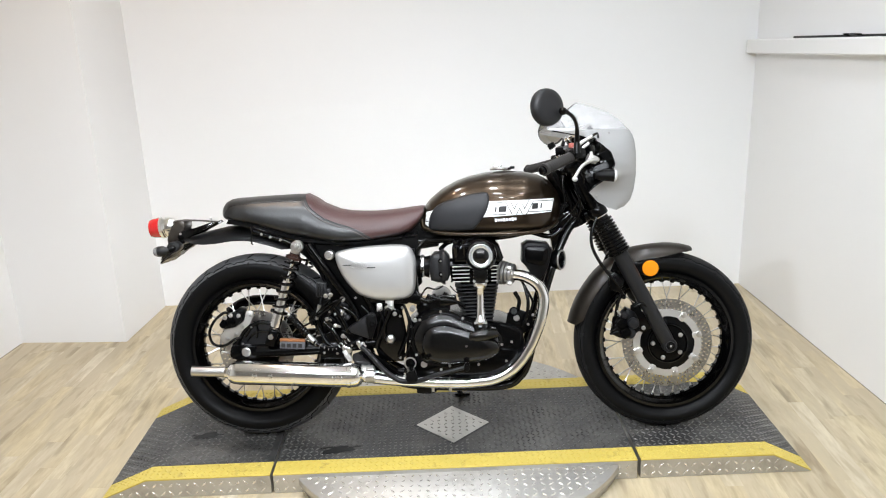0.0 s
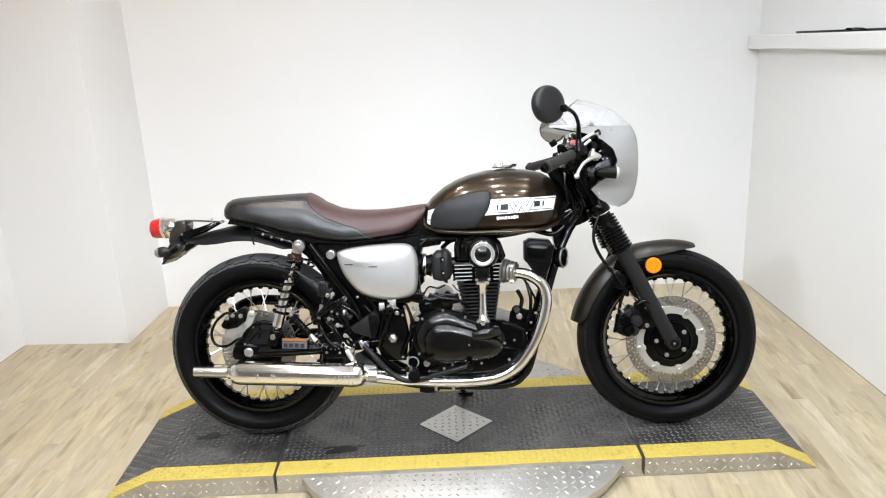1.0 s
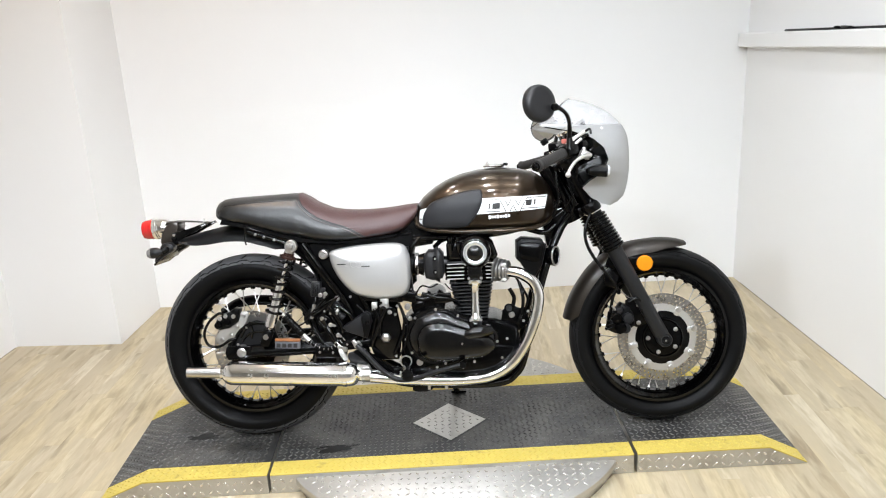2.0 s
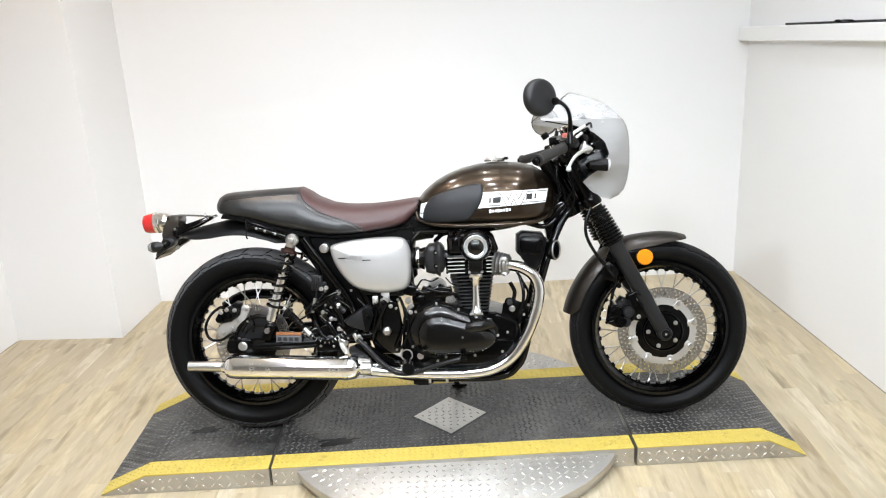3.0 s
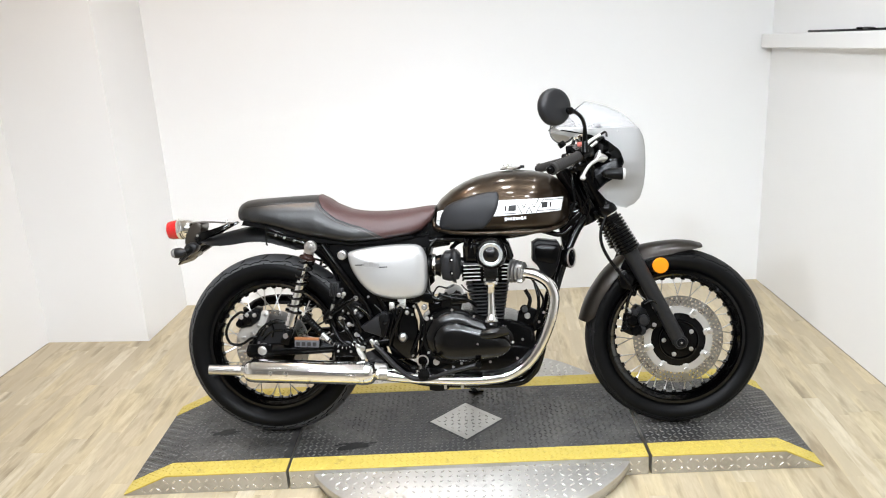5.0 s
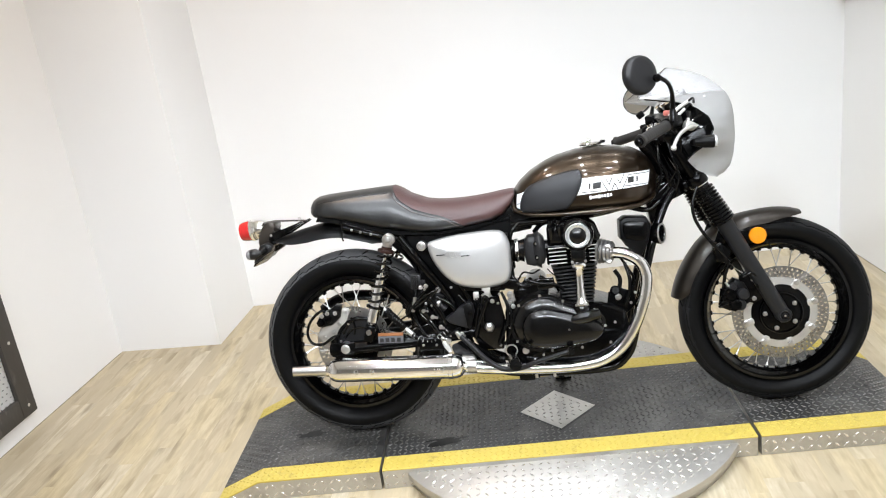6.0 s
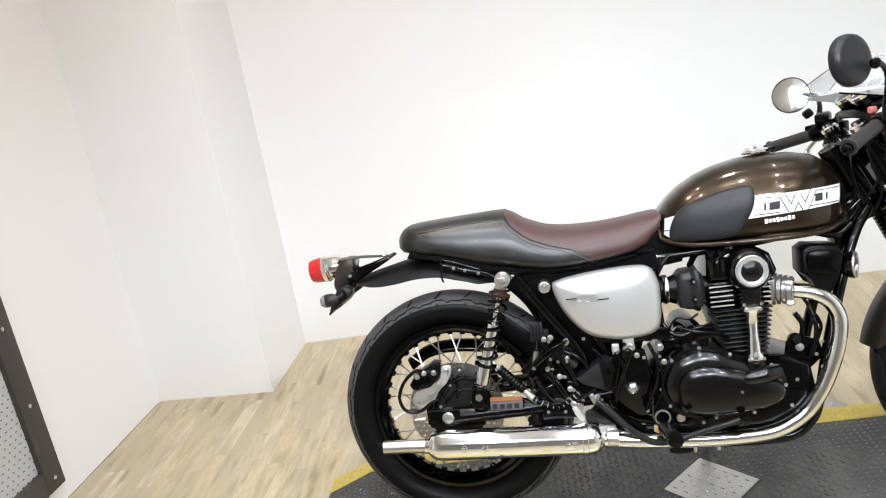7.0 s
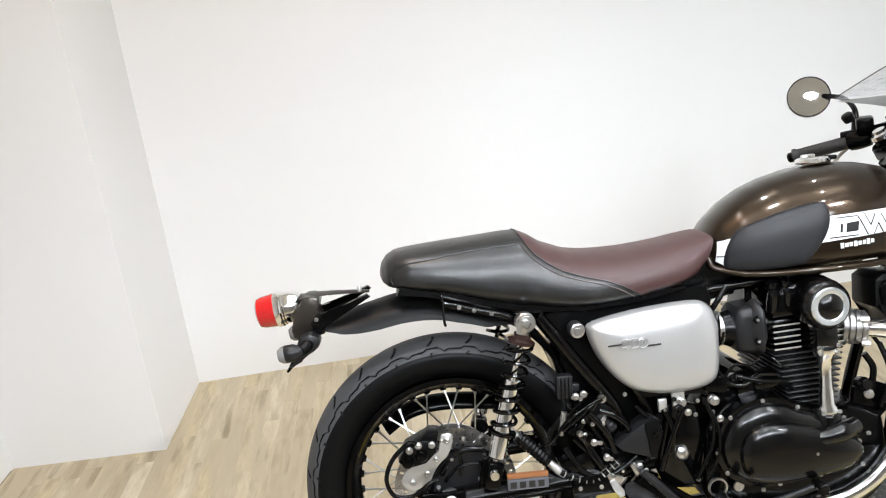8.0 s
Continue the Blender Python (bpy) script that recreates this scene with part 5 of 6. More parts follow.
bm = skin(bmesh.new(), [[p + V(0, w * u, -0.004 * u * u) for u in np.linspace(-1, 1, 9)] for p, w in zip(wing_pts, np.linspace(0.04, 0.016, len(wing_pts)))], ring=False)
bmesh.ops.solidify(bm, geom=bm.faces[:], thickness=0.004)
bracket = part("tail_bracket", bm, FENDER, bike, "bronze-grey tail lamp bracket")
part("bracket_plate", prism([(p.x, p.z) for p in spline([(x, 0, z) for x, z in [(-0.99, 0.773), (-1.006, 0.745), (-1.019, 0.718), (-1.02, 0.69), (-0.995, 0.686), (-0.966, 0.69), (-0.956, 0.705), (-0.964, 0.733), (-0.955, 0.766), (-0.97, 0.775)]], 3, True)], -0.04, 0.04, 0.006), FENDER, bracket)
for side in (-1, 1):
    part("bracket_strut", prism([(-0.978, 0.72), (-0.962, 0.739), (-0.93, 0.742), (-0.853, 0.769), (-0.846, 0.762), (-0.90, 0.735), (-0.948, 0.714), (-0.95, 0.697), (-0.965, 0.694)], side * 0.062, side * 0.044, 0.003), GLOSS, bracket)
    part("signal_arm", prism([(p.x, p.z) for p in spline([(x, 0, z) for x, z in [(-1.003, 0.697), (-0.98, 0.706), (-0.96, 0.694), (-0.965, 0.676), (-0.99, 0.662), (-1.02, 0.642), (-1.03, 0.645), (-1.012, 0.672)]], 3, True)], side * 0.092, side * 0.05, 0.005), GREYPLASTIC, bracket)
part("plate_holder", prism([(-1.016, 0.66), (-0.99, 0.665), (-1.006, 0.645), (-1.018, 0.644), (-1.037, 0.626), (-1.04, 0.63)], -0.075, 0.075, 0.002), SATIN, bracket)
bolts([(-0.964, -0.064, 0.716), (-0.983, -0.093, 0.686)], bracket, DARKBOLT)
bolts([(-0.964, -0.064, 0.73)], bracket)
part("wing_screw", lathe([(0.0045, 0), (0.0045, 0.01), (0.003, 0.012), (0.0005, 0.012)], (-0.868, -0.02, 0.77), (0, 0, 1), n=10), STEEL, bracket)
for side in (-1, 1):
    y = 0.098 * side
    sig = part("turn_signal", lathe([(0.0005, 0.026), (0.009, 0.024), (0.018, 0.006), (0.019, -0.012), (0.018, -0.014)], (-1.02, y, 0.674), (1, 0, 0.1), n=24), GREYPLASTIC, bike, "black rear turn signal with a smoked lens")
    part("lens", lathe([(0.0005, -0.03), (0.012, -0.028), (0.0175, -0.02), (0.0185, -0.012)], (-1.02, y, 0.674), (1, 0, 0.1), n=24), SMOKE, sig, "smoked lens")
    part("stalk", tube([(-1.0, y, 0.677), (-0.987, 0.088 * side, 0.683), (-0.98, 0.07 * side, 0.688)], [0.012, 0.014, 0.013], n=12), PLASTIC, sig)

# rear shocks
TOPS, LOWS = V(-0.537, 0, 0.682), V(-0.638, 0, 0.376)
axis = (TOPS - LOWS).normalized()
for side in (-1, 1):
    y = 0.142 * side
    low, top = LOWS + V(0, y, 0), TOPS + V(0, y, 0)
    shock = part("rear_shock", tube([low + axis * 0.02, low + axis * 0.30], 0.0065, n=14), CHROME, bike, "chrome rear shock absorber with a dark spring")
    part("shock_body", lathe([(0.014, 0.0), (0.019, 0.004), (0.019, 0.062), (0.0165, 0.068), (0.0165, 0.17)], low + axis * 0.03, axis, n=28), CHROME, shock, "chrome damper body")
    pts = [low + axis * (0.092 + 0.185 * k / 168) + Matrix.Rotation(k / 12 * math.tau * 0.5, 3, axis) @ (axis.orthogonal().normalized() * 0.0245) for k in range(169)]
    part("shock_spring", tube(pts, 0.0042, n=8, smooth=False), GLOSS, shock, "black coil spring")
    part("spring_seat", lathe([(0.012, 0), (0.03, 0.0), (0.03, 0.006), (0.012, 0.008)], low + axis * 0.084, axis, n=28), GLOSS, shock)
    part("spring_seat", lathe([(0.012, 0), (0.029, 0.0), (0.029, 0.007), (0.018, 0.012), (0.018, 0.02)], low + axis * 0.278, axis, n=28), RUST, shock, "dark red-brown spring collar")
    part("upper_eye", lathe([(0.0005, 0.021), (0.007, 0.0205), (0.009, 0.018), (0.009, 0.0125), (0.014, 0.0125), (0.0155, 0.010), (0.0185, 0.010), (0.021, 0.007), (0.021, -0.012)], top, (0, side, 0), n=28), STEEL, shock, "bare steel upper eye")
    part("upper_clevis", tube([top + axis * 0.004, top - axis * 0.04], [0.021, 0.016], n=16, flat=0.6), STEEL, shock)
    part("lower_fork", block((0.034, 0.036, 0.058), low + axis * 0.012 + V(-0.004, 0, -0.018), (0, 18, 0), bevel=0.006), SATIN, shock)
    part("lower_bolt", lathe([(0.0005, 0.028), (0.009, 0.028), (0.011, 0.024), (0.011, 0.016)], low, (0, side, 0), n=20), CHROME, shock)

# frame
def frame_tube(pts, r, label=""):
    return part("frame_tube", tube(pts, r, n=14), GLOSS, bike, label)


for s in (-1, 1):
    frame_tube([(0.425, 0.03 * s, 0.74), (0.385, 0.045 * s, 0.69), (0.335, 0.07 * s, 0.58), (0.285, 0.085 * s, 0.42), (0.245, 0.09 * s, 0.26), (0.215, 0.09 * s, 0.2), (0.15, 0.09 * s, 0.166), (-0.05, 0.09 * s, 0.168), (-0.2, 0.09 * s, 0.185), (-0.28, 0.095 * s, 0.24), (-0.32, 0.1 * s, 0.34), (-0.36, 0.11 * s, 0.46), (-0.43, 0.115 * s, 0.57), (-0.505, 0.115 * s, 0.684)], 0.0145)
    frame_tube([(0.395, 0.03 * s, 0.79), (0.25, 0.06 * s, 0.715), (0.1, 0.07 * s, 0.69), (-0.1, 0.07 * s, 0.682), (-0.3, 0.065 * s, 0.672), (-0.45, 0.065 * s, 0.68), (-0.6, 0.07 * s, 0.712), (-0.7, 0.07 * s, 0.742)], 0.0115)
    frame_tube([(-0.36, 0.12 * s, 0.64), (-0.34, 0.115 * s, 0.56), (-0.29, 0.11 * s, 0.45), (-0.24, 0.105 * s, 0.36)], 0.011)
frame_tube([(0.40, 0, 0.76), (0.2, 0, 0.70), (-0.05, 0, 0.69)], 0.024)
frame_tube([(0.37, -0.055, 0.71), (0.33, -0.06, 0.685), (0.27, -0.065, 0.70)], 0.009)
part("steering_gusset", prism([(0.33, 0.70), (0.41, 0.77), (0.42, 0.72), (0.375, 0.63), (0.355, 0.60), (0.34, 0.64)], -0.03, 0.03, 0.004), GLOSS, bike)
stand = part("side_stand", tube([(-0.03, 0.1, 0.19), (-0.02, 0.15, 0.12), (-0.005, 0.2, 0.065), (0.0, 0.245, 0.042)], [0.013, 0.011, 0.010, 0.010], n=12), SATIN, bike, "black side stand, folded out")
part("stand_foot", block((0.06, 0.04, 0.008), (0.005, 0.255, 0.038), (-11, 0, 0), bevel=0.003), SATIN, stand)

# swing arm, rear brake, under-seat clutter
for s in (-1, 1):
    arm = part("swing_arm", tube([(-0.205, 0.09 * s, 0.35), (-0.32, 0.11 * s, 0.338), (-0.5, 0.118 * s, 0.324), (-0.70, 0.118 * s, 0.318), (-0.79, 0.118 * s, 0.317)], [0.026, 0.027, 0.025, 0.024, 0.02], n=16, flat=0.8), SATIN, bike, "black swing arm")
    part("axle_block", block((0.085, 0.012, 0.048), (-0.742, 0.134 * s, 0.318), bevel=0.004), SATIN, arm)
    part("adjuster_bolt", tube([(-0.80, 0.122 * s, 0.317), (-0.825, 0.122 * s, 0.3165)], 0.005, n=8), STEEL, arm)
    part("shock_lug", prism([(-0.67, 0.335), (-0.655, 0.395), (-0.62, 0.395), (-0.60, 0.335)], s * 0.108, s * 0.122, 0.003), SATIN, arm)
lower = part("caliper_torque_plate", prism([(p.x, p.z) for p in spline([(x, 0, z) for x, z in [(-0.786, 0.306), (-0.768, 0.35), (-0.742, 0.39), (-0.695, 0.413), (-0.652, 0.41), (-0.645, 0.36), (-0.685, 0.318), (-0.719, 0.288), (-0.757, 0.284)]], 4, True)], -0.098, -0.088, 0.003), GREYPLASTIC, bike, "dark pressed caliper plate")
part("plate_lip", tube([(-0.782, -0.099, 0.30), (-0.768, -0.101, 0.348), (-0.742, -0.101, 0.39), (-0.695, -0.101, 0.414), (-0.652, -0.1, 0.411)], 0.0065, n=10), HOSE, lower)
bolts([(-0.736, -0.1, 0.441), (-0.758, -0.1, 0.387), (-0.69, -0.1, 0.438), (-0.648, -0.1, 0.40), (-0.777, -0.1, 0.377)], lower)
for pts, r in [([(-0.745, -0.1, 0.365), (-0.72, -0.102, 0.40), (-0.69, -0.102, 0.418), (-0.655, -0.101, 0.41), (-0.635, -0.1, 0.39)], 0.005), ([(-0.74, -0.1, 0.35), (-0.71, -0.102, 0.378), (-0.67, -0.101, 0.383), (-0.64, -0.1, 0.37)], 0.004),
               ([(-0.71, -0.1, 0.42), (-0.70, -0.102, 0.39), (-0.705, -0.102, 0.36)], 0.004)]:
    part("plate_rib", tube(pts, r, n=8), GLOSS, lower)
plate = [(-0.832, 0.366), (-0.805, 0.396), (-0.76, 0.408), (-0.742, 0.426), (-0.736, 0.455), (-0.712, 0.452), (-0.718, 0.425), (-0.738, 0.396), (-0.776, 0.352), (-0.812, 0.342)]
part("caliper_plate", prism([(p.x, p.z) for p in spline([(x, 0, z) for x, z in plate], 4, True)], -0.104, -0.096, 0.002), ALLOY, lower, "bare alloy caliper plate")
bolts([(-0.725, -0.105, 0.442), (-0.752, -0.105, 0.404), (-0.775, -0.105, 0.375), (-0.808, -0.105, 0.36)], lower, HUBBOLT)
cal2 = part("rear_caliper", prism([(-0.832, 0.412), (-0.813, 0.441), (-0.775, 0.457), (-0.746, 0.449), (-0.75, 0.423), (-0.774, 0.402), (-0.812, 0.396)], -0.12, -0.05, 0.008), PLASTIC, bike, "black rear brake caliper")
part("caliper_bridge", prism([(-0.79, 0.448), (-0.76, 0.468), (-0.74, 0.464), (-0.745, 0.445), (-0.775, 0.436)], -0.11, -0.06, 0.005), PLASTIC, cal2)
bolts([(-0.806, -0.121, 0.438), (-0.786, -0.121, 0.446), (-0.758, -0.121, 0.444)], cal2, HUBBOLT)
for x, z, r in ((-0.812, 0.414, 0.013), (-0.782, 0.424, 0.013)):
    part("piston_boss", lathe([(r, 0), (r, 0.008), (r - 0.003, 0.012), (0.0005, 0.013)], (x, -0.119, z), (0, -1, 0), n=20), SATIN, cal2)
bolts([(-0.705, -0.1, 0.30), (-0.755, -0.1, 0.34), (-0.72, -0.104, 0.40), (-0.665, -0.1, 0.345)], lower)
part("brake_hose", tube([(-0.79, -0.122, 0.452), (-0.808, -0.13, 0.456), (-0.843, -0.13, 0.427), (-0.861, -0.13, 0.385), (-0.848, -0.13, 0.348), (-0.81, -0.13, 0.342), (-0.775, -0.128, 0.362), (-0.755, -0.12, 0.366)], 0.0048, n=10), HOSE, bike, "black rear brake hose")
tag = part("warning_label", block((0.086, 0.012, 0.024), (-0.569, -0.146, 0.342), (0, 3, 0), bevel=0.001), GREYLABEL, bike, "grey printed label with an orange head strip")
part("label_head", block((0.086, 0.0125, 0.009), (-0.568, -0.1465, 0.3595), (0, 3, 0), bevel=0.001), ORANGE, tag)
for i in range(4):
    part("print_bar", block((0.013, 0.0006, 0.014), (-0.6 + i * 0.0195, -0.1523, 0.3425 - i * 0.001), (0, 3, 0), bevel=0), INK, tag)
bm = lathe([(0.013, 0)] + [q for k in range(9) for q in ((0.0145, 0.005 + k * 0.009), (0.0118, 0.009 + k * 0.009))] + [(0.011, 0.09)], (-0.578, -0.128, 0.44), (0.66, 0.0, -0.75), n=18)
boot = part("rubber_boot", bm, HOSE, bike, "ribbed rubber boot")
part("boot_end", tube([(-0.518, -0.128, 0.372), (-0.50, -0.13, 0.352), (-0.486, -0.131, 0.338)], [0.0075, 0.0095, 0.007], n=12), ALLOY, boot)
part("boot_end", tube([(-0.60, -0.128, 0.465), (-0.578, -0.128, 0.44)], [0.0055, 0.0055], n=10), ALLOY, boot)
plug = part("wiring_connector", block((0.034, 0.026, 0.05), (-0.466, -0.112, 0.527), (0, 4, 0), bevel=0.003), GREYPLASTIC, bike, "dark grey wiring connector")
part("connector_nose", block((0.016, 0.016, 0.016), (-0.443, -0.113, 0.522), (0, 4, 0), bevel=0.002), GREYPLASTIC, plug)
for x in (-0.474, -0.466, -0.458):
    part("connector_rib", block((0.003, 0.004, 0.046), (x, -0.1255, 0.527), (0, 4, 0), bevel=0.001), PLASTIC, plug)
part("subframe_rail", tube([(-0.70, -0.1, 0.735), (-0.643, -0.104, 0.717), (-0.583, -0.106, 0.698), (-0.55, -0.106, 0.68)], 0.008, n=12), GLOSS, bike, "gloss black subframe rail")
bolts([(-0.665, -0.11, 0.724), (-0.635, -0.112, 0.714), (-0.60, -0.114, 0.703)], bike)
part("battery_box", prism([(-0.43, 0.42), (-0.452, 0.60), (-0.50, 0.69), (-0.40, 0.688), (-0.2, 0.694), (-0.13, 0.705), (-0.12, 0.66), (-0.14, 0.60), (-0.2, 0.42), (-0.3, 0.36), (-0.42, 0.36)], -0.085, 0.085, 0.01), PLASTIC, bike, "black battery box")
part("inner_fender", prism([(-0.43, 0.34), (-0.445, 0.48), (-0.468, 0.56), (-0.455, 0.62), (-0.41, 0.52), (-0.38, 0.36)], -0.07, 0.07, 0.01), SATIN, bike)
for pts, r, mat in [([(-0.468, -0.11, 0.505), (-0.475, -0.118, 0.47), (-0.507, -0.12, 0.43), (-0.50, -0.12, 0.405)], 0.006, HOSE),
                    ([(-0.495, -0.12, 0.44), (-0.455, -0.125, 0.475), (-0.42, -0.128, 0.51)], 0.0045, GLOSS),
                    ([(-0.46, -0.125, 0.415), (-0.43, -0.13, 0.38), (-0.405, -0.13, 0.35), (-0.385, -0.13, 0.34)], 0.007, GLOSS),
                    ([(-0.44, -0.12, 0.47), (-0.415, -0.125, 0.43), (-0.39, -0.125, 0.385)], 0.0055, HOSE),
                    ([(-0.53, -0.122, 0.35), (-0.49, -0.13, 0.325), (-0.44, -0.13, 0.322), (-0.40, -0.13, 0.34)], 0.005, HOSE),
                    ([(-0.18, -0.14, 0.47), (-0.165, -0.146, 0.42), (-0.168, -0.146, 0.37), (-0.19, -0.142, 0.32), (-0.205, -0.138, 0.29)], 0.0045, HOSE),
                    ([(-0.25, -0.13, 0.46), (-0.262, -0.138, 0.42), (-0.275, -0.138, 0.37), (-0.28, -0.13, 0.32)], 0.0055, GLOSS),
                    ([(-0.10, -0.13, 0.50), (-0.05, -0.14, 0.485), (0.0, -0.13, 0.475), (0.03, -0.11, 0.45)], 0.0055, HOSE),
                    ([(-0.02, -0.13, 0.53), (0.0, -0.14, 0.51), (0.03, -0.13, 0.50)], 0.002, GLOSS),
                    ([(-0.14, -0.1, 0.63), (-0.125, -0.12, 0.665), (-0.1, -0.11, 0.69)], 0.006, HOSE),
                    ([(0.235, -0.1, 0.52), (0.245, -0.115, 0.47), (0.24, -0.115, 0.42), (0.225, -0.11, 0.38)], 0.006, HOSE)]:
    part("hose", tube(pts, r, n=10), mat, bike)
for at, size, rot, mat in [((-0.385, -0.135, 0.322), (0.04, 0.02, 0.018), (0, 25, 0), BOLTSTEEL), ((-0.338, -0.142, 0.336), (0.014, 0.012, 0.03), (0, -25, 0), BOLTSTEEL), ((-0.29, -0.148, 0.236), (0.075, 0.02, 0.014), (0, -4, 0), BOLTSTEEL),
                           ((-0.44, -0.11, 0.42), (0.05, 0.03, 0.03), (0, 40, 0), SATIN), ((-0.40, -0.115, 0.46), (0.035, 0.03, 0.05), (0, 35, 0), PLASTIC), ((-0.37, -0.1, 0.35), (0.08, 0.06, 0.06), (0, 12, 0), SATIN),
                           ((-0.455, -0.1, 0.35), (0.07, 0.06, 0.05), (0, -20, 0), GLOSS), ((-0.265, -0.132, 0.462), (0.02, 0.01, 0.03), (0, 0, 0), ALLOY), ((-0.33, -0.1, 0.27), (0.05, 0.04, 0.05), (0, 40, 0), GLOSS),
                           ((-0.20, -0.12, 0.50), (0.03, 0.04, 0.04), (0, 0, 0), PLASTIC), ((-0.145, -0.11, 0.49), (0.05, 0.05, 0.035), (0, 15, 0), SATIN), ((-0.03, -0.1, 0.475), (0.06, 0.05, 0.03), (0, -10, 0), GLOSS)]:
    part("bracket", block(size, at, rot, bevel=0.004), mat, bike)
for pts, r, mat in [([(-0.401, -0.13, 0.494), (-0.446, -0.13, 0.437)], 0.0075, GLOSS), ([(-0.473, -0.125, 0.475), (-0.486, -0.125, 0.426)], 0.0065, STEEL), ([(-0.425, -0.135, 0.47), (-0.39, -0.135, 0.42), (-0.375, -0.132, 0.375)], 0.008, GLOSS),
                    ([(-0.48, -0.13, 0.40), (-0.45, -0.138, 0.345), (-0.41, -0.138, 0.325), (-0.37, -0.138, 0.335), (-0.33, -0.135, 0.36)], 0.006, HOSE), ([(-0.265, -0.135, 0.455), (-0.25, -0.14, 0.41), (-0.255, -0.14, 0.36)], 0.007, GLOSS),
                    ([(-0.175, -0.14, 0.46), (-0.155, -0.15, 0.40), (-0.16, -0.15, 0.34), (-0.185, -0.145, 0.29)], 0.004, HOSE), ([(-0.34, -0.12, 0.30), (-0.30, -0.13, 0.265), (-0.24, -0.13, 0.24), (-0.19, -0.13, 0.235)], 0.012, SATIN)]:
    part("linkage", tube(pts, r, n=10), mat, bike)
relay = part("relay_box", prism([(-0.376, 0.395), (-0.329, 0.425), (-0.294, 0.446), (-0.279, 0.436), (-0.275, 0.41), (-0.294, 0.353), (-0.362, 0.379)], -0.15, -0.1, 0.005), GREYPLASTIC, bike, "dark grey wedge-shaped relay cover")
part("relay_lid", prism([(-0.312, 0.434), (-0.294, 0.446), (-0.279, 0.436), (-0.275, 0.41), (-0.294, 0.355), (-0.304, 0.362)], -0.155, -0.149, 0.002), PLASTIC, relay)
bolts([(-0.29, -0.156, 0.41)], relay, DARKBOLT)
part("pivot_plate", prism([(-0.27, 0.27), (-0.30, 0.36), (-0.285, 0.44), (-0.235, 0.465), (-0.19, 0.45), (-0.175, 0.36), (-0.19, 0.27)], -0.128, -0.1, 0.008), GLOSS, bike, "gloss black pivot plate")
part("pivot_cap", lathe([(0.0005, 0.013), (0.009, 0.013), (0.016, 0.009), (0.018, 0.004), (0.018, 0)], (-0.232, -0.128, 0.35), (0, -1, 0), n=6), STEEL, bike, "bright hexagon pivot nut")
bolts([(-0.437, -0.135, 0.452), (-0.405, -0.135, 0.40), (-0.395, -0.133, 0.37), (-0.437, -0.13, 0.50), (-0.452, -0.13, 0.505), (-0.31, -0.142, 0.43), (-0.345, -0.14, 0.50), (-0.195, -0.13, 0.43), (-0.20, -0.13, 0.285), (-0.29, -0.13, 0.30),
       (-0.46, -0.147, 0.312), (-0.415, -0.147, 0.309), (-0.365, -0.14, 0.335), (-0.335, -0.14, 0.33), (-0.188, -0.13, 0.46)], bike)
bolts([(-0.225, -0.134, 0.463), (-0.31, -0.15, 0.312), (-0.152, -0.13, 0.455)], bike, BIGBOLT)
part("muffler_hanger", prism([(-0.475, 0.29), (-0.475, 0.328), (-0.44, 0.335), (-0.40, 0.33), (-0.385, 0.29)], -0.147, -0.135, 0.003), SATIN, bike, "black muffler hanger")
part("peg_bracket", prism([(-0.345, 0.31), (-0.315, 0.325), (-0.26, 0.285), (-0.19, 0.225), (-0.16, 0.215), (-0.17, 0.20), (-0.22, 0.208), (-0.28, 0.255)], -0.155, -0.138, 0.004), SATIN, bike, "black footrest bracket")
part("brake_pedal", tube([(-0.33, -0.16, 0.335), (-0.30, -0.165, 0.305), (-0.25, -0.17, 0.25), (-0.20, -0.172, 0.215), (-0.14, -0.172, 0.212), (-0.08, -0.18, 0.232), (-0.02, -0.19, 0.25), (0.03, -0.19, 0.262)], [0.008, 0.009, 0.009, 0.009, 0.008, 0.0075, 0.007, 0.0075], n=12), GREYPLASTIC, bike, "black brake pedal")
part("footrest", lathe([(0.012, -0.055), (0.0185, -0.05), (0.019, 0.03), (0.021, 0.045), (0.019, 0.06), (0.0005, 0.062)], (-0.158, -0.205, 0.245), (0.1, -1, 0.05), n=20), HOSE, bike, "black rubber footrest")
part("pedal_rubber", lathe([(0.009, -0.02), (0.0105, -0.018), (0.0105, 0.018), (0.009, 0.02)], (0.03, -0.2, 0.265), (0, 1, 0), n=16), HOSE, bike)
part("footrest_ring", lathe([(0.017, 0), (0.021, 0), (0.021, 0.006), (0.017, 0.006)], (-0.165, -0.142, 0.268), (0, -1, 0), n=24, loop=True), STEEL, bike)

# engine
engine = part("crankcase", prism([(-0.185, 0.25), (-0.175, 0.39), (-0.12, 0.44), (-0.03, 0.445), (0.02, 0.41), (0.15, 0.40), (0.225, 0.37), (0.235, 0.30), (0.2, 0.2), (0.1, 0.165), (-0.1, 0.17), (-0.165, 0.205)], -0.118, 0.118, 0.015, seg=3), SATIN, bike,
              "black twin-cylinder engine crankcase")
cover_o = [(-0.163, 0.345), (-0.153, 0.388), (-0.129, 0.422), (-0.095, 0.441), (-0.056, 0.45), (-0.017, 0.444), (0.02, 0.424), (0.071, 0.403), (0.121, 0.384), (0.15, 0.358), (0.153, 0.325), (0.13, 0.295), (0.097, 0.276), (0.044, 0.262), (-0.03, 0.252), (-0.10, 0.262), (-0.145, 0.295)]
part("cover_flange", prism([(p.x, p.z) for p in spline([(x, 0, z) for x, z in cover_o], 4, True)], -0.146, -0.112, 0.006), COVER, engine, "cover flange")
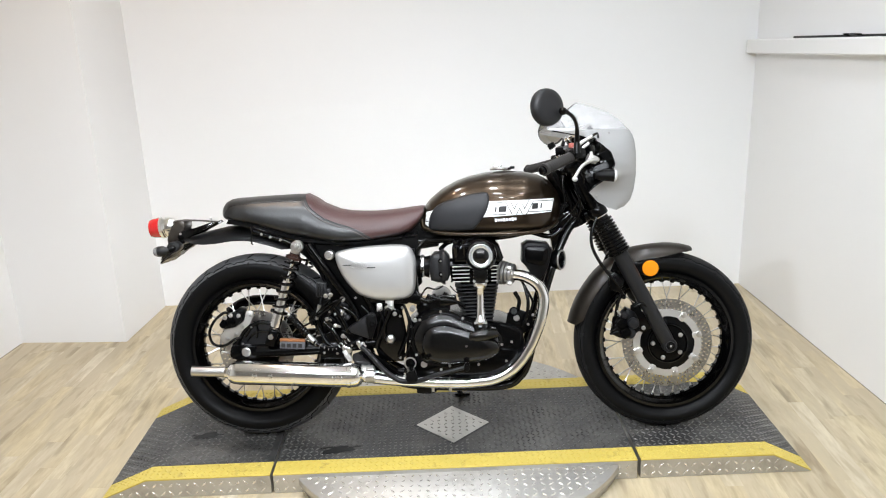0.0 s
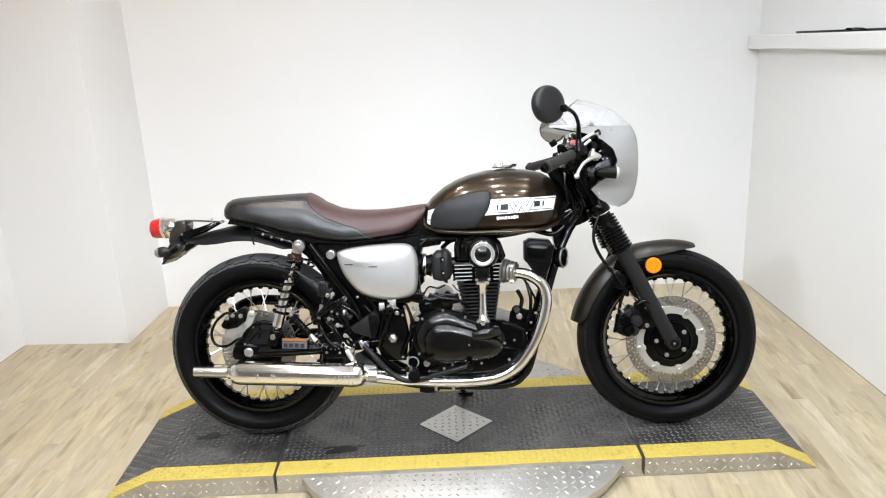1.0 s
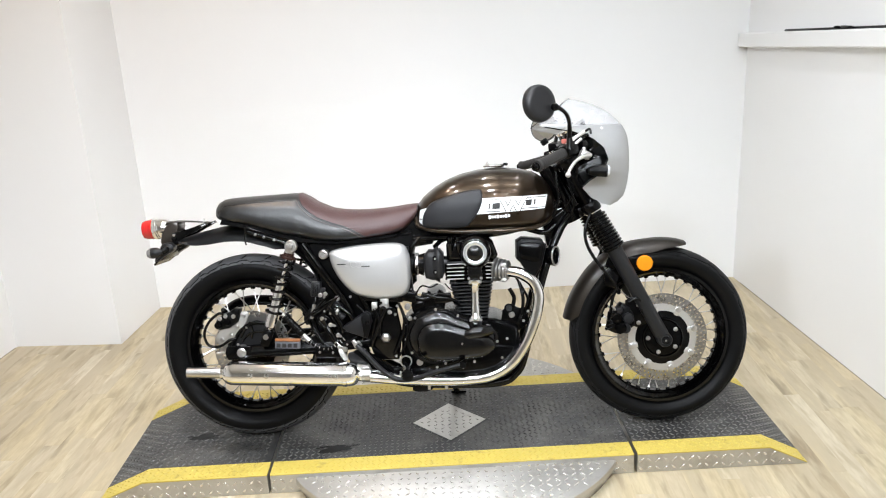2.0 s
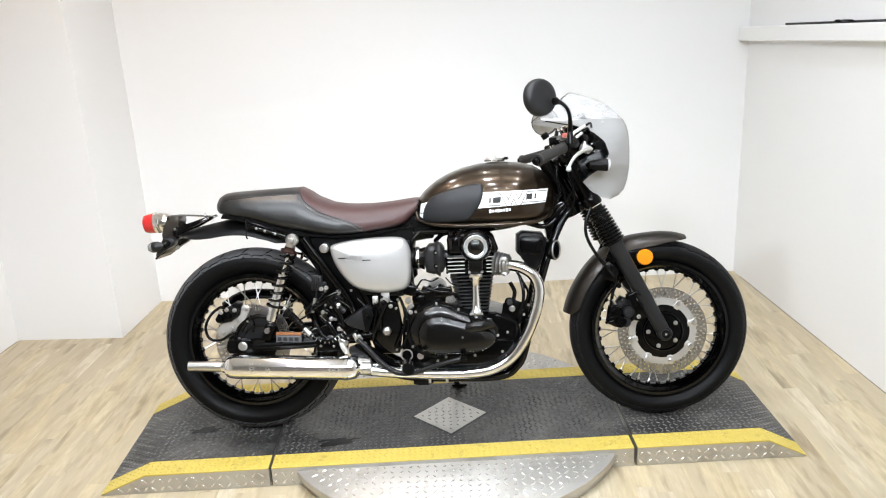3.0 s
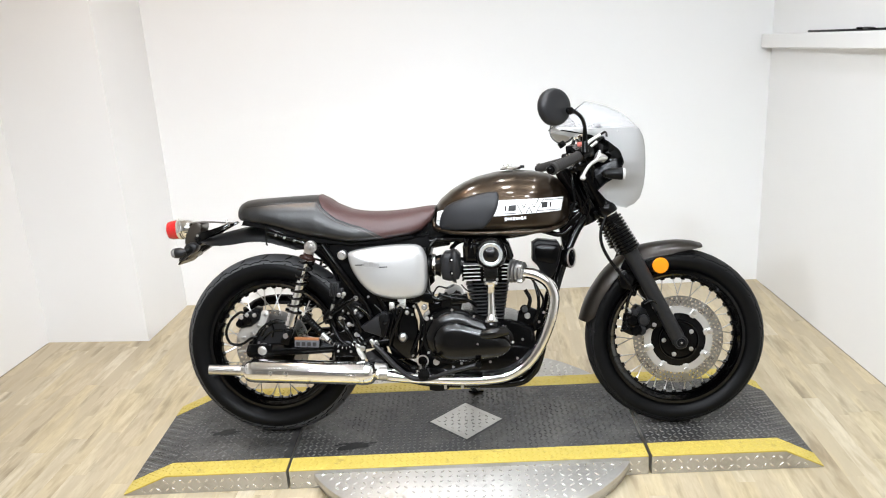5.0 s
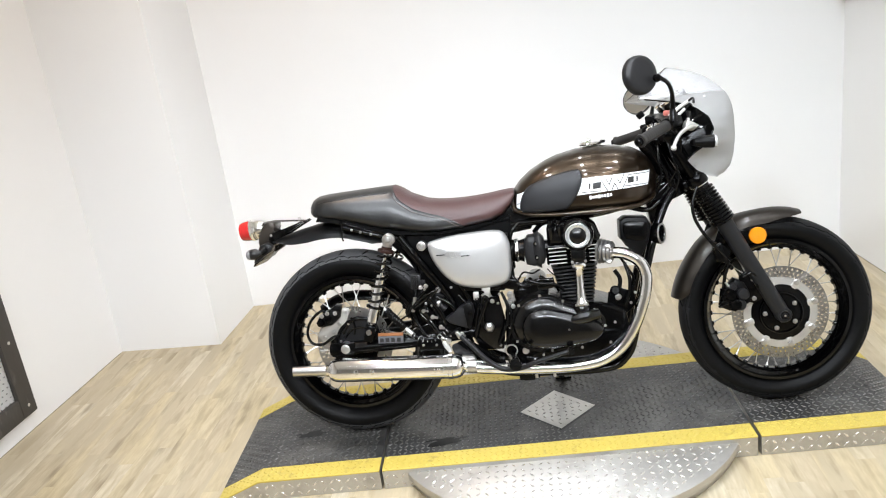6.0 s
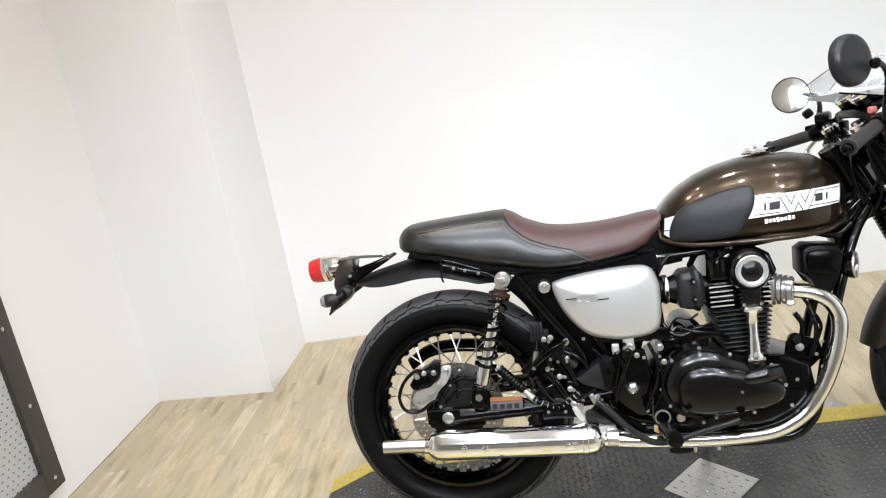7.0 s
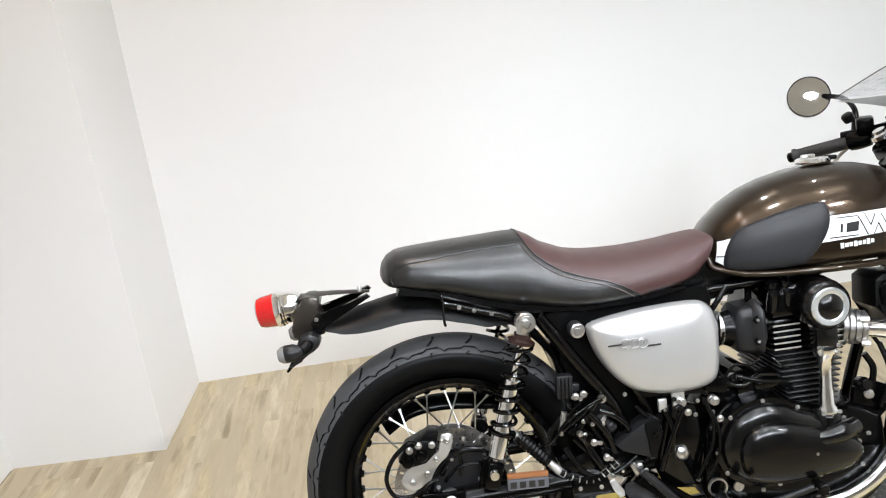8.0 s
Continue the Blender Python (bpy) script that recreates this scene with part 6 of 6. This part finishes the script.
cx, cz = -0.005, 0.347
part("clutch_cover", pillow([(cx + (x - cx) * 0.93, cz + (z - cz) * 0.9) for x, z in cover_o], -0.144, -0.176, rings=12, power=3.2, core=0.0), COVER, engine, "polished black domed engine cover", sharp=60)
part("cover_step", pillow([(-0.122, 0.335), (-0.112, 0.378), (-0.078, 0.402), (-0.03, 0.405), (0.03, 0.388), (0.09, 0.367), (0.135, 0.34), (0.142, 0.312), (0.11, 0.286), (0.04, 0.275), (-0.05, 0.272), (-0.105, 0.29)], -0.166, -0.2, rings=12, power=3.0), COVER, engine, sharp=60)
part("cover_blister", tube([(0.01, -0.17, 0.352), (0.05, -0.184, 0.362), (0.09, -0.186, 0.37), (0.13, -0.17, 0.372)], [0.008, 0.017, 0.022, 0.018], n=16), COVER, engine, "raised blister")
angs = spline([(cx + (x - cx) * 0.985, 0, cz + (z - cz) * 0.955) for x, z in cover_o], 1, True)
bolts([(p.x, -0.147, p.z) for p in angs[::2] if p.z > 0.41 or p.z < 0.32 or p.x > 0.1 or p.x < -0.1], engine)
part("oil_window", lathe([(0.0005, 0.003), (0.008, 0.003), (0.009, 0.005), (0.011, 0.005), (0.0115, 0)], (-0.118, -0.14, 0.262), (0, -1, 0), n=24), STEEL, engine, "round oil filler plug")
part("lower_case", prism([(-0.14, 0.265), (-0.05, 0.262), (0.06, 0.268), (0.15, 0.31), (0.21, 0.30), (0.19, 0.215), (0.1, 0.185), (-0.1, 0.19)], -0.13, -0.11, 0.008), SATIN, engine)
bolts([(0.07, -0.131, 0.255), (0.165, -0.131, 0.265), (0.17, -0.131, 0.235), (-0.06, -0.131, 0.24), (0.185, -0.125, 0.33), (0.03, -0.196, 0.335)], engine)
part("starter_motor", lathe([(0.0005, -0.12), (0.034, -0.118), (0.038, -0.11), (0.038, 0.11), (0.0005, 0.12)], (-0.06, 0, 0.458), (0, 1, 0), n=28), GLOSS, engine)
part("breather_cover", block((0.08, 0.12, 0.04), (-0.10, -0.05, 0.452), (0, -8, 0), bevel=0.01), SATIN, engine)
part("engine_mount", prism([(0.165, 0.37), (0.175, 0.425), (0.21, 0.44), (0.255, 0.42), (0.265, 0.38), (0.23, 0.35)], -0.1, -0.085, 0.003), SATIN, engine)
bolts([(0.2, -0.1, 0.41), (0.245, -0.1, 0.385), (0.262, -0.1, 0.418), (0.258, -0.1, 0.35)], engine)
bolts([(-0.152, -0.118, 0.455), (0.205, -0.1, 0.408)], engine, BIGBOLT)
# cylinders with fins, head with bright-edged fins
cyl = part("cylinder_block", block((0.084, 0.2, 0.16), (0.078, 0, 0.465), (0, 0, 0), bevel=0.012, taper=(1.55, 1)), SATIN, bike, "black finned cylinder block")
for k in range(11):
    z = 0.405 + k * 0.0122
    w = 0.1 + 0.05 * k / 10
    part("cooling_fin", block((w, 0.235, 0.0042), (0.074 - 0.004 * k / 10, 0, z), bevel=0.0015, seg=1), FIN, cyl)
head = part("cylinder_head", block((0.145, 0.22, 0.066), (0.07, 0, 0.572), bevel=0.01), SATIN, bike, "black cylinder head with bright-edged fins")
for k in range(5):
    z = 0.544 + k * 0.0128
    part("cooling_fin", block((0.172, 0.252, 0.0045), (0.068, 0, z), bevel=0.0015, seg=1), GLOSS, head)
    part("fin_edge", block((0.058, 0.0012, 0.0034), (0.018, -0.1268, z), bevel=0.0), ALLOY, head, "bare machined fin edge")
    part("fin_edge", block((0.03, 0.0012, 0.0034), (0.136, -0.1268, z), bevel=0.0), ALLOY, head, "bare machined fin edge")
part("cam_cover", prism([(-0.01, 0.605), (0.0, 0.655), (0.03, 0.682), (0.12, 0.684), (0.15, 0.665), (0.165, 0.62), (0.155, 0.60)], -0.115, 0.115, 0.014, seg=3), GLOSS, head, "black cam cover")
for x in (0.002, 0.034):
    part("cover_lobe", lathe([(0.0125, -0.045), (0.0135, 0), (0.011, 0.008), (0.0005, 0.011)], (x, -0.112, 0.66), (0, -0.35, 1), n=18), COVER, head)
for x in (0.005, 0.032):
    part("cover_nut", lathe([(0.0005, 0.02), (0.009, 0.019), (0.013, 0.012), (0.013, 0)], (x, -0.1, 0.672), (0, -0.5, 1), n=18), GLOSS, head)
bevel_case = part("bevel_drive_cover", lathe([(0.04, -0.03), (0.052, -0.02), (0.054, 0.035), (0.050, 0.048), (0.044, 0.055), (0.0005, 0.056)], (0.086, -0.122, 0.636), (0, -1, 0), n=48), COVER, head, "round black bevel drive cover")
part("cover_ring", lathe([(0.0265, 0.054), (0.0265, 0.0595), (0.0285, 0.061), (0.0385, 0.061), (0.0405, 0.0585), (0.0405, 0.054)], (0.086, -0.122, 0.636), (0, -1, 0), n=48), TEAL, head, "bright brushed ring")
part("cover_centre", lathe([(0.0005, 0.068), (0.012, 0.067), (0.022, 0.064), (0.0262, 0.060), (0.0262, 0.054)], (0.086, -0.122, 0.636), (0, -1, 0), n=40), COVER, head, "domed black centre")
part("bevel_neck", block((0.05, 0.055, 0.06), (0.083, -0.142, 0.572), bevel=0.008), COVER, head)
bolts([(0.052, -0.16, 0.598), (0.118, -0.16, 0.598), (0.062, -0.17, 0.55), (0.104, -0.17, 0.55)], head)
tower = part("bevel_shaft_tube", lathe([(0.021, 0), (0.022, 0.004), (0.0215, 0.012), (0.0155, 0.022), (0.0145, 0.05), (0.0125, 0.06), (0.0125, 0.095), (0.014, 0.118), (0.022, 0.130), (0.024, 0.134), (0.024, 0.142)], (0.0795, -0.155, 0.402), (0.012, 0.0, 1), n=28), CHROME, bike,
             "chrome bevel shaft tube")
bolts([(0.062, -0.172, 0.408), (0.097, -0.172, 0.408), (0.064, -0.172, 0.537), (0.1, -0.172, 0.537)], tower)
part("shaft_socket", lathe([(0.027, 0), (0.027, 0.03), (0.024, 0.034)], (0.079, -0.155, 0.37), (0, 0, 1), n=24), GLOSS, tower)
# intake
intake = part("throttle_body", prism([(-0.086, 0.548), (-0.092, 0.585), (-0.088, 0.628), (-0.075, 0.642), (-0.035, 0.645), (-0.022, 0.63), (-0.018, 0.57), (-0.028, 0.546), (-0.06, 0.54)], -0.13, -0.03, 0.02, seg=5), GREYPLASTIC, bike, "dark grey throttle body cover")
for z in (0.618, 0.572):
    part("cover_screw", lathe([(0.0005, 0.003), (0.0045, 0.003), (0.006, 0.001), (0.0085, 0.001), (0.0085, 0)], (-0.05, -0.1365, z), (0, -1, 0), n=18), GLOSS, intake)
    part("bolt", BOLT, BOLTSTEEL, intake, m=Matrix.Translation((-0.05, -0.1375, z)))
part("intake_rubber", tube([(-0.15, -0.07, 0.595), (-0.138, -0.075, 0.595), (-0.13, -0.075, 0.595), (-0.122, -0.077, 0.595), (-0.114, -0.078, 0.594), (-0.106, -0.08, 0.594), (-0.09, -0.08, 0.593)], [0.04, 0.034, 0.039, 0.034, 0.039, 0.034, 0.04], n=24), HOSE, intake)
part("hose_clamp", lathe([(0.037, -0.006), (0.039, -0.005), (0.039, 0.005), (0.037, 0.006)], (-0.115, -0.075, 0.595), (1, 0, 0), n=28, loop=False, caps=False), STEEL, intake)
part("intake_stub", tube([(-0.03, -0.075, 0.59), (0.01, -0.075, 0.585)], [0.03, 0.032], n=20), HOSE, intake)
part("cover_band", tube([(-0.052, -0.1, 0.645), (-0.05, -0.126, 0.632), (-0.05, -0.1325, 0.60), (-0.05, -0.126, 0.556), (-0.05, -0.1, 0.542)], 0.018, n=12, flat=0.25), GREYPLASTIC, intake)
part("fuel_rail", tube([(-0.05, -0.1, 0.655), (-0.03, -0.06, 0.67), (0.0, 0.0, 0.675)], 0.008, n=10), GLOSS, intake)
# regulator and horn in front of the head
reg = part("regulator_box", prism([(0.228, 0.60), (0.23, 0.66), (0.25, 0.672), (0.318, 0.665), (0.332, 0.64), (0.318, 0.58), (0.295, 0.54), (0.275, 0.535), (0.262, 0.57)], -0.105, -0.01, 0.01), PLASTIC, bike, "black regulator box")
part("box_face", pillow([(0.24, 0.61), (0.245, 0.655), (0.31, 0.652), (0.318, 0.63), (0.305, 0.59), (0.26, 0.595)], -0.104, -0.114, rings=4), SATIN, reg)
horn = part("horn", lathe([(0.01, -0.03), (0.03, -0.028), (0.034, -0.012), (0.036, 0.0), (0.032, 0.004), (0.014, 0.002), (0.0005, 0.004)], (0.362, -0.078, 0.604), (0.86, -0.5, 0), n=32), GLOSS, bike, "round black horn")
part("horn_ring", lathe([(0.029, 0.003), (0.034, 0.002), (0.034, 0.006), (0.029, 0.006)], (0.362, -0.078, 0.604), (0.86, -0.5, 0), n=32, loop=True), STEEL, horn)

# exhaust
header = part("exhaust_header", tube([(0.165, -0.10, 0.562), (0.2, -0.118, 0.562), (0.24, -0.13, 0.554), (0.278, -0.136, 0.527), (0.296, -0.138, 0.48), (0.288, -0.138, 0.42), (0.268, -0.138, 0.36), (0.240, -0.138, 0.303), (0.198, -0.139, 0.248), (0.14, -0.14, 0.212), (0.08, -0.14, 0.198), (-0.02, -0.142, 0.196), (-0.14, -0.148, 0.204), (-0.24, -0.155, 0.215), (-0.345, -0.162, 0.232)],
                                    0.0195, n=24), CHROME, bike, "polished chrome exhaust header")
prof = [(0.02, -0.022)]
for k in range(4):
    prof += [(0.041 - 0.002 * k, -0.02 + k * 0.0125), (0.042 - 0.002 * k, -0.0125 + k * 0.0125), (0.031, -0.0105 + k * 0.0125), (0.031, -0.0085 + k * 0.0125)]
flange = part("exhaust_flange", lathe(prof + [(0.022, 0.03)], (0.172, -0.104, 0.566), (0.9, -0.35, -0.1), n=28), CASTGREY, header, "cast finned exhaust flange")
for dz in (-0.026, 0.026):
    part("flange_stud", lathe([(0.0075, 0), (0.0075, 0.014), (0.005, 0.017), (0.0005, 0.017)], (0.176, -0.135, 0.562 + dz), (0.75, -0.6, 0), n=6), ALLOY, header)
bolts([(0.172, -0.135, 0.585), (0.168, -0.135, 0.545), (0.19, -0.14, 0.575)], header)
mufA, mufB = V(-0.345, -0.165, 0.2345), V(-0.787, -0.17, 0.2575)
d = (mufB - mufA).normalized()
long = (mufB - mufA).length
muf = part("muffler", lathe([(0.019, -0.022), (0.023, -0.016), (0.0305, -0.012), (0.037, -0.003), (0.0405, 0.012), (0.0412, 0.03), (0.0412, long - 0.035), (0.0395, long - 0.02), (0.0345, long - 0.007), (0.0265, long + 0.0), (0.021, long + 0.004), (0.0205, long + 0.012)], mufA, d, n=48), CHROME, bike, "polished chrome peashooter muffler")
part("tail_pipe", lathe([(0.0185, long - 0.01), (0.0175, long + 0.128), (0.0155, long + 0.128), (0.0155, long + 0.02)], mufA, d, n=36), STEEL, muf, "brushed steel tail pipe")
part("muffler_band", lathe([(0.0405, 0.02), (0.0425, 0.022), (0.0425, 0.034), (0.0405, 0.036)], mufA, d, n=48, caps=False), CHROME, muf)
part("muffler_clamp", lathe([(0.0195, -0.06), (0.0235, -0.058), (0.0235, -0.03), (0.0195, -0.028)], mufA, d, n=32, caps=False), STEEL, muf)
for s, y in ((0.055, 0), (0.075, 0), (0.29, 0), (0.345, 0)):
    p = mufA + d * s
    part("stud", lathe([(0.0005, 0.049), (0.005, 0.048), (0.0085, 0.043), (0.0085, 0.035)], p, (0, -1, 0.02), n=14), CHROME, muf)
part("link_pipe", tube([(-0.06, -0.11, 0.19), (-0.11, -0.09, 0.182), (-0.12, 0.0, 0.18), (-0.11, 0.1, 0.182)], 0.017, n=16), CHROME, header)
for x in (-0.09, -0.03):
    part("pipe_stay", tube([(x, -0.142, 0.215), (x, -0.14, 0.165)], 0.005, n=8), STEEL, header)
part("centre_boss", prism([(-0.15, 0.15), (-0.15, 0.175), (-0.08, 0.178), (-0.08, 0.152), (-0.1, 0.145), (-0.13, 0.145)], -0.1, -0.08, 0.003), SATIN, bike)
part("seat_nose_block", prism([(-0.22, 0.69), (-0.16, 0.705), (-0.118, 0.775), (-0.1, 0.78), (-0.085, 0.72), (-0.04, 0.705), (-0.06, 0.66), (-0.14, 0.65)], -0.06, 0.06, 0.008), HOSE, bike, "black rubber block under the seat nose")
part("chain_guard", tube([(-0.86, 0.085, 0.42), (-0.80, 0.085, 0.455), (-0.72, 0.085, 0.465), (-0.60, 0.085, 0.45), (-0.45, 0.085, 0.42)], 0.022, n=12, flat=0.35), SATIN, bike, "black chain guard")
for x, z in ((0.562, 0.385), (0.575, 0.352)):
    part("piston_boss", lathe([(0.019, 0), (0.019, 0.012), (0.015, 0.017), (0.0005, 0.018)], (x, -0.118, z), (0, -1, 0), n=20), SATIN, cal)
# small bolts, unions and clips, some standing for glints, among the black clutter ahead of the rear wheel
bolts([(-0.396, -0.136, 0.442), (-0.418, -0.136, 0.444), (-0.436, -0.136, 0.424), (-0.41, -0.137, 0.402), (-0.386, -0.138, 0.363), (-0.263, -0.137, 0.453), (-0.317, -0.15, 0.333),
       (-0.153, -0.12, 0.426), (-0.143, -0.12, 0.389), (-0.159, -0.12, 0.39), (-0.141, -0.12, 0.306)], bike)
# a stack of bright and dark rings in place of a run of glints
for k in range(5):
    part("clip", lathe([(0.003, 0), (0.0055, 0.002), (0.0055, 0.006), (0.003, 0.008)], (-0.242, -0.14, 0.428 + k * 0.0105), (0.05, -0.2, 1), n=10), STEEL if k % 2 else GLOSS, bike)
for pts, r, mat in [([(-0.535, -0.12, 0.40), (-0.505, -0.135, 0.418), (-0.475, -0.137, 0.455), (-0.43, -0.137, 0.482), (-0.385, -0.132, 0.50)], 0.0032, GLOSS),
                    ([(-0.40, -0.132, 0.47), (-0.37, -0.137, 0.455), (-0.345, -0.138, 0.428), (-0.34, -0.13, 0.39)], 0.0065, GLOSS),
                    ([(-0.325, -0.135, 0.47), (-0.30, -0.14, 0.44), (-0.295, -0.142, 0.40), (-0.31, -0.14, 0.35)], 0.0045, HOSE),
                    ([(-0.385, -0.128, 0.40), (-0.35, -0.132, 0.375), (-0.32, -0.132, 0.368), (-0.29, -0.13, 0.38)], 0.005, GLOSS),
                    ([(-0.12, -0.12, 0.50), (-0.10, -0.128, 0.525), (-0.07, -0.13, 0.52), (-0.045, -0.125, 0.53)], 0.003, GLOSS),
                    ([(-0.14, -0.12, 0.52), (-0.12, -0.13, 0.49), (-0.09, -0.135, 0.48), (-0.05, -0.13, 0.495), (-0.01, -0.125, 0.49)], 0.006, GLOSS),
                    ([(0.2, -0.1, 0.50), (0.215, -0.105, 0.47), (0.21, -0.11, 0.44)], 0.007, GLOSS),
                    ([(0.22, -0.09, 0.545), (0.245, -0.1, 0.50), (0.262, -0.1, 0.46), (0.25, -0.1, 0.42)], 0.0045, HOSE)]:
    part("hose", tube(pts, r, n=10), mat, bike)
# rear master cylinder with its pushrod, fluid union, chain-like guard and the bright bits round them
master = part("master_cylinder", lathe([(0.0005, -0.002), (0.0085, 0), (0.0095, 0.008), (0.0095, 0.05), (0.0075, 0.054), (0.0075, 0.074), (0.0105, 0.078), (0.0105, 0.086), (0.0005, 0.087)], (-0.407, -0.135, 0.345), (-0.44, 0, 0.9), n=20), GLOSS, bike, "black rear master cylinder")
part("union_bolt", lathe([(0.0075, 0), (0.0075, 0.006), (0.005, 0.01), (0.0005, 0.01)], (-0.446, -0.137, 0.424), (-0.44, -0.3, 0.9), n=6), STEEL, master)
part("pushrod", tube([(-0.405, -0.136, 0.343), (-0.395, -0.138, 0.322), (-0.38, -0.14, 0.298)], [0.0045, 0.0045, 0.006], n=10), STEEL, master)
part("clevis", prism([(-0.398, 0.316), (-0.386, 0.322), (-0.366, 0.292), (-0.366, 0.28), (-0.378, 0.278), (-0.39, 0.298)], -0.148, -0.134, 0.003), ALLOY, master, "bare alloy clevis")
rod = part("stay_rod", tube([(-0.483, -0.13, 0.437), (-0.43, -0.131, 0.472), (-0.392, -0.13, 0.494)], 0.0062, n=12), GLOSS, bike, "black stay rod")
part("rod_end", lathe([(0.0085, -0.005), (0.0095, 0), (0.0085, 0.005)], (-0.392, -0.13, 0.494), (0, -1, 0), n=16), STEEL, rod)
canister = part("fluid_union", lathe([(0.006, 0), (0.0085, 0.003), (0.0085, 0.03), (0.012, 0.034), (0.012, 0.046), (0.0005, 0.048)], (-0.404, -0.128, 0.46), (0.66, 0, -0.75), n=18), GREYPLASTIC, bike, "dark ribbed fluid union")
part("union_collar", lathe([(0.0088, 0), (0.0095, 0.002), (0.0095, 0.007), (0.0088, 0.009)], (-0.398, -0.128, 0.453), (0.66, 0, -0.75), n=18, caps=False), STEEL, canister)
guard_pts = [(-0.496, -0.138, 0.35), (-0.46, -0.14, 0.328), (-0.424, -0.14, 0.323), (-0.396, -0.14, 0.339), (-0.37, -0.138, 0.357)]
spring_guard = part("hose_guard", tube(guard_pts, 0.0065, n=12), HOSE, bike, "hose in a wound wire guard")
ring = link_mesh("guard_ring", lathe([(0.0072, -0.0014), (0.0082, 0), (0.0072, 0.0014)], axis=(0, 0, 1), n=12, caps=False), STEEL)
path = spline(guard_pts, 5)
for i in range(1, len(path) - 1, 2):
    part("guard_ring", ring, STEEL, spring_guard, m=Matrix.Translation(path[i]) @ turn_to((path[i + 1] - path[i - 1]).normalized()))
hook = part("breather_tube", tube([(-0.246, -0.142, 0.436), (-0.243, -0.143, 0.452), (-0.235, -0.143, 0.457), (-0.23, -0.143, 0.448), (-0.246, -0.143, 0.412), (-0.268, -0.142, 0.361), (-0.281, -0.138, 0.322)], 0.0068, n=12), GLOSS, bike, "gloss black hooked breather tube")
for x, z in ((-0.448, 0.509), (-0.431, 0.512), (-0.419, 0.404), (-0.395, 0.367), (-0.213, 0.44), (-0.145, 0.416), (-0.149, 0.377), (-0.327, 0.338)):
    part("bolt", HUBBOLT, STEEL, bike, m=Matrix.Translation((x, -0.137, z)))
part("heel_plate", prism([(p.x, p.z) for p in spline([(x, 0, z) for x, z in [(-0.362, 0.304), (-0.32, 0.308), (-0.289, 0.283), (-0.297, 0.266), (-0.355, 0.272)]], 3, True)], -0.146, -0.138, 0.003), GREYPLASTIC, bike, "grey heel plate")
clamp = part("pipe_clamp", prism([(-0.332, 0.268), (-0.312, 0.262), (-0.292, 0.266), (-0.282, 0.238), (-0.327, 0.24)], -0.162, -0.14, 0.004), ALLOY, bike, "cast alloy exhaust clamp")
bolts([(-0.308, -0.163, 0.252)], clamp, HUBBOLT)
for x, z, r, tall in ((0.196, 0.428, 0.016, 0.03), (-0.09, 0.474, 0.02, 0.03)):
    part("case_plug", lathe([(r, 0), (r, tall * 0.6), (r * 0.7, tall * 0.8), (r * 0.7, tall), (0.0005, tall)], (x, -0.085, z), (0, -1, 0.2), n=20), COVER, engine)

# ---- the floor's staves: those round the platform are pieces of their own, the rest lie in one field ----
W = 0.06
rng = random.Random(7)
sizes = [0.3, 0.42, 0.56, 0.75]
stave = {k: link_mesh("stave", block((W - 0.0001, k - 0.0001, 0.006), (0, 0, -0.003), bevel=0.00015, seg=1), OAK) for k in sizes}
vs, fs = [], []
x = -2.7
near = 0
while x < 2.35:
    y = REAR + 0.002
    while y < 1.75:
        k = rng.choice(sizes) if y > REAR + 0.01 else 0.1 + 0.3 * rng.random()
        mid = y + k / 2
        if near < 300 and (-2.0 < x < -0.7 or 0.9 < x < 1.6) and -0.75 < mid < 1.2 and not (-1.2 < x < 1.2 and -0.3 < mid < 0.3):
            part("stave", stave[k], OAK, floor, m=pose(x, mid, 0, 0, 0, 180 * rng.randint(0, 1)))
            near += 1
        else:
            a, b, c, d = x - W / 2 + 0.00005, x + W / 2 - 0.00005, y, y + k - 0.0001
            o = len(vs)
            vs += [(a, c, 0), (b, c, 0), (b, d, 0), (a, d, 0), (a, c, -0.006), (b, c, -0.006), (b, d, -0.006), (a, d, -0.006)]
            fs += [(o, o + 1, o + 2, o + 3), (o, o + 4, o + 5, o + 1), (o + 1, o + 5, o + 6, o + 2), (o + 2, o + 6, o + 7, o + 3), (o + 3, o + 7, o + 4, o)]
        y += k
    x += W
me = bpy.data.meshes.new("stave_field")
me.from_pydata(vs, [], fs)
me.materials.append(OAKFIELD)
field = part("stave_field", me, OAKFIELD, floor, "greyed oak-look floor staves")
field["kind"] = "stuff"
